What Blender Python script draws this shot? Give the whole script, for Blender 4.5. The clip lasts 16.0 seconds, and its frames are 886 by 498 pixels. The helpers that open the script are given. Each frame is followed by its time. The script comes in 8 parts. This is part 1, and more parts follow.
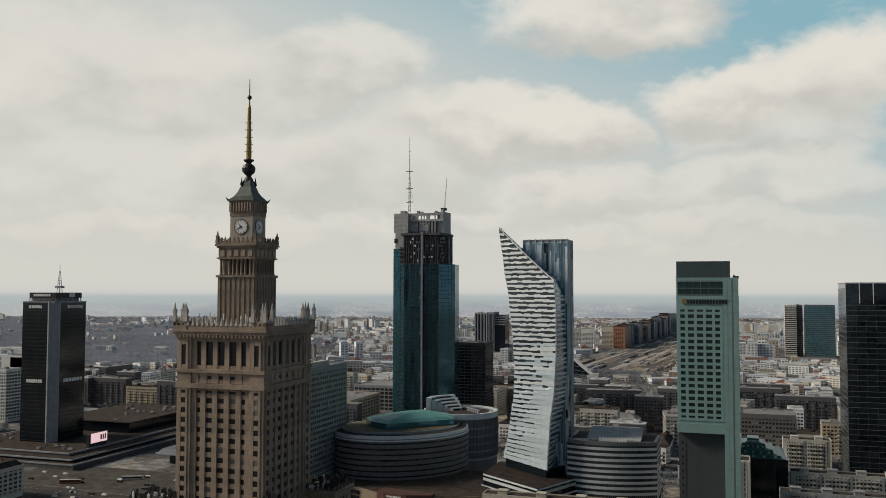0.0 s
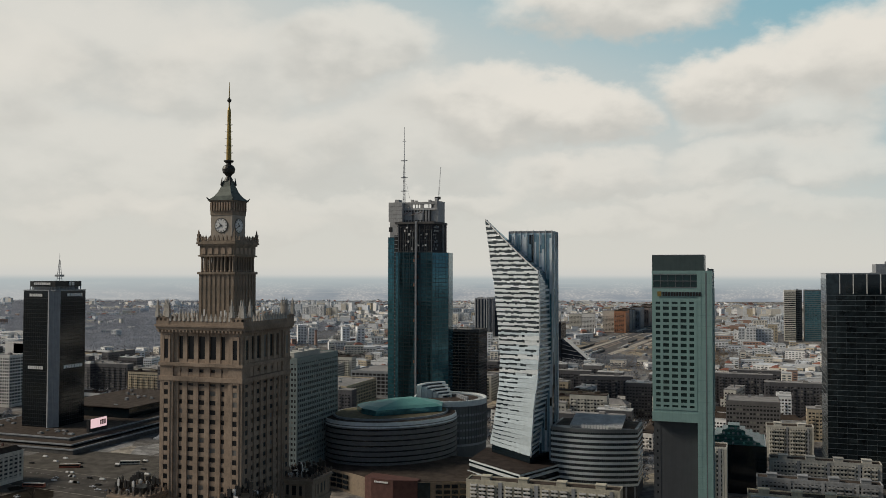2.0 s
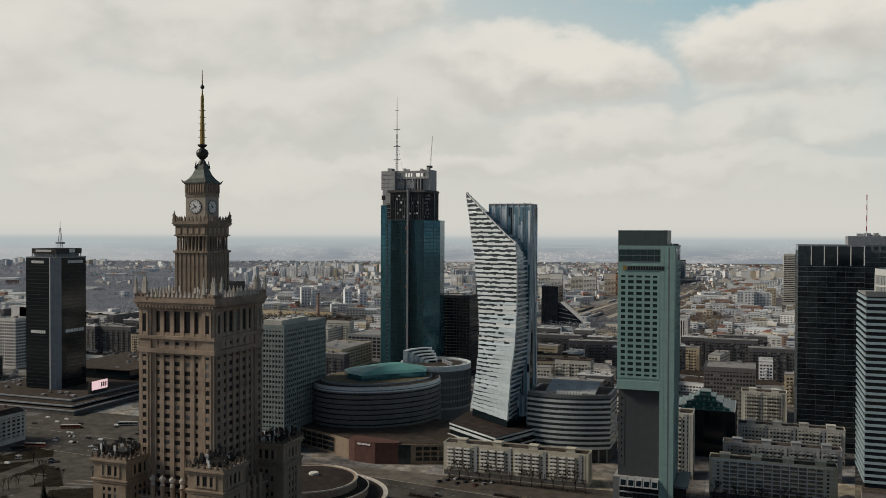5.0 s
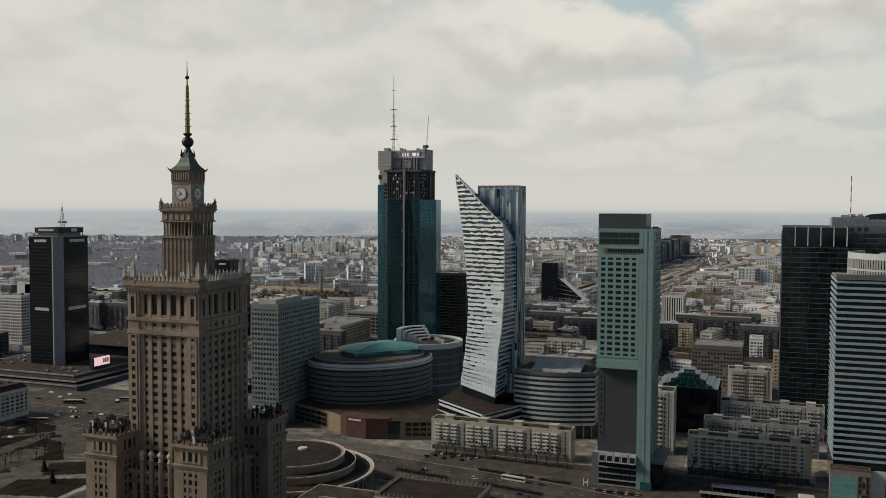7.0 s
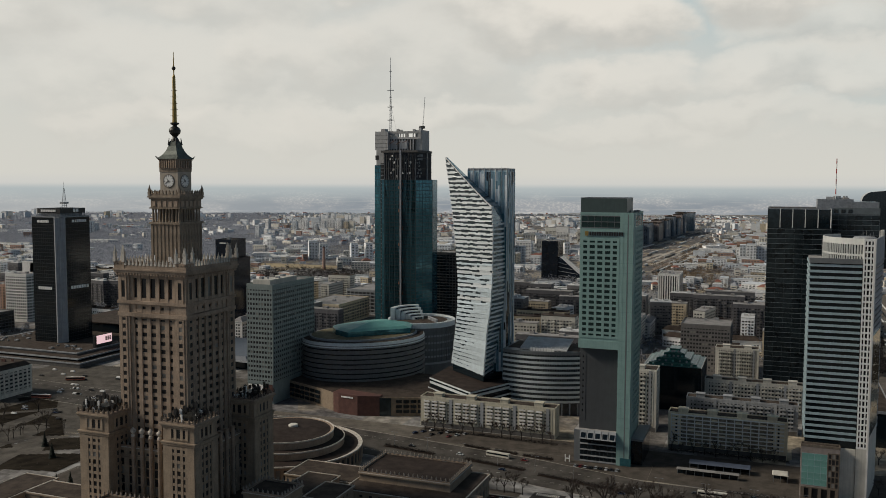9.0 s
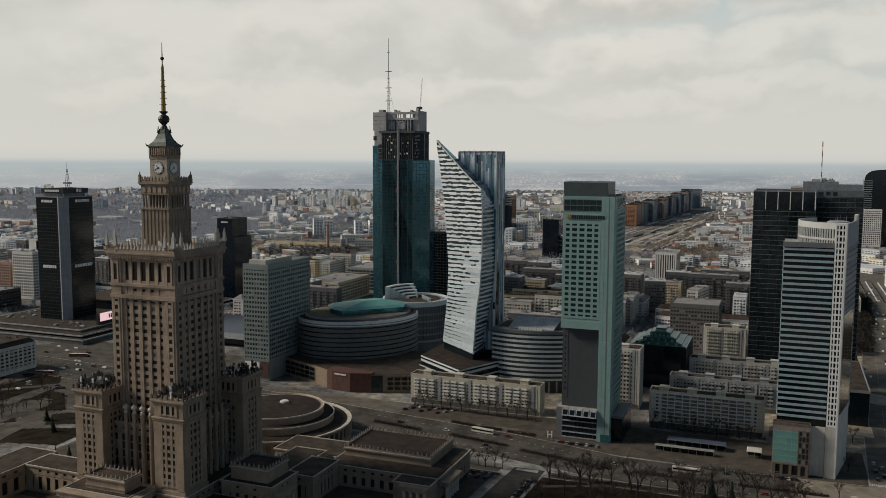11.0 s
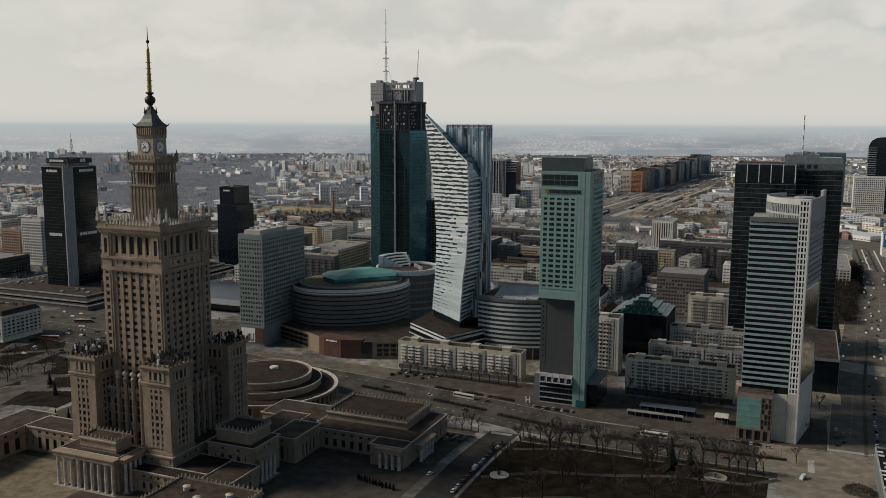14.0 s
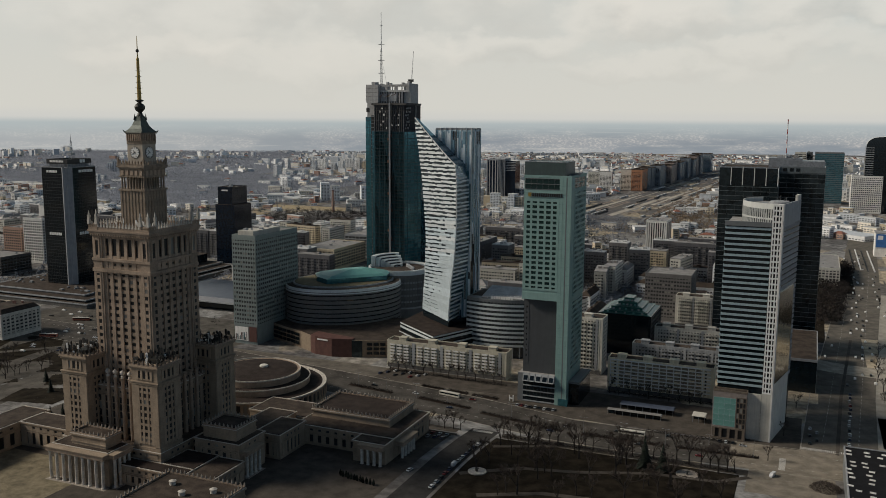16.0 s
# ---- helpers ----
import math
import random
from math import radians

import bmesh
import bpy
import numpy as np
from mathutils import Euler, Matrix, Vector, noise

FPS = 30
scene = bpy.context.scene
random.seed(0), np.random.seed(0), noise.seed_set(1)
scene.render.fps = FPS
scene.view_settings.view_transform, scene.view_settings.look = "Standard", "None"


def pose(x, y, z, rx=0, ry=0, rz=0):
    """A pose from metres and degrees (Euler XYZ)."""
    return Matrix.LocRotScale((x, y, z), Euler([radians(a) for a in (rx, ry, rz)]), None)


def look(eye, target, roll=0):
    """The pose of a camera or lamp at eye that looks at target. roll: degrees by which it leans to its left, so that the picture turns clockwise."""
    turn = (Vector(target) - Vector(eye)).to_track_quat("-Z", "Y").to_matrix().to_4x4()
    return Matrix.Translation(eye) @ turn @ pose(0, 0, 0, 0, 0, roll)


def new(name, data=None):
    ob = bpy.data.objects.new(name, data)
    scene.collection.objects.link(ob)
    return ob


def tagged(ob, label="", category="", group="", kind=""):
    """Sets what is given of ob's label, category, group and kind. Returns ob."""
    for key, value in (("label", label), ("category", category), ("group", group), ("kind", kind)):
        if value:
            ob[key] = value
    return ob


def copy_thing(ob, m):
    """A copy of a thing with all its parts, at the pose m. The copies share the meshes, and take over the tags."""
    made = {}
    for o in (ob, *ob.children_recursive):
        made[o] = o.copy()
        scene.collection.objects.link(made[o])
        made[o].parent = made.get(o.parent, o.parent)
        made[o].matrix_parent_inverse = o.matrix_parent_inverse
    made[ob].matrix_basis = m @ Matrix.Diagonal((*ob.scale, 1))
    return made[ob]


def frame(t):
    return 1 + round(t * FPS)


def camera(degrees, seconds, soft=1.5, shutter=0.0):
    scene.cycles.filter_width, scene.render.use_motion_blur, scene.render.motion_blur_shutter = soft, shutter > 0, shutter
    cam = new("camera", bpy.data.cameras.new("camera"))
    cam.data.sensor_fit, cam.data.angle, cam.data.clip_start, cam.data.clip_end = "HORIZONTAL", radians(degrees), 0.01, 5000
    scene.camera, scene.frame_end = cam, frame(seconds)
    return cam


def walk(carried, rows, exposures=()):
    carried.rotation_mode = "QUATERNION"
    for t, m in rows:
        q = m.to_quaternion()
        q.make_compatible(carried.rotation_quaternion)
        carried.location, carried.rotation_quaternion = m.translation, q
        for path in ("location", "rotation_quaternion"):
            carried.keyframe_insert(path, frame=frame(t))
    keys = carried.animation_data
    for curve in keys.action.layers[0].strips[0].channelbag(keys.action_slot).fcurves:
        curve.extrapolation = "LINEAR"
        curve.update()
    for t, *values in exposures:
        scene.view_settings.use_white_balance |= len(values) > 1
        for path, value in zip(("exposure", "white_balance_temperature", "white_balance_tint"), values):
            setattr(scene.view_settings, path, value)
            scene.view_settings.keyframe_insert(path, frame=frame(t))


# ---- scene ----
cam = camera(53.7, 16.0, 0.9)
METRES, EYE, TILT, LEAN, TURN = 165.2, 149.0, 0.5, 0.0, 18.5
ROWS = [
    (0.0, 0.0, 0.0, 0.0, -0.0, 2.3, -0.09),
    (0.5, 0.0239, -0.022, 0.0096, 0.13, 2.26, -0.12),
    (1.0, 0.0438, -0.0401, 0.0177, 0.23, 2.0, -0.12),
    (1.5, 0.067, -0.0616, 0.0272, 0.35, 1.56, -0.1),
    (2.0, 0.0875, -0.0809, 0.0354, 0.47, 1.16, -0.08),
    (2.5, 0.1112, -0.103, 0.0457, 0.58, 0.69, -0.08),
    (3.0, 0.131, -0.1216, 0.0534, 0.69, 0.29, -0.08),
    (3.5, 0.1546, -0.1439, 0.0628, 0.82, -0.18, -0.13),
    (4.0, 0.1746, -0.1628, 0.0707, 0.93, -0.58, -0.17),
    (6.5, 0.292, -0.2673, 0.1149, 1.67, -2.81, -0.22),
    (7.0, 0.3119, -0.2849, 0.1224, 1.8, -3.17, -0.22),
    (7.5, 0.3358, -0.3059, 0.1321, 1.94, -3.6, -0.19),
    (8.0, 0.3564, -0.3238, 0.1397, 2.08, -3.97, -0.18),
    (8.5, 0.3805, -0.3452, 0.1486, 2.23, -4.41, -0.16),
    (9.0, 0.4007, -0.363, 0.1565, 2.37, -4.78, -0.17),
    (11.5, 0.5181, -0.4667, 0.2002, 3.19, -6.77, -0.2),
    (12.0, 0.5383, -0.4835, 0.2084, 3.33, -7.15, -0.2),
    (12.5, 0.5624, -0.5042, 0.2175, 3.49, -7.58, -0.2),
    (13.0, 0.5857, -0.5237, 0.2265, 3.65, -7.98, -0.2),
    (13.5, 0.6072, -0.542, 0.235, 3.79, -8.37, -0.2),
    (14.0, 0.6303, -0.5617, 0.2442, 3.97, -8.78, -0.21),
    (14.5, 0.6519, -0.5803, 0.2527, 4.08, -9.03, -0.22),
    (15.0, 0.6746, -0.5995, 0.2615, 4.18, -9.02, -0.26),
    (15.5, 0.696, -0.6181, 0.2697, 4.25, -9.01, -0.26),
    (16.0, 0.7184, -0.6372, 0.2782, 4.35, -8.99, -0.29),
]
walk(cam, [(t, pose(0, 0, EYE, TILT, LEAN, TURN) @ pose(METRES * x, METRES * y, METRES * z, 90 + pitch, roll, yaw)) for t, x, y, z, yaw, pitch, roll in ROWS])

# ---- light ----
SUN_FROM = Vector((-0.78, -0.24, 0.58)).normalized()      # towards the sun
sun = new("sun", bpy.data.lights.new("sun", "SUN"))
sun.data.energy, sun.data.angle, sun.data.color = 2.7, radians(13.0), (1.0, 0.91, 0.78)
sun.matrix_world = look(SUN_FROM * 900, (0, 0, 0))


class Nodes:
    """Short hand for node trees."""
    def __init__(self, tree):
        self.tree = tree

    def add(self, kind, **given):
        n = self.tree.nodes.new("ShaderNode" + kind)
        for k, v in given.items():
            if isinstance(v, bpy.types.NodeSocket):
                self.tree.links.new(v, n.inputs[k.replace("_", " ")])
            else:
                n.inputs[k.replace("_", " ")].default_value = v
        return n

    def math(self, op, a, b=0.0, clamp=False):
        n = self.tree.nodes.new("ShaderNodeMath")
        n.operation, n.use_clamp = op, clamp
        for i, v in enumerate((a, b)):
            if isinstance(v, bpy.types.NodeSocket):
                self.tree.links.new(v, n.inputs[i])
            else:
                n.inputs[i].default_value = v
        return n.outputs[0]

    def ramp(self, x, lo, hi):
        """0 at lo, 1 at hi, smooth."""
        n = self.tree.nodes.new("ShaderNodeMapRange")
        n.interpolation_type = "SMOOTHSTEP"
        self.tree.links.new(x, n.inputs["Value"])
        n.inputs["From Min"].default_value, n.inputs["From Max"].default_value = lo, hi
        return n.outputs["Result"]

    def mix(self, fac, a, b, blend="MIX"):
        n = self.tree.nodes.new("ShaderNodeMix")
        n.data_type, n.blend_type = "RGBA", blend
        for i, v in ((0, fac), (6, a), (7, b)):
            if isinstance(v, bpy.types.NodeSocket):
                self.tree.links.new(v, n.inputs[i])
            else:
                n.inputs[i].default_value = (*v, 1) if isinstance(v, tuple) and len(v) == 3 else v
        return n.outputs[2]

    def link(self, a, b):
        self.tree.links.new(a, b)


# bearing, height, half-width and half-height in degrees of each bank of cloud, and how dense it is
CLOUDS = [(-40.0, 14.1, 7.0, 3.0, .55), (-33.0, 12.3, 5.5, 2.4, .5), (-39.0, 6.8, 8.5, 3.0, .5), (-30.0, 8.2, 5.0, 2.2, .5), (-22.0, 8.6, 5.5, 2.4, .5), (-24.6, 14.5, 5.4, 2.2, .75),
          (-7.9, 17.8, 7.2, 2.1, .95), (-13.5, 11.3, 6.6, 2.2, .9), (-10.3, 11.2, 4.0, 1.9, .95), (3.6, 10.4, 7.0, 2.6, .75), (6.8, 12.9, 4.8, 2.9, 1.0), (-0.6, 12.3, 4.3, 2.0, 1.0),
          (2.4, 6.7, 7.0, 1.6, .65), (-12.6, 6.4, 3.6, 1.4, .55), (-8.2, 6.6, 3.0, 1.7, .65), (-18.5, 5.0, 3.4, 1.0, .5), (-26.0, 4.6, 6.0, 1.2, .5), (-47.0, 11.0, 5.0, 3.0, .6),
          (-33.0, 3.4, 7.0, 1.1, .45), (-41.0, 4.2, 5.0, 1.2, .5), (-10.0, 3.2, 6.0, .9, .45), (-3.0, 4.4, 4.0, 1.0, .5), (3.5, 3.4, 4.0, .9, .4)]


def make_world():
    world = bpy.data.worlds.new("world")
    scene.world = world
    world.use_nodes = True
    w = Nodes(world.node_tree)
    back = world.node_tree.nodes["Background"]
    sky = world.node_tree.nodes.new("ShaderNodeTexSky")
    sky.sky_type, sky.sun_disc = "NISHITA", False
    sky.sun_elevation = math.asin(SUN_FROM.z)
    sky.sun_rotation = math.atan2(SUN_FROM.x, SUN_FROM.y)
    sky.air_density, sky.dust_density = 1.0, 2.0
    way = w.add("TexCoord").outputs["Generated"]
    x, y, z = w.add("SeparateXYZ", Vector=way).outputs
    bearing = w.math("MULTIPLY", w.math("ARCTAN2", x, y), 57.3)
    height = w.math("MULTIPLY", w.math("ARCSINE", z), 57.3)
    stretched = w.add("Mapping", Vector=way, Scale=(1.0, 1.0, 1.7)).outputs[0]
    torn = w.add("SeparateXYZ", Vector=w.add("TexNoise", Vector=stretched, Scale=8.0, Detail=9.0, Roughness=0.56).outputs["Color"]).outputs
    b = w.math("ADD", bearing, w.math("MULTIPLY", w.math("SUBTRACT", torn[0], .5), 13.0))
    h = w.math("ADD", height, w.math("MULTIPLY", w.math("SUBTRACT", torn[1], .5), 8.0))
    big = w.add("TexNoise", Vector=w.add("Mapping", Vector=way, Location=(0.4, 0.2, 0.1), Scale=(1.0, 1.0, 2.0)).outputs[0], Scale=3.2, Detail=9.0, Roughness=0.55).outputs["Fac"]
    soft = w.add("TexNoise", Vector=stretched, Scale=14.0, Detail=6.0, Roughness=0.5).outputs["Fac"]
    high = w.ramp(z, 0.30, 0.62)
    # open sky: pale to the west, blue high up in the north
    clear = w.mix(w.ramp(w.math("ADD", height, w.math("MULTIPLY", w.math("ADD", bearing, 18.0), .36)), 9.0, 25.0), (6.3, 6.3, 5.85), (2.5, 4.5, 5.2))
    clear = w.mix(0.06, clear, sky.outputs[0])
    upper = w.mix(w.math("MULTIPLY", w.ramp(big, .42, .62), w.ramp(w.math("ABSOLUTE", w.math("ADD", bearing, 19.0)), 30.0, 42.0)), clear, (6.3, 6.15, 5.75))
    lit, under = (7.7, 7.35, 6.65), (5.5, 5.4, 5.0)
    for cb, ch, wide, tall, dense in CLOUDS:
        u = w.math("MULTIPLY", w.math("SUBTRACT", b, cb), .84 / wide)
        v = w.math("MULTIPLY", w.math("SUBTRACT", h, ch), .8 / tall)
        inside = w.math("SUBTRACT", 1.0, w.math("ADD", w.math("MULTIPLY", u, u), w.math("MULTIPLY", v, v)))
        shade = w.ramp(w.math("ADD", v, w.math("MULTIPLY", w.math("SUBTRACT", soft, .5), 2.2)), -1.0, .35)
        upper = w.mix(w.math("MULTIPLY", w.ramp(inside, -.25, .75), dense), upper, w.mix(shade, under, lit))
    upper = w.mix(high, upper, w.mix(w.ramp(big, .42, .66), (0.4, 0.7, 1.15), (1.7, 1.8, 1.9)))
    # pale veil over the horizon, and the land beyond the built ground, painted in the same haze
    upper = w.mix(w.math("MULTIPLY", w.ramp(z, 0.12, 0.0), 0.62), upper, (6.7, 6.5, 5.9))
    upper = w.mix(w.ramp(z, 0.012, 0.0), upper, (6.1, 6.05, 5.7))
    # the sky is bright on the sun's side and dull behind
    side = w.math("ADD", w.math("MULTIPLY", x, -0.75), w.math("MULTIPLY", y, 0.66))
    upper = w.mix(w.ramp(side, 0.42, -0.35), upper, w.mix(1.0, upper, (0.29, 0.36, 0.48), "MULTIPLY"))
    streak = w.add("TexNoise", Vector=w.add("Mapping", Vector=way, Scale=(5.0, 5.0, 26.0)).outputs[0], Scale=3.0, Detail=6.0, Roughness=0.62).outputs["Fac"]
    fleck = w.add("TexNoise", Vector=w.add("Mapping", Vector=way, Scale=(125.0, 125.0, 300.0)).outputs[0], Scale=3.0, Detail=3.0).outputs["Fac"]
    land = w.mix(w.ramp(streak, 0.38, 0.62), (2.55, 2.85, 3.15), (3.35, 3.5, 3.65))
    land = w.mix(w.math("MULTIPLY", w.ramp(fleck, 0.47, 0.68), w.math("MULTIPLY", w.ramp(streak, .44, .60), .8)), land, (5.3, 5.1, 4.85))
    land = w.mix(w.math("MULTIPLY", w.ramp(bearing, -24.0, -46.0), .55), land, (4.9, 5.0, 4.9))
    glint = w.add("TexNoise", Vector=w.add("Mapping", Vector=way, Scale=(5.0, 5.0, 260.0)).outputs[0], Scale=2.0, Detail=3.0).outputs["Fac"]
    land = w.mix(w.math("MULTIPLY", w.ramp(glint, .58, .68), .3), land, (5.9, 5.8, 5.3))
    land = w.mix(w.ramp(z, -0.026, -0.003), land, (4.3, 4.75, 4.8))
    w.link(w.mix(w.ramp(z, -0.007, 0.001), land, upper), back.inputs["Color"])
    back.inputs["Strength"].default_value = 0.1


make_world()


# ---- materials ----
def surface(name, colour, rough=0.7, vary=0.25, size=4.0, fine=0.4, bump=0.15, metal=0.0, each=0.0, ior=1.45, second=None, streaks=0.0):
    """A weathered surface: broad stains, fine grain, and its own shade for each object."""
    m = bpy.data.materials.new(name)
    m.use_nodes = True
    t = Nodes(m.node_tree)
    p = m.node_tree.nodes["Principled BSDF"]
    at = t.add("TexCoord").outputs["Object"]
    where = t.add("Mapping", Vector=at, Location=(3.1, 7.7, 1.3)).outputs[0]
    if each:
        own = t.math("FRACT", t.math("ADD", t.add("ObjectInfo").outputs["Random"], t.add("NewGeometry").outputs["Random Per Island"]))
        where = t.add("VectorMath", Vector=where).outputs[0]
    broad = t.add("TexNoise", Vector=where, Scale=1.0 / size, Detail=5.0, Roughness=0.6).outputs["Fac"]
    grain = t.add("TexNoise", Vector=where, Scale=1.0 / fine, Detail=3.0).outputs["Fac"]
    mixed = t.math("ADD", t.math("MULTIPLY", broad, 0.7), t.math("MULTIPLY", grain, 0.3))
    if streaks:
        run = t.add("TexNoise", Vector=t.add("Mapping", Vector=at, Scale=(1.0, 1.0, 0.06)).outputs[0], Scale=0.9, Detail=4.0).outputs["Fac"]
        mixed = t.math("ADD", t.math("MULTIPLY", mixed, 1.0 - streaks), t.math("MULTIPLY", run, streaks))
    dark = tuple(c * (1 - vary) for c in colour)
    light = second or tuple(min(1.0, c * (1 + vary)) for c in colour)
    col = t.mix(t.ramp(mixed, 0.3, 0.7), dark, light)
    if each:
        shade = t.math("ADD", 1.0 - each, t.math("MULTIPLY", own, 2 * each))
        grey = t.add("CombineXYZ", X=shade, Y=shade, Z=shade).outputs[0]
        col = t.mix(1.0, col, grey, "MULTIPLY")
    t.link(col, p.inputs["Base Color"])
    t.link(t.math("ADD", rough - 0.08, t.math("MULTIPLY", grain, 0.16), True), p.inputs["Roughness"])
    p.inputs["Metallic"].default_value, p.inputs["IOR"].default_value = metal, ior
    if bump:
        b = t.add("Bump", Height=mixed, Strength=bump, Distance=0.05)
        t.link(b.outputs[0], p.inputs["Normal"])
    return m


def glazing(name, colour, rough=0.1, metal=0.35, each=0.5, wavy=0.0, blinds=0.0):
    """Coated window glass: dark, glossy, each pane a little different."""
    m = bpy.data.materials.new(name)
    m.use_nodes = True
    t = Nodes(m.node_tree)
    p = m.node_tree.nodes["Principled BSDF"]
    info = t.math("FRACT", t.math("ADD", t.add("ObjectInfo").outputs["Random"], t.add("NewGeometry").outputs["Random Per Island"]))
    at = t.add("TexCoord").outputs["Object"]
    cell = t.add("TexNoise", Vector=t.add("Mapping", Vector=at, Scale=(0.35, 0.35, 0.31)).outputs[0], Scale=1.0, Detail=2.0).outputs["Fac"]
    k = t.math("ADD", 1.0 - each, t.math("MULTIPLY", t.math("ADD", info, t.ramp(cell, 0.3, 0.7)), each))
    grey = t.add("CombineXYZ", X=k, Y=k, Z=k).outputs[0]
    col = t.mix(1.0, colour, grey, "MULTIPLY")
    if blinds:
        col = t.mix(t.math("GREATER_THAN", info, 1.0 - blinds), col, (0.20, 0.19, 0.17))
    t.link(col, p.inputs["Base Color"])
    p.inputs["Roughness"].default_value, p.inputs["Metallic"].default_value = rough, metal
    if wavy:
        b = t.add("Bump", Height=t.add("TexNoise", Vector=at, Scale=0.25, Detail=1.0).outputs["Fac"], Strength=wavy, Distance=0.3)
        t.link(b.outputs[0], p.inputs["Normal"])
    return m


STONE = surface("sandstone", (0.315, 0.24, 0.178), 0.85, 0.35, 9.0, 0.9, 0.25, streaks=0.12)
STONE_DARK = surface("soot_and_shade_sandstone", (0.13, 0.105, 0.083), 0.85, 0.35, 4.0, 0.5, 0.2, streaks=0.5)
STONE_PALE = surface("pale_limestone", (0.50, 0.465, 0.41), 0.8, 0.3, 2.0, 0.3, 0.2)
PANE = glazing("window_glass", (0.010, 0.011, 0.013), 0.3, 0.0, blinds=0.1)
PANE_GREEN = glazing("green_glass", (0.010, 0.032, 0.031), 0.12, 0.2)
PANE_BLUE = glazing("blue_glass", (0.065, 0.185, 0.225), 0.12, 0.45, 0.6, 0.02)
PANE_TEAL = glazing("teal_glass", (0.06, 0.19, 0.225), 0.1, 0.5, 0.4, 0.02)
PANE_BLACK = glazing("black_glass", (0.007, 0.013, 0.017), 0.09, 0.15, 0.4)
PANE_DARK = glazing("dark_green_glass", (0.030, 0.042, 0.048), 0.1, 0.55, 0.7, 0.04)
# Distance haze is put into this colour: bare twigs made pale and bluish.
FAR_TWIGS = surface("far_crowns_haze_tint", (0.25, 0.265, 0.30), 0.9, 0.2, 60.0, 2.0, 0.0, ior=1.15)
STONE_LIGHT = surface("clean_sandstone", (0.29, 0.225, 0.162), 0.85, 0.3, 7.0, 0.8, 0.25, streaks=0.15)
SOOTY = surface("sooty_upper_stone", (0.25, 0.198, 0.148), 0.85, 0.4, 3.0, 0.4, 0.2, streaks=0.15)
def let_light_through(m, share=0.5):
    """Thin twigs pass part of the light on."""
    t = Nodes(m.node_tree)
    p = m.node_tree.nodes["Principled BSDF"]
    thin = t.add("BsdfTranslucent")
    t.link(p.inputs["Base Color"].links[0].from_socket, thin.inputs["Color"])
    both = t.add("MixShader", Fac=share)
    t.link(p.outputs[0], both.inputs[1])
    t.link(thin.outputs[0], both.inputs[2])
    t.link(both.outputs[0], m.node_tree.nodes["Material Output"].inputs["Surface"])


BROWN_TWIGS = surface("brown_scrub_twigs", (0.24, 0.185, 0.135), 0.9, 0.3, 30.0, 2.0, 0.0, ior=1.15)
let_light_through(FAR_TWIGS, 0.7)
let_light_through(BROWN_TWIGS, 0.6)
COPPER = surface("green_copper_roof", (0.065, 0.08, 0.068), 0.55, 0.35, 2.0, 0.3, 0.2, 0.3)
IRON = surface("dark_bronze", (0.05, 0.05, 0.045), 0.5, 0.4, 1.0, 0.2, 0.2, 0.5)
GOLD = surface("dull_gold", (0.36, 0.25, 0.08), 0.45, 0.3, 0.8, 0.2, 0.2, 0.7)
WHITE = surface("white_paint", (0.78, 0.77, 0.74), 0.5, 0.06, 1.0, 0.2, 0.05)
BLACK = surface("black_paint", (0.02, 0.02, 0.02), 0.5, 0.2, 1.0, 0.2, 0.05)
STEEL = surface("grey_steel", (0.30, 0.31, 0.32), 0.45, 0.25, 2.0, 0.3, 0.1, 0.6)
CONCRETE = surface("raw_concrete", (0.40, 0.395, 0.385), 0.85, 0.25, 3.0, 0.3, 0.2, streaks=0.3, each=0.15)
CONCRETE_DARK = surface("dark_concrete", (0.10, 0.095, 0.09), 0.85, 0.3, 3.0, 0.3, 0.2)
PLASTER = surface("pale_plaster", (0.56, 0.54, 0.48), 0.8, 0.18, 5.0, 0.4, 0.1, streaks=0.4, each=0.16)
PLASTER_WHITE = surface("white_plaster", (0.76, 0.74, 0.70), 0.8, 0.15, 5.0, 0.4, 0.1, streaks=0.4, each=0.16)
PLASTER_TAN = surface("tan_plaster", (0.52, 0.44, 0.32), 0.8, 0.18, 5.0, 0.4, 0.1, streaks=0.4, each=0.2)
PLASTER_GREY = surface("grey_plaster", (0.30, 0.31, 0.32), 0.8, 0.2, 5.0, 0.4, 0.1, streaks=0.4, each=0.15)
GREEN_STONE = surface("pale_green_cladding", (0.235, 0.365, 0.34), 0.5, 0.12, 4.0, 0.5, 0.06, streaks=0.35)
GREY_PANEL = surface("grey_metal_cladding", (0.15, 0.16, 0.165), 0.5, 0.12, 5.0, 0.6, 0.05, streaks=0.3)
SILVER = surface("silver_panels", (0.66, 0.70, 0.71), 0.3, 0.08, 3.0, 0.5, 0.05, 0.0, each=0.08)
BAND_BLUE = surface("blue_grey_band", (0.33, 0.42, 0.45), 0.45, 0.12, 3.0, 0.5, 0.05, 0.1)
BRONZE_MIRROR = glazing("bronze_mirror_glass", (0.36, 0.325, 0.25), 0.08, 0.9, 0.2, 0.25)
SILVER_BAND = surface("brushed_aluminium_band", (0.60, 0.64, 0.64), 0.45, 0.12, 3.0, 0.5, 0.05, 0.1)
PLASTER_ROSE = surface("faded_brick_red_plaster", (0.40, 0.26, 0.20), .8, .18, 5, .4, .1, streaks=.3)
BRICK_RED = surface("red_brown_cladding", (0.10, 0.045, 0.036), 0.75, 0.25, 3.0, 0.3, 0.1)
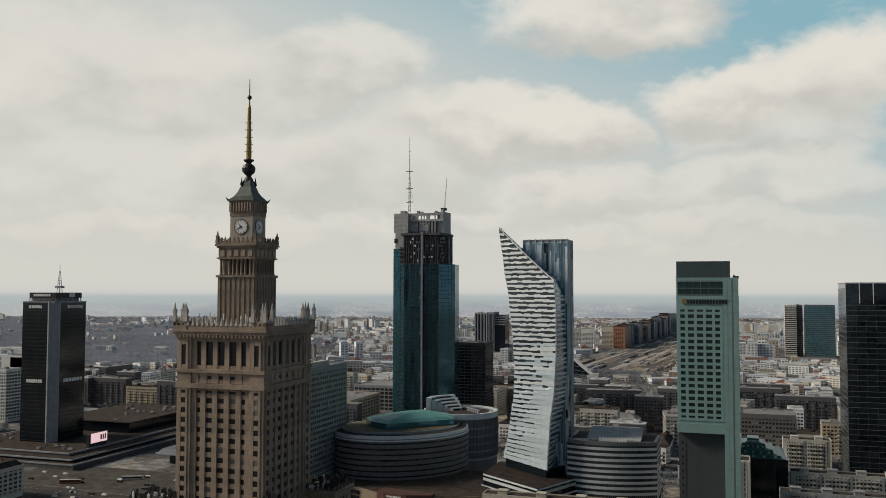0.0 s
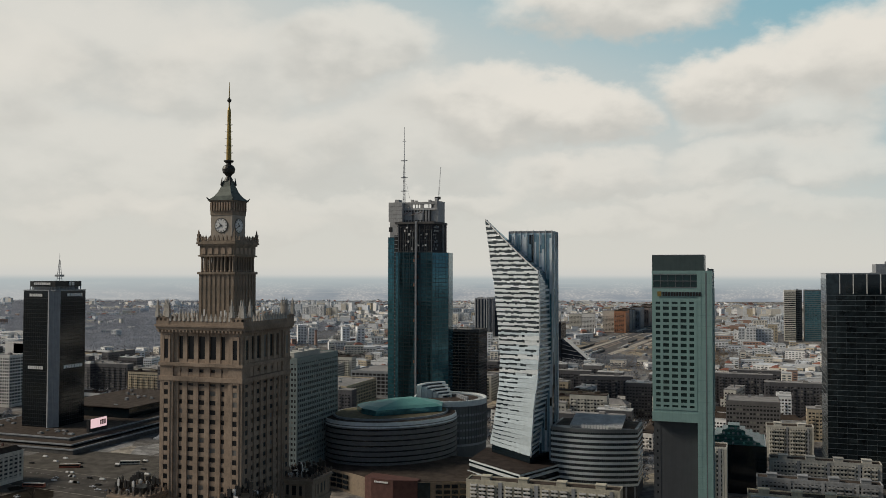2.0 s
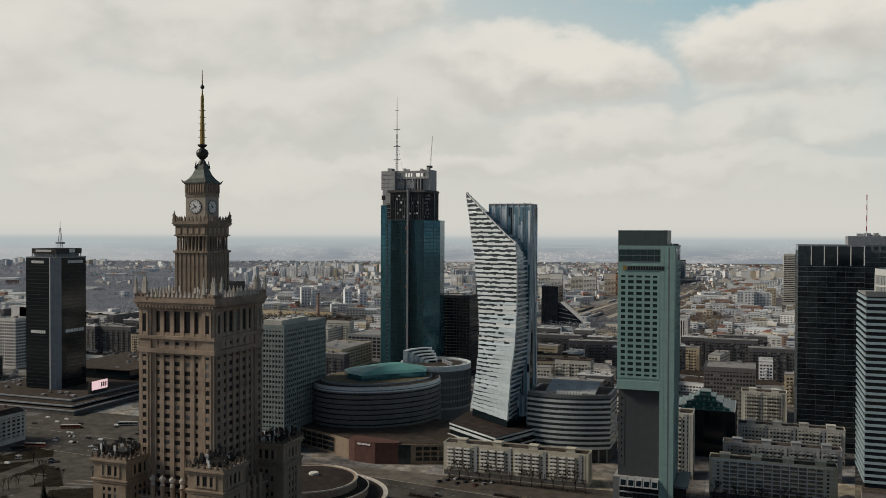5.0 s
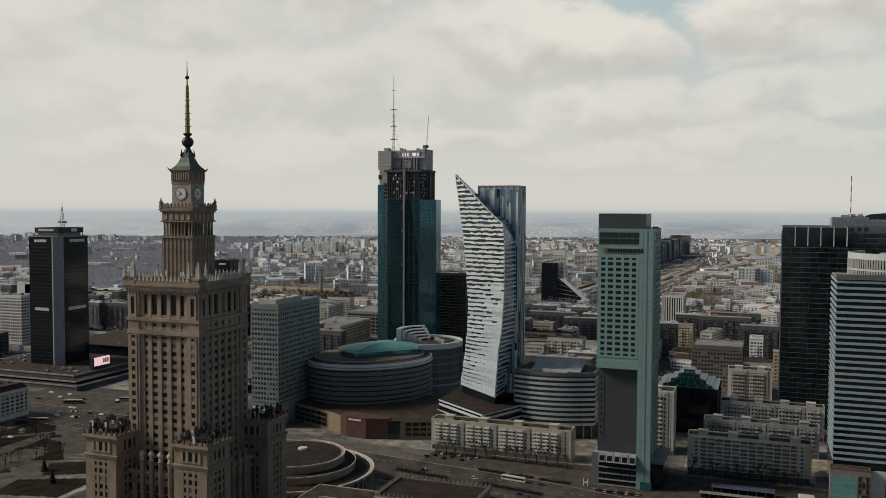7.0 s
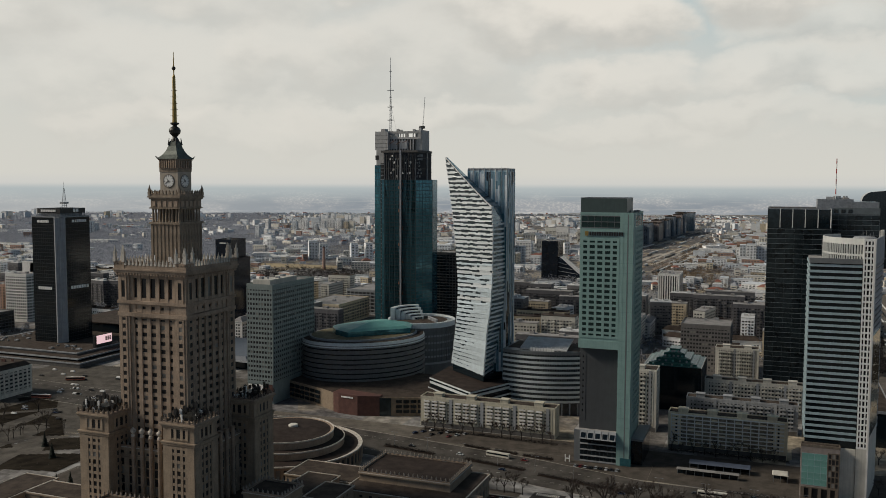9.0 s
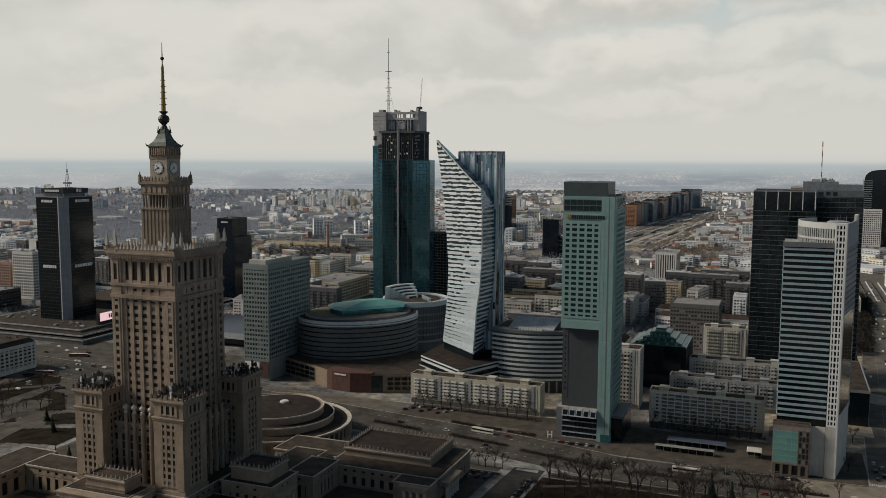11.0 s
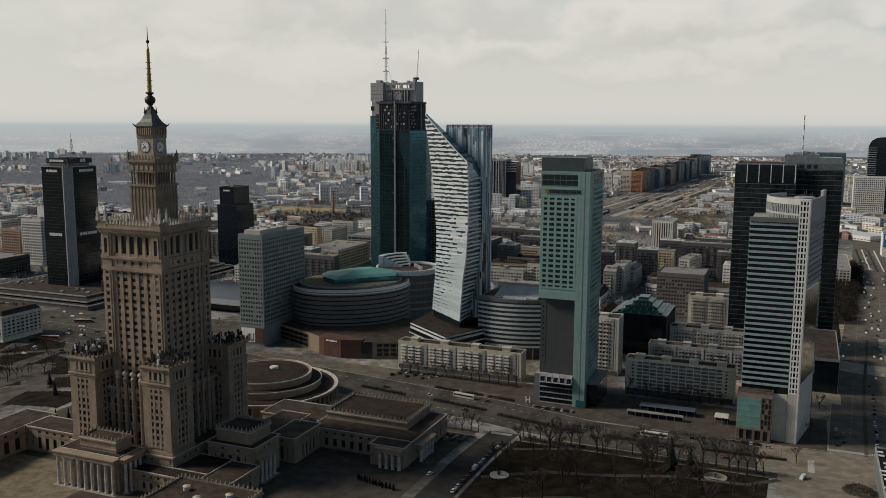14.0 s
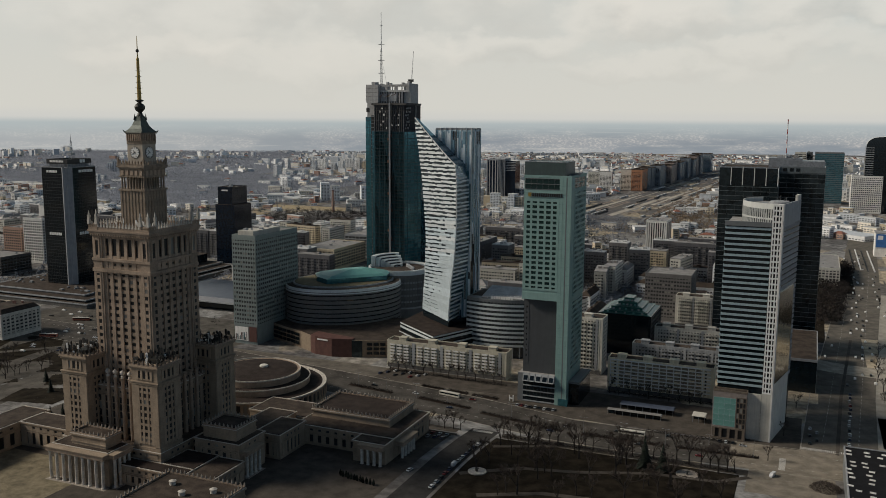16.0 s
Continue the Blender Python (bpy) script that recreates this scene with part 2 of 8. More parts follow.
ROOF_FELT = surface("roof_felt", (0.062, 0.049, 0.040), 0.9, 0.45, 6.0, 0.5, 0.2, ior=1.2)
ROOF_GREY = surface("grey_gravel_roof", (0.26, 0.25, 0.24), 0.9, 0.3, 6.0, 0.5, 0.2, each=0.15)
ROOF_BROWN = surface("brown_roof", (0.038, 0.029, 0.025), 0.9, 0.45, 6.0, 0.5, 0.2, ior=1.2)
ROOF_PALE = surface("pale_flat_roof", (0.50, 0.50, 0.49), .85, .25, 6, .5, .1)
ROOF_TEAL = surface("teal_metal_roof", (0.13, 0.33, 0.30), 0.5, 0.12, 6.0, 0.5, 0.1)
ASPHALT = surface("worn_asphalt", (0.075, 0.068, 0.060), 0.9, 0.5, 14.0, 0.6, 0.1, ior=1.2)
PAVING = surface("stone_paving", (0.08, 0.069, 0.058), 0.9, 0.35, 7.0, 0.5, 0.15, ior=1.2)
PAVING_PALE = surface("pale_paving", (0.34, 0.31, 0.26), 0.9, 0.25, 7.0, 0.5, 0.15)
# Winter grass made nearly black: the park's cloud shadow is in the colour.
WINTER_GRASS = surface("winter_grass_cloud_shade", (0.022, 0.018, 0.013), 0.95, 0.6, 8.0, 0.4, 0.3, ior=1.1)
MULCH = surface("bare_beds", (0.035, 0.026, 0.021), 0.95, 0.4, 3.0, 0.3, 0.4, ior=1.1)
BARK = surface("bark", (0.024, 0.019, 0.016), 0.9, 0.35, 1.0, 0.15, 0.4)
TWIGS = surface("bare_twigs", (0.06, 0.046, 0.038), 0.9, 0.3, 1.0, 0.2, 0.2)
NEEDLES = surface("conifer_needles", (0.010, 0.016, 0.010), 0.9, 0.4, 1.0, 0.2, 0.3)
LINE = surface("road_paint", (0.6, 0.58, 0.54), 0.8, 0.25, 2.0, 0.3, 0.05)
RUBBER = surface("rubber", (0.02, 0.02, 0.02), 0.9, 0.2, 0.5, 0.1, 0.1)


# ---- building blocks ----
class Geo:
    """Vertices and faces in world metres, gathered into one mesh."""
    def __init__(self):
        self.v, self.f = [], []

    def add(self, verts, faces):
        n = len(self.v)
        self.v += verts
        self.f += [tuple(i + n for i in f) for f in faces]
        return self

    def box(self, x0, x1, y0, y1, z0, z1):
        return self.prism([(x0, y0), (x1, y0), (x1, y1), (x0, y1)], z0, z1)

    def prism(self, poly, z0, z1, top=None):
        """An upright prism; top: another outline for its upper end."""
        n, top = len(poly), top or poly
        v = [(x, y, z0) for x, y in poly] + [(x, y, z1) for x, y in top]
        f = [(i, (i + 1) % n, n + (i + 1) % n, n + i) for i in range(n)]
        return self.add(v, f + [tuple(range(n - 1, -1, -1)), tuple(range(n, 2 * n))])

    def loft(self, rings):
        """Outlines of equal count, each a list of (x, y, z), joined upwards."""
        n = len(rings[0])
        v = [p for r in rings for p in r]
        f = [(k * n + i, k * n + (i + 1) % n, (k + 1) * n + (i + 1) % n, (k + 1) * n + i) for k in range(len(rings) - 1) for i in range(n)]
        m = (len(rings) - 1) * n
        return self.add(v, f + [tuple(range(n - 1, -1, -1)), tuple(range(m, m + n))])

    def lathe(self, x, y, profile, n=12, turn=0.0):
        """profile: (radius, z) upwards."""
        return self.loft([[(x + r * math.cos(turn + 2 * math.pi * i / n), y + r * math.sin(turn + 2 * math.pi * i / n), z) for i in range(n)] for r, z in profile])

    def rod(self, a, b, r, r2=None, n=5):
        a, b = Vector(a), Vector(b)
        q = (b - a).to_track_quat("Z", "Y")
        r2 = r if r2 is None else r2
        rings = [[tuple(p + q @ Vector((s * math.cos(2 * math.pi * i / n), s * math.sin(2 * math.pi * i / n), 0))) for i in range(n)] for p, s in ((a, r), (b, r2))]
        return self.loft(rings)

    def mesh(self, name, mat, origin=(0, 0, 0)):
        me = bpy.data.meshes.new(name)
        o = origin
        me.from_pydata([(x - o[0], y - o[1], z - o[2]) for x, y, z in self.v], [], self.f)
        me.materials.append(mat)
        return me


ORIGIN = {}


def thing(name, at, label, category, group="", kind=""):
    ob = new(name)
    ob.location = at
    ORIGIN[ob] = tuple(at)
    return tagged(ob, label, category, group, kind)


def part(name, geo, material, parent, label="", kind=""):
    """One mesh under a thing or under a part; geo is in world metres."""
    ob = new(name, geo.mesh(name, material, ORIGIN[parent]))
    ob.parent = parent
    ORIGIN[ob] = ORIGIN[parent]
    return tagged(ob, label, "", "", kind)


def piece(name, me, parent, at, turn=0.0, label=""):
    """One of many alike parts that share a mesh."""
    ob = new(name, me)
    ob.parent = parent
    o = ORIGIN[parent]
    ob.location = (at[0] - o[0], at[1] - o[1], at[2] - o[2])
    ob.rotation_euler = (0, 0, radians(turn))
    return tagged(ob, label)


def solo(name, geo, material, label, category, kind="", group="", at=(0, 0, 0)):
    ob = new(name, geo.mesh(name, material, at))
    ob.location = at
    ORIGIN[ob] = tuple(at)
    return tagged(ob, label, category, group, kind)


def facade(parent, x, y, turn, width, z0, z1, cols, rows, pier=0.8, band=1.2, proud=0.35, wall=None, pane=None, bandmat=None,
           panes=True, inset=0.06, names=("pier", "spandrel", "window"), piers=True, bands=True, hidden=False, joined=False, sunk=.8):
    """A wall of windows: upright piers and level spandrels stand proud of the panes. It starts at (x, y), runs along turn degrees and faces to its right."""
    c, s = math.cos(radians(turn)), math.sin(radians(turn))
    cw, rh = width / cols, (z1 - z0) / rows
    if piers and not hidden and not joined:
        me = Geo().box(-pier / 2, pier / 2, -proud, 0.02, 0, z1 - z0).mesh(names[0], wall)
        for i in range(cols + 1):
            u = min(max(i * cw, pier / 2), width - pier / 2)
            piece(names[0], me, parent, (x + c * u, y + s * u, z0), turn)
    if bands and not hidden and not joined:
        me = Geo().box(0.01, width - 0.01, -proud * sunk, 0.02, -band / 2, band / 2).mesh(names[1], bandmat or wall)
        for j in range(rows + 1):
            z = min(max(z0 + j * rh, z0 + band / 2), z1 - band / 2)
            piece(names[1], me, parent, (x, y, z), turn)
    if joined:
        grid = Geo()
        for i in range(cols + 1):
            u = min(max(i * cw, pier / 2), width - pier / 2)
            grid.prism([(x + c * q - s * k, y + s * q + c * k) for q, k in ((u - pier / 2, -proud), (u + pier / 2, -proud), (u + pier / 2, .02), (u - pier / 2, .02))], z0, z1)
        for j in range(rows + 1):
            z = min(max(z0 + j * rh, z0 + band / 2), z1 - band / 2)
            t = Geo().prism([(x + c * q - s * k, y + s * q + c * k) for q, k in ((.01, -proud * .8), (width - .01, -proud * .8), (width - .01, .02), (.01, .02))], z - band / 2, z + band / 2)
            grid.add(t.v, t.f)
        part("facade_grid", grid, wall, parent, kind="stuff")
        panes = False
    w, h = (cw - (pier if piers else 0.1)) / 2, (rh - (band if bands else 0.1)) / 2
    if panes:
        me = Geo().box(-w, w, -inset, 0.02, -h, h).mesh(names[2], pane)
        for i in range(cols):
            for j in range(rows):
                u = (i + 0.5) * cw
                piece(names[2], me, parent, (x + c * u, y + s * u, z0 + (j + 0.5) * rh), turn)
    else:
        geo = Geo()
        for i in range(cols):
            for j in range(rows):
                u, z = (i + 0.5) * cw, z0 + (j + 0.5) * rh
                a, b = u - w, u + w
                pts = [(x + c * q - s * k, y + s * q + c * k) for q, k in ((a, -inset), (b, -inset), (b, 0.02), (a, 0.02))]
                geo.prism(pts, z - h, z + h)
        part("glazing", geo, pane, parent, kind="stuff")


def ring(x0, x1, y0, y1, t, z0, z1):
    """A rectangular parapet."""
    g = Geo().box(x0, x1, y0, y0 + t, z0, z1).box(x0, x1, y1 - t, y1, z0, z1)
    return g.box(x0, x0 + t, y0 + t, y1 - t, z0, z1).box(x1 - t, x1, y0 + t, y1 - t, z0, z1)


def smooth(a):
    a = min(1.0, max(0.0, a))
    return a * a * (3 - 2 * a)


def gz(x, y):
    """Height of the ground: the palace stands on a low rise."""
    return 6.0 * smooth((475 - y) / 115) * smooth((x + 420) / 120)


def sheet(name, rects, material, lift, label, category, kind="structure", step=8.0):
    """Flat surfaces laid along the ground."""
    g = Geo()
    for x0, x1, y0, y1 in rects:
        nx, ny = max(1, round((x1 - x0) / 40)), max(1, round((y1 - y0) / step))
        v = [(x0 + (x1 - x0) * i / nx, y0 + (y1 - y0) * j / ny) for j in range(ny + 1) for i in range(nx + 1)]
        v3 = [(x, y, gz(x, y) + lift) for x, y in v]
        n = nx + 1
        g.add(v3, [(j * n + i, j * n + i + 1, (j + 1) * n + i + 1, (j + 1) * n + i) for j in range(ny) for i in range(nx)])
    return solo(name, g, material, label, category, kind)


# ---- ground ----
def make_ground():
    xs = [-6000, -3000, -1500, -700] + list(range(-440, -290, 20)) + [-200, -50, 100, 300, 700, 1500, 3000, 6000]
    ys = [-4000, -1000, 0, 200] + list(range(340, 500, 8)) + [600, 900, 1500, 3000, 4200, 5400]
    v = [(x, y, gz(x, y)) for y in ys for x in xs]
    n = len(xs)
    f = [(j * n + i, j * n + i + 1, (j + 1) * n + i + 1, (j + 1) * n + i) for j in range(len(ys) - 1) for i in range(n - 1)]
    m = bpy.data.materials.new("city_ground")
    m.use_nodes = True
    t = Nodes(m.node_tree)
    b = m.node_tree.nodes["Principled BSDF"]
    at = t.add("TexCoord").outputs["Object"]
    lots = t.add("TexVoronoi", Vector=t.add("Mapping", Vector=at, Scale=(1.0, .55, 1.0)).outputs[0], Scale=1 / 42)
    lots.distance = "MANHATTAN"
    lot = t.add("SeparateXYZ", Vector=lots.outputs["Color"]).outputs
    broad = t.add("TexNoise", Vector=at, Scale=1 / 170, Detail=6.0, Roughness=.6).outputs["Fac"]
    fine = t.add("TexNoise", Vector=at, Scale=1 / 9, Detail=5.0, Roughness=.65).outputs["Fac"]
    col = t.mix(t.ramp(lot[0], .35, .6), (.15, .14, .13), (.26, .255, .245))
    col = t.mix(t.ramp(lot[1], .72, .9), col, (.38, .325, .24))
    col = t.mix(t.ramp(broad, .48, .60), col, (.13, .125, .125))
    col = t.mix(t.ramp(fine, .35, .72), t.mix(1.0, col, (.6, .6, .6), "MULTIPLY"), t.mix(1.0, col, (1.5, 1.5, 1.5), "MULTIPLY"))
    t.link(col, b.inputs["Base Color"])
    b.inputs["Roughness"].default_value, b.inputs["IOR"].default_value = .95, 1.15
    solo("ground", Geo().add(v, f), m, "brown winter city ground with worn grass and dust", "ground", "structure")


make_ground()
def strip(name, points, width, material, lift, label, category, offset=0.0):
    """A ribbon of even width along a bent line, laid on the ground."""
    fine = []
    for (xa, ya), (xb, yb) in zip(points, points[1:]):
        n = max(1, round(math.hypot(xb - xa, yb - ya) / 12))
        fine += [(xa + (xb - xa) * i / n, ya + (yb - ya) * i / n) for i in range(n)]
    fine.append(points[-1])
    v, f = [], []
    cross = 6
    for i, (x, y) in enumerate(fine):
        (xa, ya), (xb, yb) = fine[max(0, i - 1)], fine[min(len(fine) - 1, i + 1)]
        d = math.hypot(xb - xa, yb - ya)
        nx, ny = -(yb - ya) / d, (xb - xa) / d
        for k in range(cross + 1):
            w = offset + width * (k / cross - .5)
            v.append((x + nx * w, y + ny * w, gz(x + nx * w, y + ny * w) + lift))
    m = cross + 1
    for i in range(len(fine) - 1):
        f += [(i * m + k, (i + 1) * m + k, (i + 1) * m + k + 1, i * m + k + 1) for k in range(cross)]
    return solo(name, Geo().add(v, [tuple(reversed(q)) for q in f]), material, label, category, "structure")


STREET = [(-900, 560), (-300, 506), (-150, 484), (-60, 470), (10, 453), (80, 452), (150, 456), (420, 474)]
strip("road", STREET, 46, ASPHALT, 0.05, "dual carriageway of worn grey asphalt with dusty edges", "road")
CROSS_ROAD = [(112, 454), (150, 456), (420, 474)]
SIDE = [(171, 478), (176, 600), (188, 780), (205, 1020), (222, 1400), (260, 2000)]
DUSTY = surface("dusty_pale_asphalt", (0.135, 0.12, 0.10), 0.9, 0.35, 9.0, 0.4, 0.1, ior=1.25)
strip("road", SIDE, 42, DUSTY, 0.06, "wide side street of worn asphalt beside the striped tower", "road")
# Paler than the other roads: the sunlight on the crossing is in its colour.
SUN_TONE = surface("sunlit_tone_asphalt", (0.225, 0.195, 0.155), 0.9, 0.35, 8.0, 0.5, 0.1, ior=1.25)
strip("road", CROSS_ROAD, 45.6, SUN_TONE, 0.07, "dusty asphalt of the crossing, coloured pale for sunlight", "road")
sheet("pavement", [(124, 168, 392, 433)], SUN_TONE, 0.13, "corner pavement at the crossing, coloured pale for sunlight", "pavement")
strip("median", SIDE[:3], 2.2, PAVING, 0.14, "narrow planted strip in the side street", "median", 1.0)
strip("pavement", SIDE[:4], 7, PAVING_PALE, 0.12, "pale pavement along the side street", "pavement", -25)
for pts in ([(-158, 485), (-120, 479)], [(-98, 476.8), (-57, 469.6)], [(-47, 464.6), (12, 450.6)], [(24, 451), (70, 451)], [(82, 452), (128, 454)], [(-108, 504), (-89, 501)], [(-86, 501), (-70, 499)], [(-66, 498), (-46, 496)]):
    strip("median", pts, 4.5, MULCH, 0.16, "planted traffic island with bare dark shrubs", "median")
sheet("road", [(-40, -22, 200, 429.8)], surface("dark_asphalt", (0.042, 0.04, 0.038), 0.9, 0.4, 9.0, 0.5, 0.1, ior=1.2), 0.055, "narrow street with parked cars beside the park", "road")
sheet("pavement", [(-150, 150, 506, 538)], PAVING, 0.09, "stone pavement in front of the tower blocks", "pavement")
sheet("pavement", [(-60, 14.9, 478, 505.9)], PAVING, 0.04, "worn paving beside the hotel", "pavement")
sheet("pavement", [(-330, -60.1, 484, 535)], DUSTY, 0.035, "dusty forecourt of the mall", "pavement")
sheet("pavement", [(15, 150, 478, 505.9)], PAVING, 0.09, "paved forecourt with parked cars before the towers", "pavement")
sheet("pavement", [(-18, 150, 418, 428), (196, 420, 500, 560)], PAVING, 0.12, "dusty paving beside the street", "pavement")
sheet("left_plaza", [(-560, -300.2, 330, 620)], surface("plaza_asphalt", (0.092, 0.083, 0.071), 0.9, 0.45, 10.0, 0.5, 0.1, ior=1.2), 0.03, "dusty open square of asphalt with paths", "square")


def lawn(name, corners, material, lift, label, category, cell=1.5):
    """A patch with any outline, laid cell by cell on the sloping ground."""
    xs, ys = [c[0] for c in corners], [c[1] for c in corners]
    g = Geo()
    y = min(ys)
    while y < max(ys):
        cuts = []
        for (xa, ya), (xb, yb) in zip(corners, corners[1:] + corners[:1]):
            if (ya > y + cell / 2) != (yb > y + cell / 2):
                cuts.append(xa + (xb - xa) * (y + cell / 2 - ya) / (yb - ya))
        cuts.sort()
        for a, b in zip(cuts[::2], cuts[1::2]):
            n = max(1, int((b - a) / 8))
            for i in range(n):
                u, w = a + (b - a) * i / n, a + (b - a) * (i + 1) / n
                g.add([(q, k, gz(q, k) + lift) for q, k in ((u, y), (w, y), (w, y + cell), (u, y + cell))], [(0, 1, 2, 3)])
        y += cell
    return solo(name, g, material, label, category, "structure")


for corners in ([(-474, 452), (-469, 500), (-451, 499), (-435, 481), (-469, 448)], [(-464, 443), (-438, 469), (-436, 431), (-442, 424)], [(-421, 429), (-427, 463), (-408, 459), (-370, 422), (-397, 413)],
                [(-487, 492), (-482, 501), (-473, 494), (-477, 485)], [(-438, 421), (-414, 415), (-380, 388), (-395, 378)], [(-372, 412), (-318, 440), (-306, 405), (-352, 385)], [(-360, 374), (-310, 388), (-306, 350), (-350, 345)],
                [(-520, 470), (-490, 480), (-480, 458), (-515, 440)], [(-330, 470), (-306, 480), (-304, 446), (-326, 448)]):
    lawn("plaza_lawn", corners, WINTER_GRASS, .1, "dark worn lawn of the square between paths", "lawn")
sheet("pavement", [(-300, -46, 200, 425)], PAVING, 0.08, "stone paved court round the palace", "pavement")
# Khaki cobbles, with the yellow sunlight of this corner put into their colour.
sheet("court", [(-300, -196, 200, 283)], surface("sunlit_tone_cobbles", (0.20, 0.17, 0.115), 0.9, 0.4, 5.0, 0.5, 0.2, ior=1.2), 0.12, "khaki cobbled court before the portico, coloured brighter for sunlight", "pavement")
strip("park_path", [(-18, 352), (10, 372), (40, 380), (75, 396), (110, 400), (125, 416)], 4, PAVING, 0.16, "pale gravel path through the park", "path")
strip("park_path", [(-16, 400), (20, 420)], 4, PAVING, 0.16, "pale gravel path through the park", "path")
strip("park_path", [(0, 330), (30, 345), (70, 350), (118, 350)], 4, PAVING, 0.16, "pale gravel path through the park", "path")
sheet("park_lawn", [(-20, 120, 200, 417)], WINTER_GRASS, 0.09, "brown winter lawn of the park, darkened for cloud shadow", "lawn")


# ---- the palace ----
AX, AY, PZ = -188.5, 312.5, 6.0


def finial(h, r=0.35):
    """A small stone obelisk on a block."""
    return Geo().box(-r, r, -r, r, 0, h * 0.3).prism([(-r * .7, -r * .7), (r * .7, -r * .7), (r * .7, r * .7), (-r * .7, r * .7)], h * 0.3, h * 0.62, [(-r * .9, -r * .9), (r * .9, -r * .9), (r * .9, r * .9), (-r * .9, r * .9)]).lathe(0, 0, [(r * .8, h * 0.62), (r * .5, h * 0.8), (0.04, h)], 6)


STONE_GREY = surface("weathered_stone", (0.30, 0.265, 0.225), 0.85, 0.4, 1.5, 0.3, 0.2)
SMALL_FINIAL = finial(1.9, 0.36).mesh("finial", STONE_GREY)
TALL_FINIAL = finial(7.5, 0.75).mesh("pinnacle", STONE_PALE)


def parapet(parent, x0, x1, y0, y1, z, step=2.4, h=1.3, me=None, mat=None):
    part("parapet", ring(x0, x1, y0, y1, 0.5, z, z + h), mat or STONE, parent)
    me = me or SMALL_FINIAL
    for a, b, along in ((x0, x1, 0), (y0, y1, 1)):
        n = max(1, round((b - a) / step))
        for side in ((y0 + .3, y1 - .3) if along == 0 else (x0 + .3, x1 - .3)):
            for i in range(n + (along == 0)):
                if along == 1 and i == 0:
                    continue
                u = a + (b - a) * i / n
                u = min(max(u, a + .3), b - .3)
                piece("finial", me, parent, (u, side, z + h) if along == 0 else (side, u, z + h))


def clock_face(parent, x, y, z, turn):
    c, s = math.cos(radians(turn)), math.sin(radians(turn))
    r = 2.85

    def put(geo):
        g = Geo()
        g.f = geo.f
        g.v = [(x + c * u - s * w, y + s * u + c * w, z + q) for u, w, q in geo.v]
        return g

    def disc(r0, d0, d1, n=32):
        g = Geo()
        pts = [(r0 * math.cos(2 * math.pi * i / n), r0 * math.sin(2 * math.pi * i / n)) for i in range(n)]
        v = [(a, -d0, b) for a, b in pts] + [(a, -d1, b) for a, b in pts]
        return g.add(v, [(i, n + i, n + (i + 1) % n, (i + 1) % n) for i in range(n)] + [tuple(range(n)), tuple(range(2 * n - 1, n - 1, -1))])
    part("clock_rim", put(disc(r + .35, 0, .18)), IRON, parent)
    dial = part("clock_dial", put(disc(r, 0, .24)), WHITE, parent, "white clock dial with black marks")
    for k in range(12):
        a = math.pi * k / 6
        ca, sa = math.sin(a), math.cos(a)
        w, r0, r1 = (0.16 if k % 3 else 0.24), r * .76, r * .94
        q = [(ca * r0 + sa * w, sa * r0 - ca * w), (ca * r0 - sa * w, sa * r0 + ca * w), (ca * r1 - sa * w, sa * r1 + ca * w), (ca * r1 + sa * w, sa * r1 - ca * w)]
        part("hour_mark", put(Geo().add([(a_, -.2, b_) for a_, b_ in q] + [(a_, -.29, b_) for a_, b_ in q], [(0, 1, 2, 3), (7, 6, 5, 4), (0, 4, 5, 1), (1, 5, 6, 2), (2, 6, 7, 3), (3, 7, 4, 0)])), BLACK, dial)
    for a, ln, w in ((radians(320), r * .58, .24), (radians(242), r * .85, .17)):
        ca, sa = math.sin(a), math.cos(a)
        q = [(-ca * .5 + sa * w, -sa * .5 - ca * w), (-ca * .5 - sa * w, -sa * .5 + ca * w), (ca * ln - sa * w * .4, sa * ln + ca * w * .4), (ca * ln + sa * w * .4, sa * ln - ca * w * .4)]
        part("clock_hand", put(Geo().add([(a_, -.3, b_) for a_, b_ in q] + [(a_, -.4, b_) for a_, b_ in q], [(0, 1, 2, 3), (7, 6, 5, 4), (0, 4, 5, 1), (1, 5, 6, 2), (2, 6, 7, 3), (3, 7, 4, 0)])), BLACK, dial)


def four(a):
    """The four sides of a square of half-width a round the palace's axis: start and turn."""
    return ((AX - a, AY - a, 0), (AX + a, AY - a, 90), (AX + a, AY + a, 180), (AX - a, AY + a, 270))


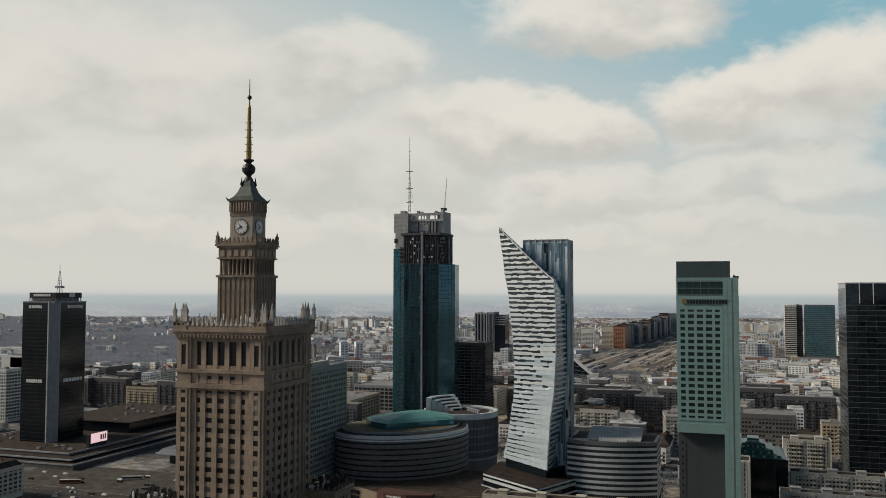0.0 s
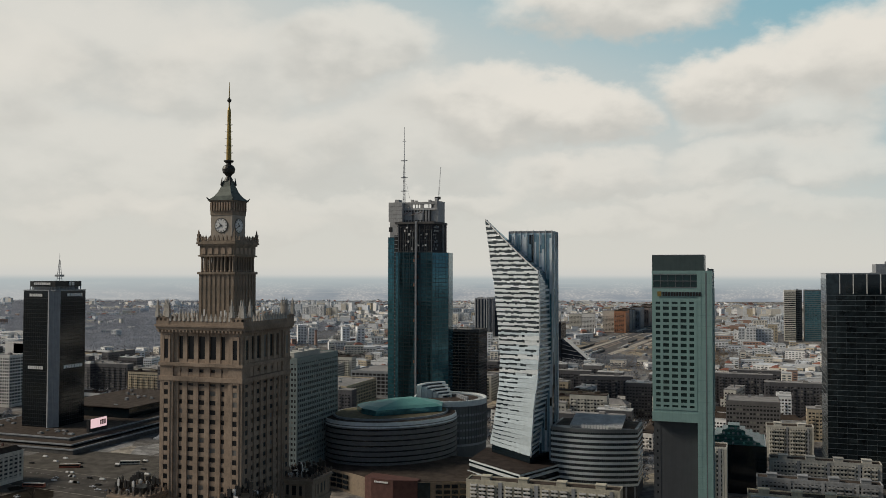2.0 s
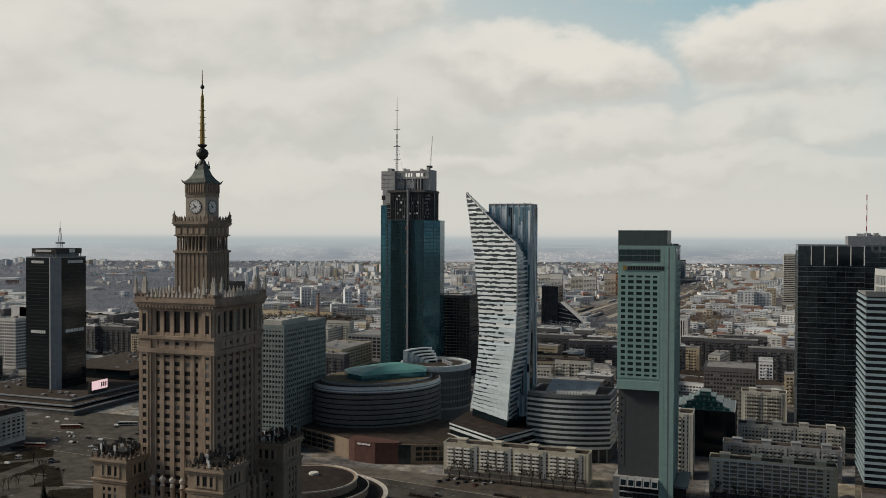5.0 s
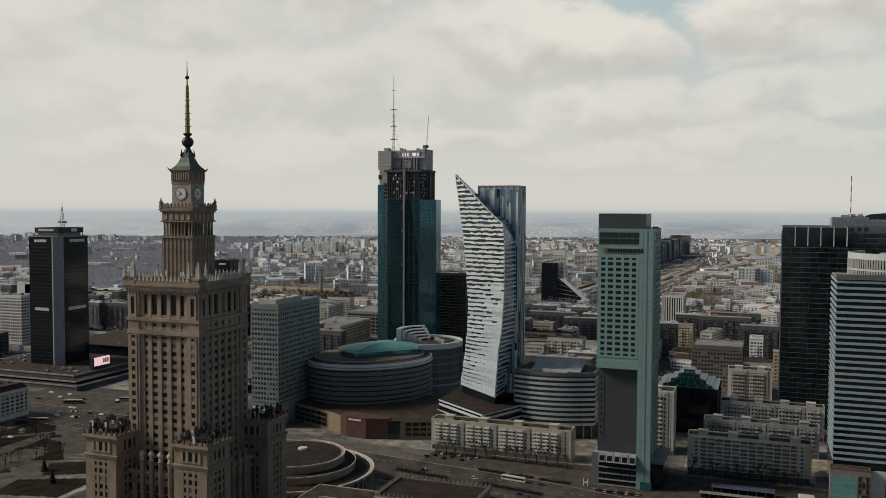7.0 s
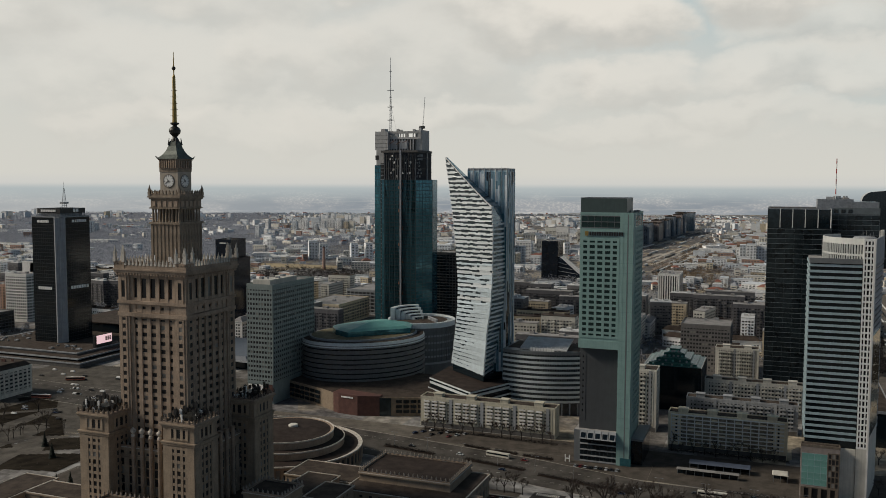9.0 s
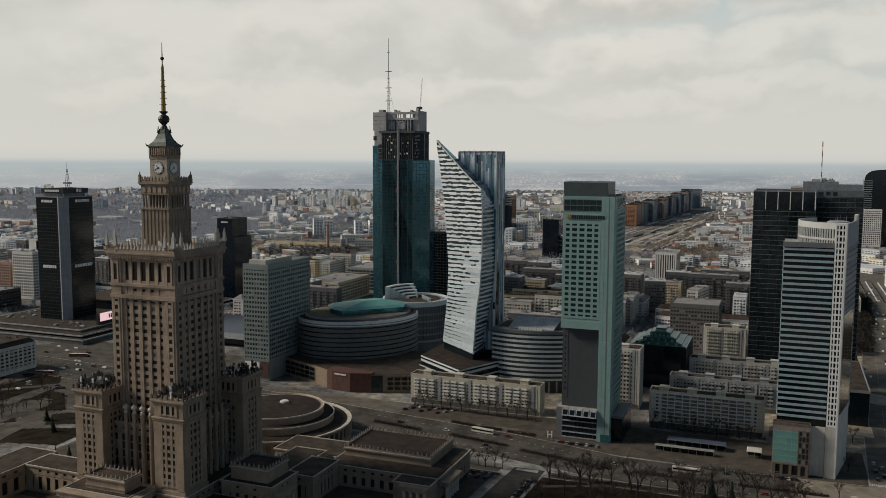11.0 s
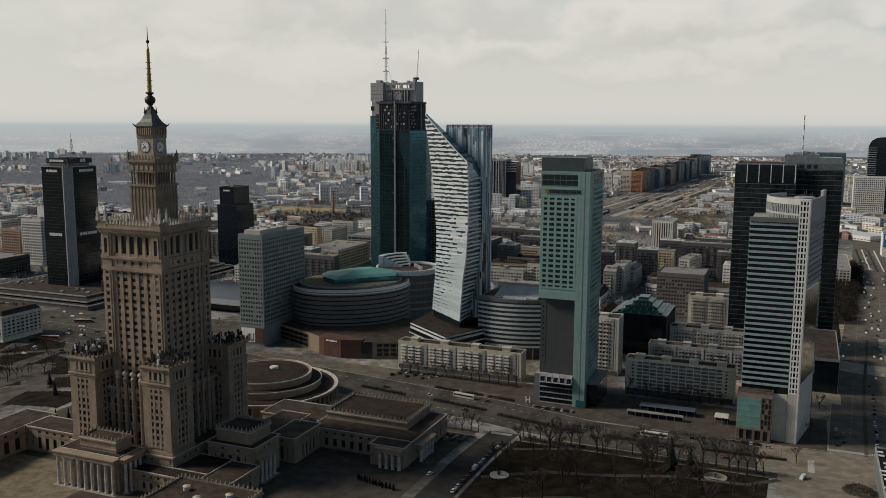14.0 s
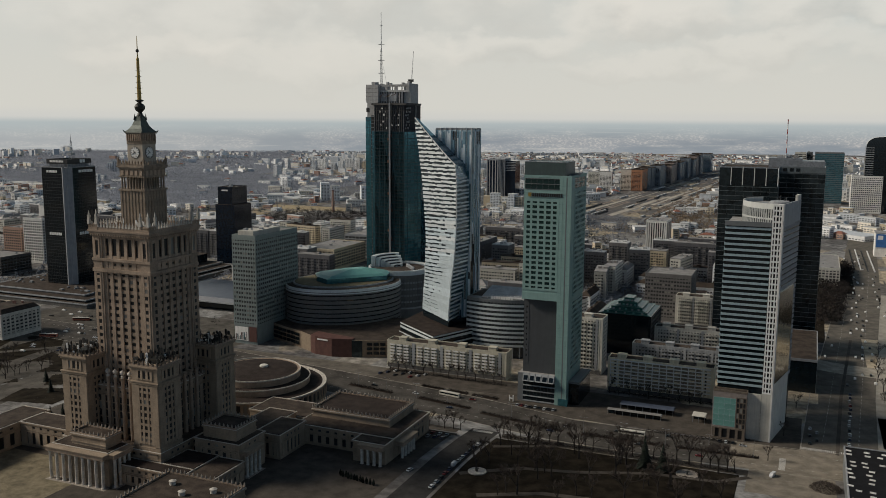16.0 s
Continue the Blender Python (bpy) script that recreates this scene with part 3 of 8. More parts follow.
def make_palace():
    p = thing("palace_tower", (AX, AY, PZ), "tall brown sandstone palace tower with clock faces and a spire", "tower")
    sq = lambda a: (AX - a, AX + a, AY - a, AY + a)
    part("shaft", Geo().box(*sq(17.6), PZ, 134), STONE, p)
    # corner pavilions of the shaft, with one column of windows on each side
    k, w = 19.2, 6.2
    for sx in (-1, 1):
        for sy in (-1, 1):
            x0, x1 = sorted((AX + sx * k, AX + sx * (k - w)))
            y0, y1 = sorted((AY + sy * k, AY + sy * (k - w)))
            part("corner_pavilion", Geo().box(x0, x1, y0, y1, PZ + 10, 133), STONE, p)
    for i, (x, y, t) in enumerate(four(17.6)):
        c, s = math.cos(radians(t)), math.sin(radians(t))
        out = 19.2 - 17.6
        front = i in (0, 1)
        # five bays between the pavilions
        u0, u1 = 17.6 - (k - w), 17.6 + (k - w)
        fx, fy = x + c * u0, y + s * u0
        facade(p, fx, fy, t, u1 - u0, 22, 112.5, 5, 24, 2.2, 1.9, 0.9, STONE, PANE, panes=front, hidden=not front, sunk=.55)
        facade(p, fx, fy, t, u1 - u0, 113.5, 118, 5, 1, 3.0, 1.6, 0.9, STONE, PANE, panes=front)
        facade(p, fx, fy, t, u1 - u0, 119, 131, 5, 1, 2.0, 1.4, 0.9, STONE, PANE, panes=front, names=("pilaster", "sill_course", "tall_window"))
        # windows of the pavilions: a frame, a pane behind it
        for u in (17.6 - k + w / 2, 17.6 + k - w / 2):
            gx, gy = x + c * (u - 1.9) + s * out, y + s * (u - 1.9) - c * out
            facade(p, gx, gy, t, 3.8, 22, 112.5, 1, 24, 0.9, 1.7, 0.28, STONE, PANE, panes=front, hidden=not front, joined=i == 1)
            facade(p, gx, gy, t, 3.8, 119, 130, 1, 1, 0.9, 1.6, 0.4, STONE, PANE, panes=front)
    for z0, z1, a in ((111.6, 113.4, 19.6), (117.6, 119.0, 19.7), (131.0, 132.2, 19.8), (132.2, 133.4, 20.4), (133.4, 134.2, 20.9)):
        part("cornice", Geo().box(*sq(a), z0, z1), STONE, p)
    den = Geo()
    for i in range(24):
        u = -19.2 + i * 38.4 / 23
        for a in (-20.1, 20.1):
            den.box(AX + u - .35, AX + u + .35, AY + a - .3, AY + a + .3, 131.3, 132.1).box(AX + a - .3, AX + a + .3, AY + u - .35, AY + u + .35, 131.3, 132.1)
    part("dentil_course", den, STONE, p, kind="stuff")
    parapet(p, *sq(20.2), 134.2, 2.1, 1.6, me=finial(3.1, .5).mesh("finial", STONE_PALE))
    for sx in (-1, 1):
        for sy in (-1, 1):
            cx, cy = AX + sx * 17.4, AY + sy * 17.4
            part("corner_block", Geo().box(cx - 3, cx + 3, cy - 3, cy + 3, 134.2, 137.4), STONE, p)
            for dx, dy in ((0, 0), (sx * 2.6, sy * 2.6), (-sx * 2.6, sy * 2.6), (sx * 2.6, -sy * 2.6)):
                piece("pinnacle", TALL_FINIAL, p, (cx + dx, cy + dy, 137.3))
    # clutter of aerials on the terrace
    rng = random.Random(5)
    for i in range(46):
        t = rng.uniform(10.5, 19.0)
        a = rng.choice((-1, 1))
        u = rng.uniform(-19, 19)
        x, y = (AX + u, AY + a * t) if i % 2 else (AX + a * t, AY + u)
        h = rng.uniform(2.5, 6.5)
        mast = part("aerial_mast", Geo().rod((x, y, 134.2), (x, y, 134.2 + h), 0.09).box(x - .7, x + .7, y - .05, y + .05, 134.2 + h * .7, 134.3 + h * .7), STEEL, p)
        if i % 3:
            part("aerial_panel", Geo().box(x - .3, x + .3, y - .28, y - .1, 134.2 + h * .55, 134.2 + h * .95), WHITE, mast)
    # upper tower
    part("upper_tower", Geo().prism([(AX + a * 8.3, AY + b * 8.3) for a, b in ((-.86, -1), (.86, -1), (1, -.86), (1, .86), (.86, 1), (-.86, 1), (-1, .86), (-1, -.86))], 134.2, 155.4), SOOTY, p)
    # The core's dark stone stands for shade behind the columns.
    part("arcade_core", Geo().box(*sq(4.8), 155.4, 168), STONE_DARK, p)
    part("arcade_top", Geo().box(*sq(8.3), 162.2, 166.6), SOOTY, p)
    for z0, z1, a in ((154.6, 155.6, 9.0), (162.0, 162.6, 8.8), (166.4, 167.2, 8.9), (167.2, 168.0, 9.4)):
        part("cornice", Geo().box(*sq(a), z0, z1), SOOTY, p)
    pil = Geo().box(-.55, .55, -.25, .4, 0, 20.4).mesh("pilaster", SOOTY)
    col = Geo().lathe(0, 0, [(.62, 0), (.62, .5), (.48, .7), (.44, 5.6), (.65, 6.1), (.65, 6.6)], 10).mesh("column", SOOTY)
    rel = Geo().box(-.9, .9, -.3, .2, 0, 2.6).mesh("relief_panel", STONE)
    for x, y, t in four(8.3):
        c, s = math.cos(radians(t)), math.sin(radians(t))
        for u in (0.6, 2.7, 5.0, 7.2, 9.4, 11.6, 13.9, 16.0):
            piece("pilaster", pil, p, (x + c * u, y + s * u, 134.2), t)
        for u in (0.7, 2.4, 4.7, 6.4, 8.3, 10.2, 11.9, 14.2, 15.9):
            piece("column", col, p, (x + c * u - s * .8, y + s * u + c * .8, 155.6))
        for u in (2.0, 5.2, 8.3, 11.4, 14.6):
            piece("relief_panel", rel, p, (x + c * u, y + s * u, 163.0), t)
    parapet(p, *sq(9.0), 168.0, 2.0, 0.8, mat=SOOTY, me=finial(2.2, .4).mesh("finial", SOOTY))
    corner = finial(5.2, .65).mesh("pinnacle", SOOTY)
    for sx in (-1, 1):
        for sy in (-1, 1):
            piece("pinnacle", corner, p, (AX + sx * 8.6, AY + sy * 8.6, 168.2))
    # clock stage
    stage = surface("clock_stage_stone", (0.40, 0.345, 0.28), 0.85, 0.2, 3.0, 0.4, 0.15, streaks=0.4)
    part("clock_stage", Geo().box(*sq(5.1), 168, 180.2), stage, p)
    part("clock_frieze", Geo().box(*sq(5.3), 179.4, 185.0), SOOTY, p)
    for x, y, t in four(5.1):
        c, s = math.cos(radians(t)), math.sin(radians(t))
        clock_face(p, x + c * 5.1, y + s * 5.1, 175.0, t)
        for u in range(8):
            a = 0.6 + u * 1.28
            part("bracket", Geo().box(x + c * a + s * .5 - .3, x + c * a + s * .5 + .3, y + s * a - c * .5 - .3, y + s * a - c * .5 + .3, 181.2, 184.8), STONE, p)
    part("cornice", Geo().box(*sq(5.7), 185.0, 185.6), SOOTY, p)
    rings = []
    for z, a in ((185.6, 6.2), (186.2, 5.6), (187.6, 4.2), (189.4, 3.1), (191.6, 2.3), (194.2, 1.7)):
        rings.append([(AX - a, AY - a, z), (AX + a, AY - a, z), (AX + a, AY + a, z), (AX - a, AY + a, z)])
    roof = part("roof", Geo().loft(rings), COPPER, p, "concave green copper roof")
    for sx in (-1, 1):
        for sy in (-1, 1):
            part("roof_horn", Geo().rod((AX + sx * 5.7, AY + sy * 5.7, 185.7), (AX + sx * 6.5, AY + sy * 6.5, 187.0), .45, .1), COPPER, roof)
            part("scroll", Geo().rod((AX + sx * 2.2, AY + sy * 2.2, 192.2), (AX + sx * 1.9, AY + sy * 1.9, 195.6), .45, .12), IRON, roof)
    spire = part("spire", Geo().lathe(AX, AY, [(1.1, 202), (1.0, 210), (.75, 219), (.6, 224.5), (.3, 226), (.25, 231), (.12, 236.3)], 10), GOLD, p, "dull gold spire")
    part("spire_neck", Geo().lathe(AX, AY, [(2.0, 194), (1.7, 195), (1.0, 196.2), (1.5, 196.8), (2.5, 197.8), (2.8, 199.2), (2.3, 200.4), (1.1, 201.2), (1.0, 201.6), (2.1, 202.4), (2.1, 202.9), (1.2, 203)], 16), IRON, spire)
    part("spire_ball", Geo().lathe(AX, AY, [(.2, 227.6), (.75, 228), (.95, 228.6), (.75, 229.2), (.2, 229.6)], 12), IRON, spire)
    for z in (206, 209, 212, 215, 218):
        for i in range(8):
            a = math.pi * i / 4
            r = 1.5 - (z - 206) * .03
            part("aerial", Geo().rod((AX + math.cos(a) * .8, AY + math.sin(a) * .8, z), (AX + math.cos(a) * (r + .4), AY + math.sin(a) * (r + .4), z + .25), .09, .06, 4), IRON, spire)
    part("aerial_wrap", Geo().lathe(AX, AY, [(.8, 219.5), (.72, 224.5), (.5, 225)], 8), GOLD, spire)
    return p


def make_turret(cx, cy, front):
    a, z0, z1 = 8.4, PZ, 66.6
    p = thing("palace_corner_tower", (cx, cy, PZ), "lower square sandstone corner tower with a statue-lined roof", "tower", "corner towers of the palace")
    part("wall", Geo().box(cx - a, cx + a, cy - a, cy + a, z0, z1), STONE_LIGHT, p)
    part("plinth", Geo().box(cx - a - .5, cx + a + .5, cy - a - .5, cy + a + .5, z0, 23.5), STONE_LIGHT, p)
    for i, (x, y, t) in enumerate(((cx - a, cy - a, 0), (cx + a, cy - a, 90), (cx + a, cy + a, 180), (cx - a, cy + a, 270))):
        c, s = math.cos(radians(t)), math.sin(radians(t))
        ok = i in front
        facade(p, x + c * 3.6, y + s * 3.6, t, 9.6, 25, 56.5, 3, 9, 1.3, 1.3, .35, STONE_LIGHT, PANE, panes=ok, hidden=not ok)
        facade(p, x + c * 3.2, y + s * 3.2, t, 10.4, 59.6, 65.0, 3, 1, 1.4, .7, .35, STONE_LIGHT, PANE, panes=ok, hidden=not ok)
        for u in (.0, 13.2):
            pts = [(x + c * q - s * k, y + s * q + c * k) for q, k in ((u, -.35), (u + 3.6, -.35), (u + 3.6, 0), (u, 0))]
            part("corner_pilaster", Geo().prism(pts, 24, 57), STONE_LIGHT, p)
    for q0, q1, b in ((57, 58, .6), (58, 58.6, .9), (65.2, 66.2, .7), (66.2, 66.9, 1.2)):
        part("cornice", Geo().box(cx - a - b, cx + a + b, cy - a - b, cy + a + b, q0, q1), STONE_LIGHT, p)
    parapet(p, cx - a - .8, cx + a + .8, cy - a - .8, cy + a + .8, 66.9, 3.1, .9, me=finial(2.2, .45).mesh("finial", STONE_DARK))
    rng = random.Random(int(cx * 7 + cy))
    for i in range(42):
        x, y = cx + rng.uniform(-8.6, 8.6), cy + rng.uniform(-8.6, 8.6)
        h = rng.uniform(2.2, 7.4)
        k = rng.uniform(.35, .9)
        g = Geo().rod((x, y, 66.9), (x, y, 66.9 + h), .14, .1, 4).box(x - k, x + k, y - .25, y + .25, 66.9 + h * .5, 66.9 + h * .9).rod((x - k, y, 66.9), (x, y, 66.9 + h * .6), .08, .08, 4).rod((x + k * .6, y + k, 66.9), (x, y, 66.9 + h * .6), .08, .08, 4)
        part("aerial", g, (BLACK, BLACK, IRON, BLACK, BLACK, BLACK, WHITE)[i % 7], p)
    part("aerial_cabin", Geo().box(cx - 4, cx + 3, cy - 3, cy + 4, 66.9, 69.2), IRON, p)
    return p


def palace_wing(name, x0, x1, y0, y1, z1, cols, rows, label, z0=None, roof=ROOF_FELT, statues=False, deep=None):
    z0 = PZ if z0 is None else z0
    p = thing(name, ((x0 + x1) / 2, (y0 + y1) / 2, z0), label, "building wing")
    part("wall", Geo().box(x0, x1, y0, y1, z0, z1), STONE_LIGHT, p)
    part("roof", Geo().box(x0 + .8, x1 - .8, y0 + .8, y1 - .8, z1 - .2, z1 + .35), roof, p)
    part("cornice", ring(x0 - .7, x1 + .7, y0 - .7, y1 + .7, .9, z1 - .6, z1 + .1), STONE_LIGHT, p)
    part("roof_edge", ring(x0 - .5, x1 + .5, y0 - .5, y1 + .5, .4, z1 + .1, z1 + .4), STONE_PALE, p)
    part("string_course", ring(x0 - .3, x1 + .3, y0 - .3, y1 + .3, .6, z1 - 4.2, z1 - 3.7), STONE_LIGHT, p)
    if statues:
        parapet(p, x0 - .2, x1 + .2, y0 - .2, y1 + .2, z1 + .4, 2.6, .7)
    top = z1 - 4.6
    cx, cy = cols
    if rows and top - z0 > 3:
        for x, y, t, w, n, ok in ((x0, y0, 0, x1 - x0, cx, True), (x1, y0, 90, y1 - y0, cy, True)):
            c, s = math.cos(radians(t)), math.sin(radians(t))
            m = min(2.0, w * .1)
            facade(p, x + c * m, y + s * m, t, w - 2 * m, z0 + 1.5, top, n, 1 if rows < 3 else rows, (w - 2 * m) / n * .56, .6, .45, STONE_LIGHT, PANE, joined=rows >= 3)
            facade(p, x + c * m, y + s * m, t, w - 2 * m, z1 - 3.6, z1 - .8, n, 1, (w - 2 * m) / n * .66, .8, .25, STONE_LIGHT, PANE, joined=True)
    return p


def portico(p, x, y, t, width, z0, z1, n, deep=3.5):
    """A row of round columns under an entablature, along turn t."""
    c, s = math.cos(radians(t)), math.sin(radians(t))
    h = z1 - z0 - 2.6
    col = Geo().lathe(0, 0, [(1.15, 0), (1.15, .6), (.92, .8), (.8, h - 1.0), (1.15, h - .4), (1.15, h)], 12).mesh("column", STONE_PALE)
    pts = lambda a, b, k0, k1: [(x + c * q - s * k, y + s * q + c * k) for q, k in ((a, k0), (b, k0), (b, k1), (a, k1))]
    part("entablature", Geo().prism(pts(-.8, width + .8, -deep - 1, 0), z1 - 2.6, z1 - .5), STONE, p)
    part("portico_roof", Geo().prism(pts(-1.4, width + 1.4, -deep - 1.6, 0), z1 - .5, z1), STONE_LIGHT, p)
    part("portico_step", Geo().prism(pts(-1.4, width + 1.4, -deep - 2, 0), z0 - .5, z0 + .15), STONE_GREY, p)
    for i in range(n):
        u = .9 + (width - 1.8) * i / (n - 1)
        piece("column", col, p, (x + c * u + s * (deep - .4), y + s * u - c * (deep - .4), z0))


palace = make_palace()
E_T = 23.8
for sx, sy in ((1, -1), (-1, -1), (1, 1), (-1, 1)):
    make_turret(AX + sx * E_T, AY + sy * E_T, (0, 1) if (sx, sy) != (-1, 1) else ())
# the body between the corner towers
core = palace_wing("palace_core", AX - 24, AX + 24, AY - 24, AY + 24, 50, (9, 9), 9, "sandstone lower body of the palace between its corner towers", statues=True)
urn = Geo().lathe(0, 0, [(.9, 0), (.9, 1), (.5, 1.3), (1.25, 2.4), (1.3, 3.2), (.6, 4), (.1, 4.5)], 10).mesh("urn", STONE_PALE)
shaft_col = Geo().lathe(0, 0, [(1.2, 0), (1.0, 1), (.95, 34), (1.3, 35)], 10).mesh("engaged_column", STONE)
for u in (-7.5, -2.5, 2.5, 7.5):
    piece("engaged_column", shaft_col, core, (AX + u, AY - 25, 21))
    piece("urn", urn, core, (AX + u, AY - 25, 56))
    piece("engaged_column", shaft_col, core, (AX + 25, AY + u, 21))
palace_wing("palace_ground_storey", AX - 33.2, AX + 33.2, AY - 33.2, AY + 33.2, 21.5, (14, 14), 2, "low sandstone ground storey round the palace tower")
porch = palace_wing("palace_porch", -213, -176, 264, 278.6, 24, (7, 2), 0, "entrance block with a row of tall columns")
portico(porch, -213, 264, 0, 37, PZ, 24, 9)
portico(porch, -176, 264.4, 90, 12, PZ, 24, 4)
palace_wing("palace_attic", -203, -180, 267, 278, 30, (6, 3), 0, "raised attic with a statue-lined parapet over the entrance", z0=24.4, statues=True)
palace_wing("palace_wing", -265, -222, 289, 306, 20, (7, 2), 2, "low sandstone wing with tall windows beside the entrance court")
side_wing = palace_wing("palace_wing", -286, -265.2, 205, 310, 20, (3, 14), 2, "long low sandstone wing that closes the entrance court")
portico(side_wing, -265.2, 236, 90, 30, PZ, 19, 7)
annex = palace_wing("palace_annex", -150, -121.5, 300, 323, 24, (5, 4), 2, "square side pavilion of pale sandstone")
portico(annex, -121.5, 302, 90, 13, PZ, 20.5, 4, 3)
palace_wing("palace_attic", -146.5, -125.5, 303, 321, 30.5, (6, 6), 0, "set-back upper storey with a statue-lined roof", z0=24.4, statues=True)
palace_wing("palace_link", -132, -116, 329.5, 356, 20, (3, 6), 2, "low connecting wing with a pale-edged flat roof")
palace_wing("palace_link", -151, -132.4, 323.6, 372, 18, (3, 6), 2, "inner connecting wing with a pale-edged flat roof")
palace_wing("palace_link", -166, -123, 372.6, 398, 15, (6, 4), 1, "low link between the side hall and the round hall")
hall = palace_wing("palace_hall", -122, -59, 356.4, 405, 17.5, (11, 8), 2, "broad side hall of brown sandstone")
palace_wing("palace_attic", -120, -69, 371, 404, 22, (12, 8), 0, "upper block of the side hall with a row of finials", z0=17.9, statues=True, roof=ROOF_BROWN)
porch_2 = palace_wing("palace_porch", -79, -59, 345.5, 356, 17.5, (4, 2), 0, "projecting corner of the side hall with a columned porch")
portico(porch_2, -73, 345.5, 0, 13, PZ - .5, 17.4, 4, 2.6)
portico(hall, -59, 358.5, 90, 17, PZ - 1.5, 16, 5, 4.2)
palace_wing("palace_wing", -141.5, -96, 205, 269, 17.5, (10, 14), 2, "near low wing with a flat dark roof", statues=True)
palace_wing("palace_wing", -134, -118, 269.6, 299, 16, (3, 6), 1, "narrow low wing with a dark flat roof")
palace_wing("palace_wing", -174, -134.4, 269.6, 278.6, 16.5, (8, 2), 1, "low wing with a brown roof before the corner tower", roof=ROOF_BROWN)
palace_wing("palace_wing", -154.8, -134.4, 279, 299.6, 16.5, (4, 4), 0, "low court roof of brown felt", roof=ROOF_BROWN)
for x, y in ((-130, 230), (-118, 250), (-106, 258), (-130, 258)):
    v = thing("roof_turret_vent", (x, y, 17.9), "small round roof vent of pale sheet metal", "roof vent", "roof vents")
    part("drum", Geo().lathe(x, y, [(1.6, 17.8), (1.6, 19.6), (1.9, 19.8), (.3, 20.4)], 12), STONE_PALE, v)


def congress_hall():
    cx, cy = -199, 428
    p = thing("congress_hall", (cx, cy, gz(cx, cy)), "round congress hall with stepped ring roofs of brown felt", "hall")
    z = gz(cx, cy)
    part("lower_ring", Geo().lathe(cx, cy, [(47, 0), (47, 12.5)], 64), STONE, p)
    part("lower_roof", Geo().lathe(cx, cy, [(46.6, 12.5), (35.9, 13.1)], 64), ROOF_BROWN, p)
    part("lower_rim", Geo().lathe(cx, cy, [(47.5, 12.4), (47.5, 13.2), (47.05, 13.2), (47.05, 12.6)], 64), STONE_PALE, p)
    part("middle_ring", Geo().lathe(cx, cy, [(36, 12), (36, 17)], 64), STONE, p)
    part("middle_rim", Geo().lathe(cx, cy, [(36.4, 16.9), (36.4, 17.7), (35.95, 17.7), (35.95, 17.2)], 64), STONE_PALE, p)
    part("middle_roof", Geo().lathe(cx, cy, [(35.8, 17.2), (29.4, 17.5)], 64), ROOF_BROWN, p)
    part("upper_ring", Geo().lathe(cx, cy, [(29.5, 15), (29.5, 21.5)], 64), STONE, p)
    part("upper_roof", Geo().lathe(cx, cy, [(28.8, 21.4), (20, 22.2), (8, 23), (1, 23.2)], 64), ROOF_BROWN, p)
    part("upper_rim", Geo().lathe(cx, cy, [(29.9, 21.3), (29.9, 22.2), (29.4, 22.2), (29.4, 21.4)], 64), STONE_PALE, p)
    part("roof_vent", Geo().lathe(cx + 3, cy + 4, [(3, 22.6), (3, 24), (2.6, 24.4), (.5, 24.6)], 16), PLASTER, p)
    win = Geo().box(-1.2, 1.2, -.1, .3, 0, 5.5).mesh("window", PANE)
    pil = Geo().box(-.5, .5, -.5, .3, 0, 8.2).mesh("pilaster", STONE)
    for i in range(64):
        a = 2 * math.pi * (i + .5) / 64
        if .2 * math.pi < a < .95 * math.pi:
            continue
        at = (cx + 46.9 * math.cos(a), cy + 46.9 * math.sin(a))
        piece("window", win, p, (*at, 5.5), math.degrees(a) + 90)
        a = 2 * math.pi * i / 64
        piece("pilaster", pil, p, (cx + 47 * math.cos(a), cy + 47 * math.sin(a), 4), math.degrees(a) + 90)


congress_hall()


# ---- towers ----
def flat_top(p, x0, x1, y0, y1, z, roof=ROOF_FELT, edge=None, h=1.2):
    part("roof", Geo().box(x0 + .3, x1 - .3, y0 + .3, y1 - .3, z - .3, z + .25), roof, p)
    part("parapet", ring(x0 - .1, x1 + .1, y0 - .1, y1 + .1, .5, z - .5, z + h), edge or STEEL, p)


def roof_plant(p, x0, x1, y0, y1, z, n, seed, hi=2.6):
    rng = random.Random(seed)
    for i in range(n):
        w, d, h = rng.uniform(1.2, 4.5), rng.uniform(1.2, 4), rng.uniform(.8, hi)
        x, y = rng.uniform(x0 + w, x1 - w), rng.uniform(y0 + d, y1 - d)
        part("roof_unit", Geo().box(x - w / 2, x + w / 2, y - d / 2, y + d / 2, z + .2, z + h).box(x - w / 2 + .2, x + w / 2 - .2, y - d / 2 + .2, y + d / 2 - .2, z + h, z + h + .15), rng.choice((STEEL, PLASTER_GREY, ROOF_GREY)), p)


def bars(name, x, y, z, turn, widths, h, material, parent):
    """Lettering that stays plain bars."""
    c, s = math.cos(radians(turn)), math.sin(radians(turn))
    u = -sum(widths) / 2
    g = Geo()
    for w in widths:
        a, b = u + w * .08, u + w * .86
        g.prism([(x + c * q - s * k, y + s * q + c * k) for q, k in ((a, -.25), (b, -.25), (b, 0), (a, 0))], z - h / 2, z + h / 2)
        u += w
    return part(name, g, material, parent)


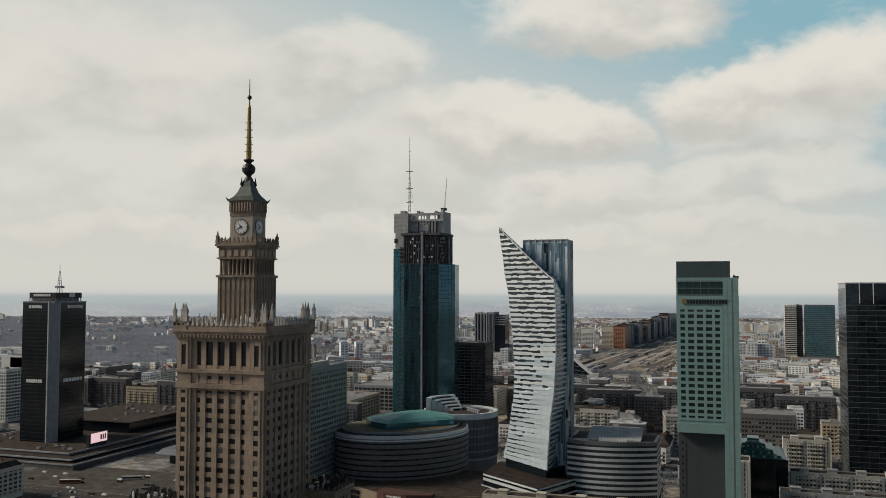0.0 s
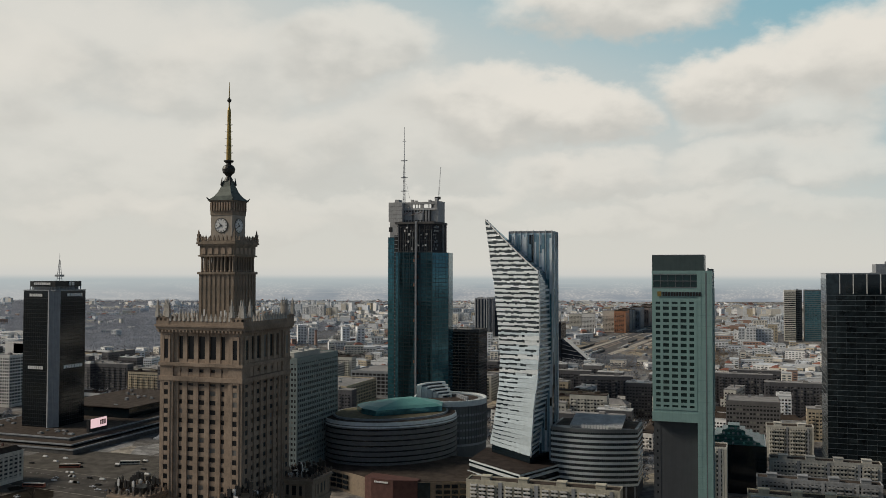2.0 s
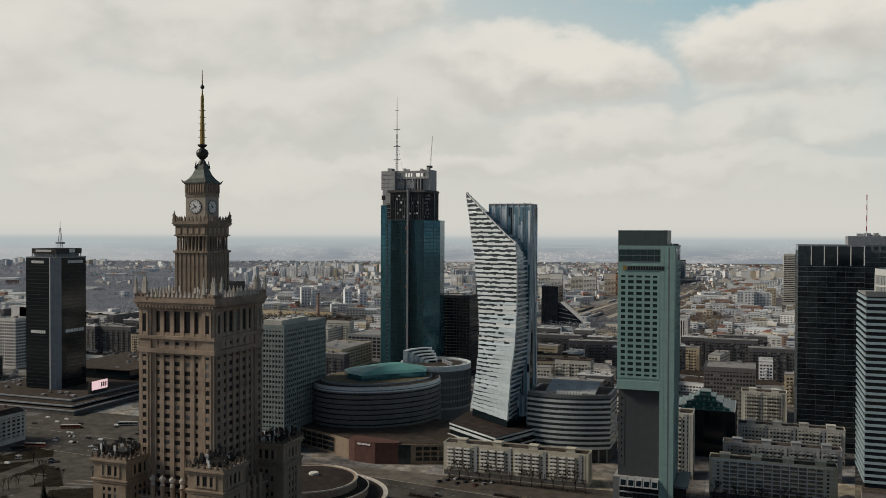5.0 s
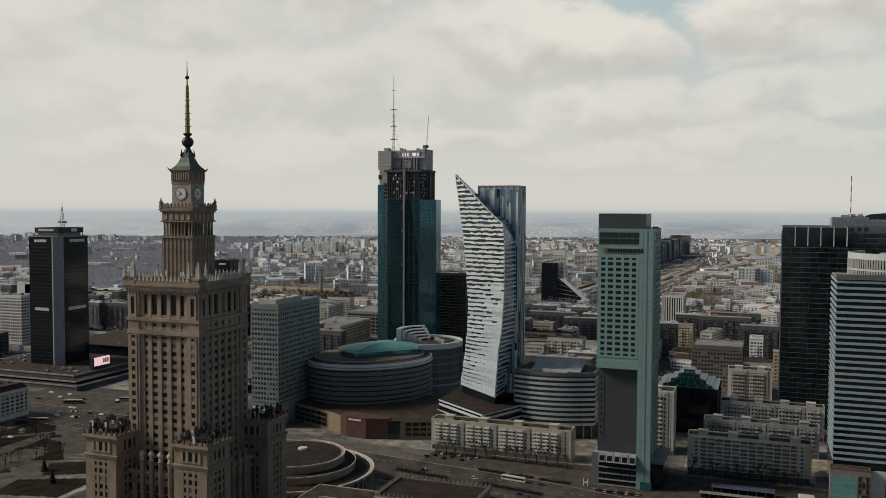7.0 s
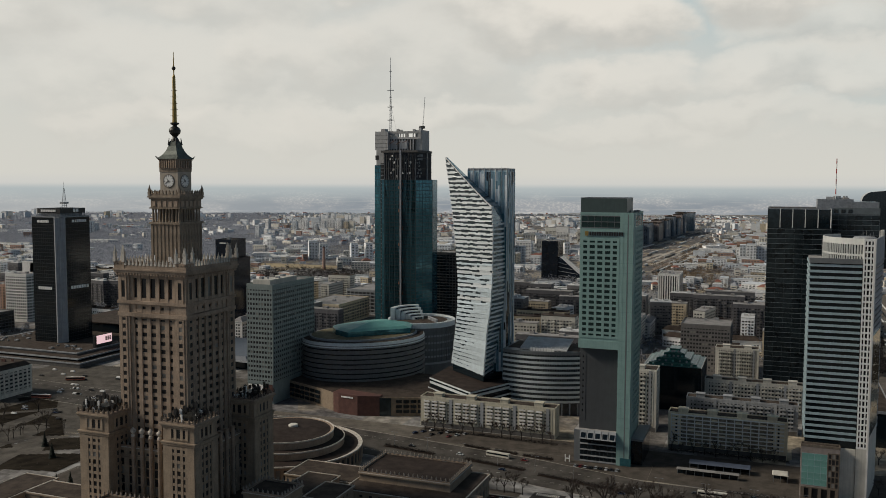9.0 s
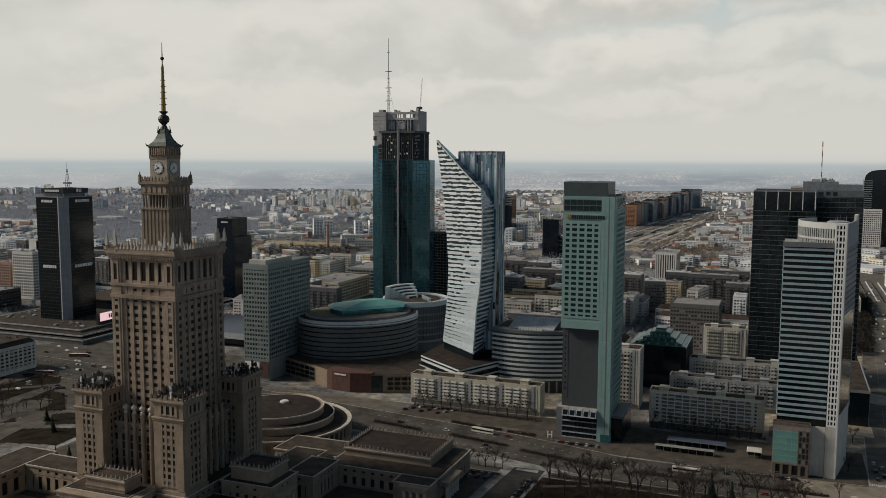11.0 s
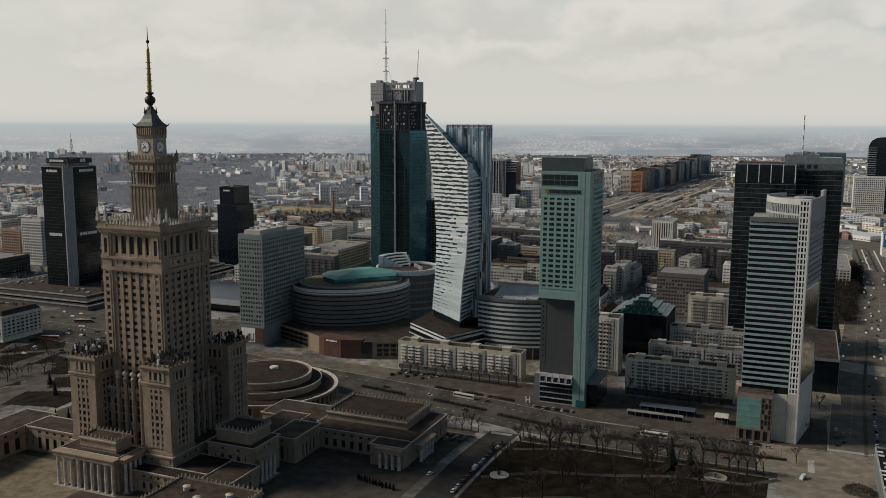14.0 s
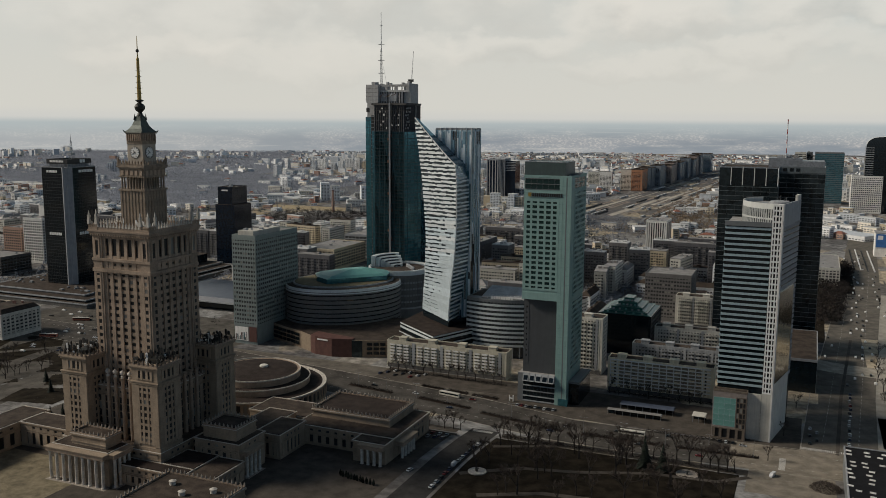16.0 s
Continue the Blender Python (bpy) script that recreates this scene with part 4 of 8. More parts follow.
def hotel_tower():
    """The pale green hotel that stands on one leg."""
    x0, x1, y0, y1 = -31.4, 1.0, 500.0, 541.0
    p = thing("hotel_tower", ((x0 + x1) / 2, 520, 0), "pale green stone hotel tower cut away below on one leg", "tower")
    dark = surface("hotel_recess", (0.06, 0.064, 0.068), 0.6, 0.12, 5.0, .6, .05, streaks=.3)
    part("upper_body", Geo().box(x0, x1, y0, y1, 73, 156), GREEN_STONE, p)
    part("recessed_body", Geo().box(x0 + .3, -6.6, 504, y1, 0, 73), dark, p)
    part("leg", Geo().box(-6.9, x1 + .15, y0 - .3, y0 + 9, 0, 156.4), GREEN_STONE, p)
    part("side_wall", Geo().box(-6.6, .6, y0 + 9, y1 - .3, 0, 73), GREEN_STONE, p)
    part("soffit_band", Geo().box(x0 - .2, -6.7, y0 - .25, y0 + 5, 72.4, 77.5), GREEN_STONE, p)
    joint = surface("green_panel_joint", (0.15, 0.25, 0.235), .6, .1, 3, .3, .02)
    for i in range(25):
        part("panel_joint", Geo().box(-6.8, x1 + .1, y0 - .34, y0 - .28, 6 + i * 6, 6.1 + i * 6), joint, p)
    for u in (-4.6, -2.4):
        part("panel_joint", Geo().box(u - .04, u + .04, y0 - .34, y0 - .28, 1, 155), joint, p)
    part("leg_groove", Geo().box(-2.3, -1.7, y0 - .36, y0, 1, 156), GREY_PANEL, p)
    facade(p, x0 + .5, y0, 0, 23.8, 79, 141, 5, 18, 1.5, 1.5, .3, GREEN_STONE, PANE_GREEN)
    facade(p, x1, y0 + 9.5, 90, 30, 75, 147, 9, 21, 1.3, 1.5, .3, GREEN_STONE, PANE_GREEN)
    facade(p, x0 + .6, y0, 0, 24.6, 147.4, 155, 6, 2, .14, .4, .2, GREY_PANEL, PANE_GREEN)
    facade(p, x1, y0 + 6, 90, 32, 148, 155.5, 3, 2, .8, .4, .2, GREEN_STONE, PANE_GREEN)
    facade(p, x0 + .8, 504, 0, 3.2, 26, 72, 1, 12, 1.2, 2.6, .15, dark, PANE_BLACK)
    facade(p, 0.6, y0 + 9.6, 90, 30, 22, 72, 9, 14, 1.3, 1.5, .25, GREEN_STONE, PANE_GREEN, joined=True)
    facade(p, x0, y1, 270, y1 - y0, 75, 147, 9, 21, 1.3, 1.5, .3, GREEN_STONE, PANE_GREEN, panes=False, hidden=True)
    facade(p, x1, y1, 180, x1 - x0, 75, 147, 8, 21, 1.3, 1.5, .3, GREEN_STONE, PANE_GREEN, panes=False, hidden=True)
    flat_top(p, x0, x1, y0, y1, 156.2, ROOF_GREY, GREEN_STONE, .8)
    part("roof_box", Geo().box(x0 + .1, -3.1, y0 + .2, y0 + 24, 156.3, 165.6), surface("dark_green_roof_box", (0.06, 0.085, 0.083), .4, .15, 5, .6, .04, streaks=.3), p)
    part("roof_box_rim", ring(x0, -3.0, y0 + .1, y0 + 24.1, .4, 165.6, 166.0), STEEL, p)
    roof_plant(p, -2, 2, 512, 538, 156.3, 4, 3)
    part("roof_vent", Geo().lathe(-1, 503, [(.4, 156.4), (.4, 158.4), (.1, 158.6)], 8), STEEL, p)
    sign = part("sign_board", Geo().box(x0 + 5.2, -4.8, y0 - .28, y0 - .02, 142.3, 145.6), GREEN_STONE, p)
    bars("sign_lettering", -15.2, y0 - .3, 143.9, 0, [1.5] * 14, 2.3, BLACK, sign)
    part("sign_emblem", Geo().prism([(-28.4, y0 - .5), (-26.2, y0 - .5), (-26.2, y0 - .28), (-28.4, y0 - .28)], 142.6, 145.3), GOLD, sign)
    # glazed base with slanted canopies
    part("podium", Geo().box(-33.5, -6.9, 500.2, 530, 0, 20), GREY_PANEL, p)
    facade(p, -29.6, 500.2, 0, 22.6, .5, 15.5, 9, 4, .12, .8, .4, PLASTER_GREY, PANE_BLACK, piers=False)
    for i in range(5):
        x = -29.4 + i * 4.5
        part("canopy_fin", Geo().prism([(x + .2, 496.6), (x + 4.3, 496.6), (x + 4.3, 500.2), (x + .2, 500.2)], 15.6, 20.6, [(x + .2, 499.2), (x + 4.3, 499.2), (x + 4.3, 500.4), (x + .2, 500.4)]), PLASTER_GREY, p)
        part("canopy_opening", Geo().prism([(x + .8, 496.9), (x + 3.7, 496.9), (x + 3.7, 499), (x + .8, 499)], 16.3, 19.2, [(x + .8, 498.2), (x + 3.7, 498.2), (x + 3.7, 499), (x + .8, 499)]), PANE_BLACK, p)
    part("podium_roof", Geo().box(-33.2, -7, 500.6, 529.6, 20, 20.3), ROOF_GREY, p)
    part("side_canopy", Geo().box(1.2, 8.8, 505, 540, 15, 16.4), GREY_PANEL, p)
    part("side_base", Geo().box(1.2, 8.2, 506, 540, 0, 15), PANE_BLACK, p)
    part("corner_glass", Geo().box(-4.5, 2.2, y0 - .5, y0 - .3, .2, 5), PANE_TEAL, p)


def white_letter_sign():
    p = thing("letter_sign", (-37, 496, 0), "tall white metal letter standing before the hotel", "sign")
    part("letter", Geo().box(-38.2, -37.6, 495.8, 496.2, 0, 4.4).box(-35.6, -35.0, 495.8, 496.2, 0, 4.4).box(-37.6, -35.6, 495.8, 496.2, 1.9, 2.5), WHITE, p)


def sail_tower():
    """The tapering residential tower with a curved white front, and the fluted glass slab behind it."""
    p = thing("sail_tower", (-130, 600, 0), "tall glass tower with a curved sail-like white-banded front", "tower")
    z0, knee, tip = 28.0, 157.0, 194.5
    # plan of the front edge on the outer side, of the edge between front and flank, and of the flank's far edge, by height
    OUTER = ((28, -162, 626), (45, -156, 614), (60, -152.6, 609), (75, -148.6, 601), (95, -147.2, 599), (117, -149, 600), (145, -152.6, 603), (165, -156.4, 605), (194.5, -159.8, 603))
    EDGE = ((28, -122.7, 589.5), (60, -120.5, 589.5), (82, -117.6, 589.5), (105, -116.3, 589.5), (140, -116.2, 589.5), (157, -117.3, 589.5))
    FLANK = ((28, -122.6, 611), (54, -118.9, 611), (77, -114.3, 611), (95, -113.5, 611), (117, -113.8, 611), (144, -114.5, 611), (157, -117.0, 591))

    def along(table, z):
        for (za, xa, ya), (zb, xb, yb) in zip(table, table[1:]):
            if z <= zb:
                f = smooth((z - za) / (zb - za)) * .35 + .65 * (z - za) / (zb - za)
                return Vector((xa + (xb - xa) * f, ya + (yb - ya) * f))
        return Vector(table[-1][1:])

    def edge(z):
        if z <= knee:
            return along(EDGE, z)
        f = (z - knee) / (tip - knee)
        return Vector((-117.3, 589.5)).lerp(Vector((-159.5, 602.9)), f ** .92)
    PANE_FLANK = glazing("flank_glass", (0.11, 0.17, 0.20), .1, .55, .4, .06)
    rings = []
    for i in range(57):
        z = z0 + (tip - z0) * i / 56
        l, r = along(OUTER, z), edge(z)
        f = along(FLANK, z) if z < knee else r + Vector((.3, 1.6))
        back = Vector((l.x + 4, max(612.5, l.y + 6))) if z < knee else Vector((l.x + 1.2, l.y + 3 + 5 * (tip - z) / (tip - knee)))
        rings.append([(q.x, q.y, z) for q in (l, r, f, Vector((f.x, max(f.y + .6, min(612.5, back.y)))), back)])
    part("glass_body", Geo().loft(rings), PANE_FLANK, p)
    floors = 49
    pitch = (tip - 3 - z0) / floors
    # Sky reflected in the lower front is tinted into these panels.
    sky_silver = surface("silver_panels_sky_tint", (0.62, 0.71, 0.75), .18, .1, 3.0, .5, .04, .25, each=.1)
    slit = glazing("slit_glass", (0.06, 0.075, 0.085), .12, .25)
    for i in range(floors):
        z = z0 + i * pitch + .2
        l, r = along(OUTER, z + 1), edge(z + 1.8)
        wide = (r - l).length
        if wide < 1.5:
            continue
        way = (r - l) / wide
        out = Vector((way.y, -way.x))
        lay = lambda u, d: tuple(l + way * u + out * d)
        part("window_slit", Geo().prism([lay(.1, .25), lay(wide - .1, .25), lay(wide - .1, -.4), lay(.1, -.4)], z, z + pitch - .15), slit, p)
        # one wavy pale band a floor, wider below, where its blue paints mirrored sky
        t = i / floors
        h = 2.6 - .75 * t
        m = max(2, int(wide / 2.3))
        lo, hi = [], []
        for j in range(m + 1):
            u = wide * j / m
            step_ = .6 * (noise.noise((u * .17, i * .7, 3.0)) > .05) * (.35 + .65 * t)
            lo.append((u, z + .3 + step_))
            shut = noise.noise((u * .13, i * 1.7, 5.0)) > -.25 + 1.5 * t - 1.1 * (u / wide - .35) * (t < .5)
            hi.append((u, z + .3 + (pitch + .5 if shut else h - .55 * (noise.noise((u * .22, i * .9, 8.0)) > .05))))
        rim = []
        for side_ in (lo, hi[::-1]):
            for k, (u, zz) in enumerate(side_):
                if k:
                    rim.append((u, rim[-1][1]))
                rim.append((u, zz))
        n2 = len(rim)
        v = [(*lay(u, .75 if zz < z + 1.4 else .55), zz) for u, zz in rim] + [(*lay(u, .1), zz) for u, zz in rim]
        fs = [tuple(range(n2)), tuple(range(2 * n2 - 1, n2 - 1, -1))] + [(k, n2 + k, n2 + (k + 1) % n2, (k + 1) % n2) for k in range(n2)]
        part("front_panel", Geo().add(v, fs), SILVER if t > .42 + .12 * math.sin(i * 2.1) else sky_silver, p)
        # the flank: thin bands, each bent at one point
        if z + 2 < knee:
            e, f = edge(z + 1.5), along(FLANK, z + 2.2)
            run = f - e
            side = Vector((run.y, -run.x)).normalized()
            band = Geo()
            bend = .35 + .3 * noise.noise((i * .8, 2.0, 1.0))
            for f0, f1, q in ((0, bend, 0), (bend, 1, .5 * math.sin(i * 1.9))):
                a, b = e + run * f0, e + run * f1
                band.prism([tuple(a + side * .5), tuple(b + side * .5), tuple(b - side * .1), tuple(a - side * .1)][::-1], z + .9 + q, z + 2.3 + q)
            part("flank_band", band, SILVER, p)
    # edge rib of the sail
    rib = Geo()
    for zone in range(24):
        a, b = knee + (tip - knee) * zone / 24, knee + (tip - knee) * (zone + 1) / 24
        rib.rod((*edge(a), a), (*edge(b), b), .5, .5, 6)
    for a in range(28, 157, 6):
        rib.rod((*edge(a), a), (*edge(min(157, a + 6)), min(157, a + 6)), .35, .35, 6)
    part("edge_rib", rib, WHITE, p)
    # fluted slab behind
    # The slab's pale blue is a flat colour for sky reflected in its glass.
    slab = part("rear_slab", Geo().box(-144, -112.2, 611, 633, 0, 184.5), surface("slab_sky_tint", (0.48, 0.60, 0.66), .3, .15, 5, .6, .03, .1), p, "fluted blue-grey glass slab")
    rng = random.Random(4)
    for i in range(0, 22, 3):
        x = -144 + i * 31.8 / 21
        top = 185.5 + (1.2 if i % 5 else 0)
        part("fin", Geo().box(x - .16, x + .16, 610.4, 611.1, rng.uniform(30, 90) if i > 15 else 60, top), WHITE if i % 2 else SILVER_BAND, slab)
    for i in range(0, 15, 3):
        y = 611.5 + i * 21 / 14
        part("fin", Geo().box(-112.2, -111.5, y - .16, y + .16, rng.choice((20, 30, 55, 90)), 185.6), WHITE if i % 2 else SILVER_BAND, slab)
    # uneven upright strips: blue and black glass, pale and steel blue painted as mirrored sky
    pale = surface("pale_sky_strip", (0.78, 0.84, 0.87), .3, .1, 5, .6, .02, .1)
    steel_blue = surface("blue_sky_strip", (0.22, 0.35, 0.42), .25, .2, 5, .6, .02, .2)
    strips = {pale: Geo(), steel_blue: Geo(), PANE_BLACK: Geo(), PANE_BLUE: Geo()}
    rng = random.Random(5)
    for i in range(27):
        z = 24 + rng.uniform(0, 12)
        while z < 182:
            b = min(183.5, z + rng.choice((6, 10, 16, 24, 40, 60)))
            g = strips[rng.choice((pale, pale, steel_blue, steel_blue, PANE_BLUE, PANE_BLACK))]
            w = rng.uniform(.45, .95)
            if i < 17:
                x = -144 + (i + .5) * 31.8 / 17
                g.box(x - w, x + w, 610.7, 611.05, z, b)
            else:
                y = 611 + (i - 17 + .5) * 2.2
                g.box(-112.3, -111.9, y - w, y + w, z, b)
            z = b
    for m, g in strips.items():
        part("glass_strip", g, m, slab, kind="stuff")
    part("slab_roof", ring(-144, -112.2, 611, 633, .6, 184.5, 186.2), STEEL, slab)
    # wedge-shaped terraced foot
    foot = [(-170, 594), (-122.5, 557), (-103, 602), (-103, 640), (-170, 640)]

    def inset(m):
        cx, cy = -136, 605
        return [(cx + (x - cx) * m, cy + (y - cy) * m) for x, y in foot]
    for za, zb, m, n in ((0, 15, 1.0, 2), (15, 22.5, .965, 1)):
        part("podium_step", Geo().prism(inset(m), za, zb), PANE_BLACK, p)
        for q in range(n):
            z = za + 3.0 + q * 5.0
            part("podium_band", Geo().prism(inset(m * 1.008), z, z + 1.9), SILVER_BAND, p)
        part("podium_rim", Geo().prism(inset(m * 1.01), zb - 1.2, zb), SILVER_BAND, p)
        part("podium_roof", Geo().prism(inset(m), zb, zb + .3), ROOF_BROWN, p)
    part("foot_storey", Geo().prism([(-160, 622), (-124, 592), (-114, 612), (-114, 633), (-158, 634)], 23.2, 28.4), PANE_BLACK, p)


def striped_tower():
    """The office tower with level white bands and a curved white screen on its roof."""
    p = thing("striped_office_tower", (118, 505, 0), "office tower with white bands, black glass and a curved white crown", "tower")
    poly = [(100.2, 486.5), (126.2, 486.5), (126.2, 484.6), (131.9, 484.6), (140.5, 528), (100.2, 532)]
    part("glass_body", Geo().prism(poly, 0, 131.5), PANE_BLACK, p)
    n = 30
    for i in range(n):
        z = 33.2 + i * 3.32
        part("white_band", Geo().prism([(100.0, 486.1), (126.3, 486.1), (126.3, 486.6), (100.0, 486.6)], z, z + 1.35), BAND_BLUE, p)
        part("side_band", Geo().prism([(132.3, 485.2), (140.9, 528), (140.4, 528), (131.8, 485.2)], z, z + 2.3), PLASTER_GREY, p)
        part("side_band", Geo().prism([(99.8, 486.4), (100.3, 486.4), (100.3, 531), (99.8, 531)], z, z + 1.35), BAND_BLUE, p)
    # white corner with square windows
    facade(p, 126.4, 484.6, 0, 5.5, 30, 145, 3, 34, .75, 1.0, .3, WHITE, PANE_BLACK)
    part("corner_core", Geo().prism([(126.5, 484.9), (131.7, 484.9), (133, 490), (126.5, 490)], 0, 145.2), WHITE, p)
    part("corner_base", Geo().box(126.3, 132.0, 484.3, 484.64, 0, 30), PLASTER, p)
    part("corner_edge", Geo().prism([(131.5, 484.2), (132.4, 484.2), (132.9, 486.2), (132.0, 486.2)], 0, 145.4), PLASTER_WHITE, p)
    part("blank_base", Geo().prism([(100.4, 485.9), (126.4, 485.9), (126.4, 486.5), (100.4, 486.5)], 0, 29), PLASTER, p)
    part("side_base", Geo().prism([(132.6, 485.2), (139.9, 521.8), (139.2, 521.8), (131.8, 485.2)], 0, 35.8), PLASTER, p)
    part("side_slab", Geo().prism([(132.5, 485.4), (139.9, 522), (139.3, 522), (131.9, 485.4)], 36, 92), BRONZE_MIRROR, p)
    part("top_band", Geo().prism([(99.6, 485.6), (126.4, 485.6), (126.4, 487), (99.6, 487)], 131.4, 134.2), GREY_PANEL, p)
    part("roof", Geo().prism([(100.4, 487), (131, 487), (141.6, 527), (100.4, 531)], 131.5, 132.2), ROOF_GREY, p)
    # round crown: a white wall with tall slots, its roof sunk behind the rim
    cx, cy, r = 136.3, 514.5, 28.6
    arc = [(cx + r * math.cos(a), cy + r * math.sin(a)) for a in [radians(d) for d in range(130, 257, 3)]]

    def rail(name, z0, z1, t, mat):
        g = Geo()
        for (xa, ya), (xb, yb) in zip(arc, arc[1:]):
            d = math.hypot(xb - xa, yb - ya)
            nx, ny = (yb - ya) / d * t, -(xb - xa) / d * t
            g.prism([(xa - nx, ya - ny), (xb - nx, yb - ny), (xb + nx, yb + ny), (xa + nx, ya + ny)], z0, z1)
        part(name, g, mat, p)
    crown = surface("pale_crown_panels", (0.52, 0.53, 0.51), .6, .12, 3, .4, .05, streaks=.3)
    rail("crown_rail", 141.8, 145.2, .35, crown)
    rail("crown_glass", 132.2, 141.8, .12, PANE_BLACK)
    rail("crown_rail", 135.6, 136.7, .35, crown)
    for x, y in arc:
        part("crown_post", Geo().box(x - .42, x + .42, y - .42, y + .42, 132.2, 141.9), crown, p)
    part("crown_floor", Geo().prism(arc + [(131.6, 487.4), (140.2, 527), (139, 534), (122, 536)], 142.0, 142.7), ROOF_GREY, p)
    part("side_parapet", Geo().prism([(131.6, 485.6), (132.4, 485.4), (141.0, 528), (140.2, 528)], 131.6, 145.2), PLASTER_GREY, p)
    part("corner_upstand", Geo().prism([(137.6, 519), (139.2, 519), (140.8, 527.6), (138.6, 527.6)], 142.7, 148.4), PLASTER, p)
    part("plant_drum", Geo().lathe(129, 512, [(6, 142.6), (6, 144.6), (5.4, 145)], 20), PLASTER_GREY, p)
    for k in range(7):
        part("roof_aerial", Geo().rod((126 + k * 1.1, 507 + (k % 3) * 2, 142.6), (126.2 + k * 1.1, 507 + (k % 3) * 2, 146 + (k * 5 % 4)), .12, .08, 4), STEEL, p)
    roof_plant(p, 116, 136, 498, 522, 142.6, 7, 8, 1.7)
    roof_plant(p, 101, 110, 488, 500, 132.2, 4, 9, 1.6)
    # entrance block with a mint glass front
    pod = thing("entrance_block", (108.5, 483, 0), "brown stone entrance block with a mint green glass wall", "building")
    part("body", Geo().box(98.5, 118.4, 480.6, 486, 0, 30), surface("brown_granite", (0.24, 0.205, 0.185), .6, .2, 3, .3, .1), pod)
    mint = glazing("mint_glass", (0.20, 0.42, 0.38), .15, .3, .15)
    facade(pod, 99, 480.6, 0, 13, 8, 26, 4, 5, .08, .1, .08, BAND_BLUE, mint)
    facade(pod, 112.2, 480.6, 0, 6, 7, 27, 3, 6, .5, .6, .2, STONE_DARK, PANE)
    facade(pod, 99, 480.6, 0, 19, .2, 7, 4, 1, 1.6, .6, .5, STONE_DARK, PANE)
    flat_top(pod, 98.5, 118.4, 480.6, 486, 30, ROOF_FELT, STONE_DARK, .9)


def dark_tower():
    """The broad black glass tower with a striped mast."""
    p = thing("dark_glass_tower", (105, 725, 0), "broad black glass office tower with a red and white mast", "tower")
    frame_dark = surface("dark_tower_frame", (0.16, 0.18, 0.185), .4, .2, 4, .5, .05, .3)
    part("body", Geo().box(75.6, 121.5, 697, 745, 0, 155.2), PANE_DARK, p)
    part("rear_body", Geo().box(121.5, 156.2, 713, 752, 0, 156), PANE_DARK, p)
    facade(p, 75.6, 697, 0, 45.9, 0, 140, 7, 36, .06, .34, .18, frame_dark, PANE_DARK, joined=True)
    facade(p, 121.5, 713, 0, 34.7, 0, 151, 6, 38, .06, .34, .18, frame_dark, PANE_DARK, joined=True)
    facade(p, 121.5, 697, 90, 16, 0, 152, 3, 38, .06, .34, .18, frame_dark, PANE_DARK, joined=True)
    facade(p, 75.6, 745, 270, 48, 0, 152, 7, 38, .06, .34, .18, frame_dark, PANE_DARK, joined=True)
    for i in range(5):
        x = 84.6 + i * 9.1
        part("crown_frame", Geo().box(x - .3, x + .3, 696.5, 697.1, 141, 155.6), PLASTER_WHITE, p)
        if i < 4:
            part("crown_glass", Geo().box(x + .6, x + 8.5, 696.8, 697.05, 141.4, 155.2), PANE_BLACK, p)
    part("crown_rim", ring(75.4, 121.7, 696.8, 745.2, .7, 155.2, 156.2), STEEL, p)
    part("roof_box", Geo().box(112, 138, 720, 742, 154, 163), STEEL, p)
    part("top_zone", Geo().box(121.4, 156.4, 712.7, 713.1, 151.4, 156.4), frame_dark, p)
    part("screen_wall", Geo().box(136, 155.6, 713.2, 713.8, 156.4, 161), STEEL, p)
    for k in range(3):
        part("plant_slot", Geo().box(124 + k * 5, 127 + k * 5, 712.5, 712.8, 152.4, 155.2), PANE_BLACK, p)
    part("corner_glass", Geo().box(75.4, 83.6, 696.6, 697.05, 141, 155), PANE_DARK, p)
    part("roof_screen", Geo().box(138, 155, 716, 742, 155.8, 161), STEEL, p)
    facade(p, 156.2, 713, 90, 39, 0, 151, 6, 38, .06, .34, .18, frame_dark, PANE_DARK, joined=True)
    part("roof", Geo().box(76, 121, 697.6, 744.6, 154.6, 155.5), ROOF_FELT, p)
    roof_plant(p, 112, 138, 720, 742, 162.9, 12, 21, 3.0)
    red = surface("mast_red", (0.35, 0.06, 0.05), .6, .15, 1, .2, .05)
    for i in range(8):
        z = 163 + i * 4
        part("mast_section", Geo().rod((125.2, 724, z), (125.2, 724, z + 4), .38, .34, 6), red if i % 2 else WHITE, p)
    low = thing("glass_annex", (148, 650, 0), "low dark glass annex at the foot of the black tower", "building")
    part("body", Geo().box(138, 158, 600, 696, 0, 24), PANE_BLACK, low)
    part("roof", Geo().box(138.5, 157.5, 600.5, 695, 24, 24.4), ROOF_FELT, low)
    part("rim", ring(137.6, 158.4, 599.6, 696, .7, 23, 24.8), PLASTER_GREY, low)
    facade(low, 158, 600, 90, 96, 1, 23, 24, 5, .3, .5, .2, STEEL, PANE_BLACK, panes=False)


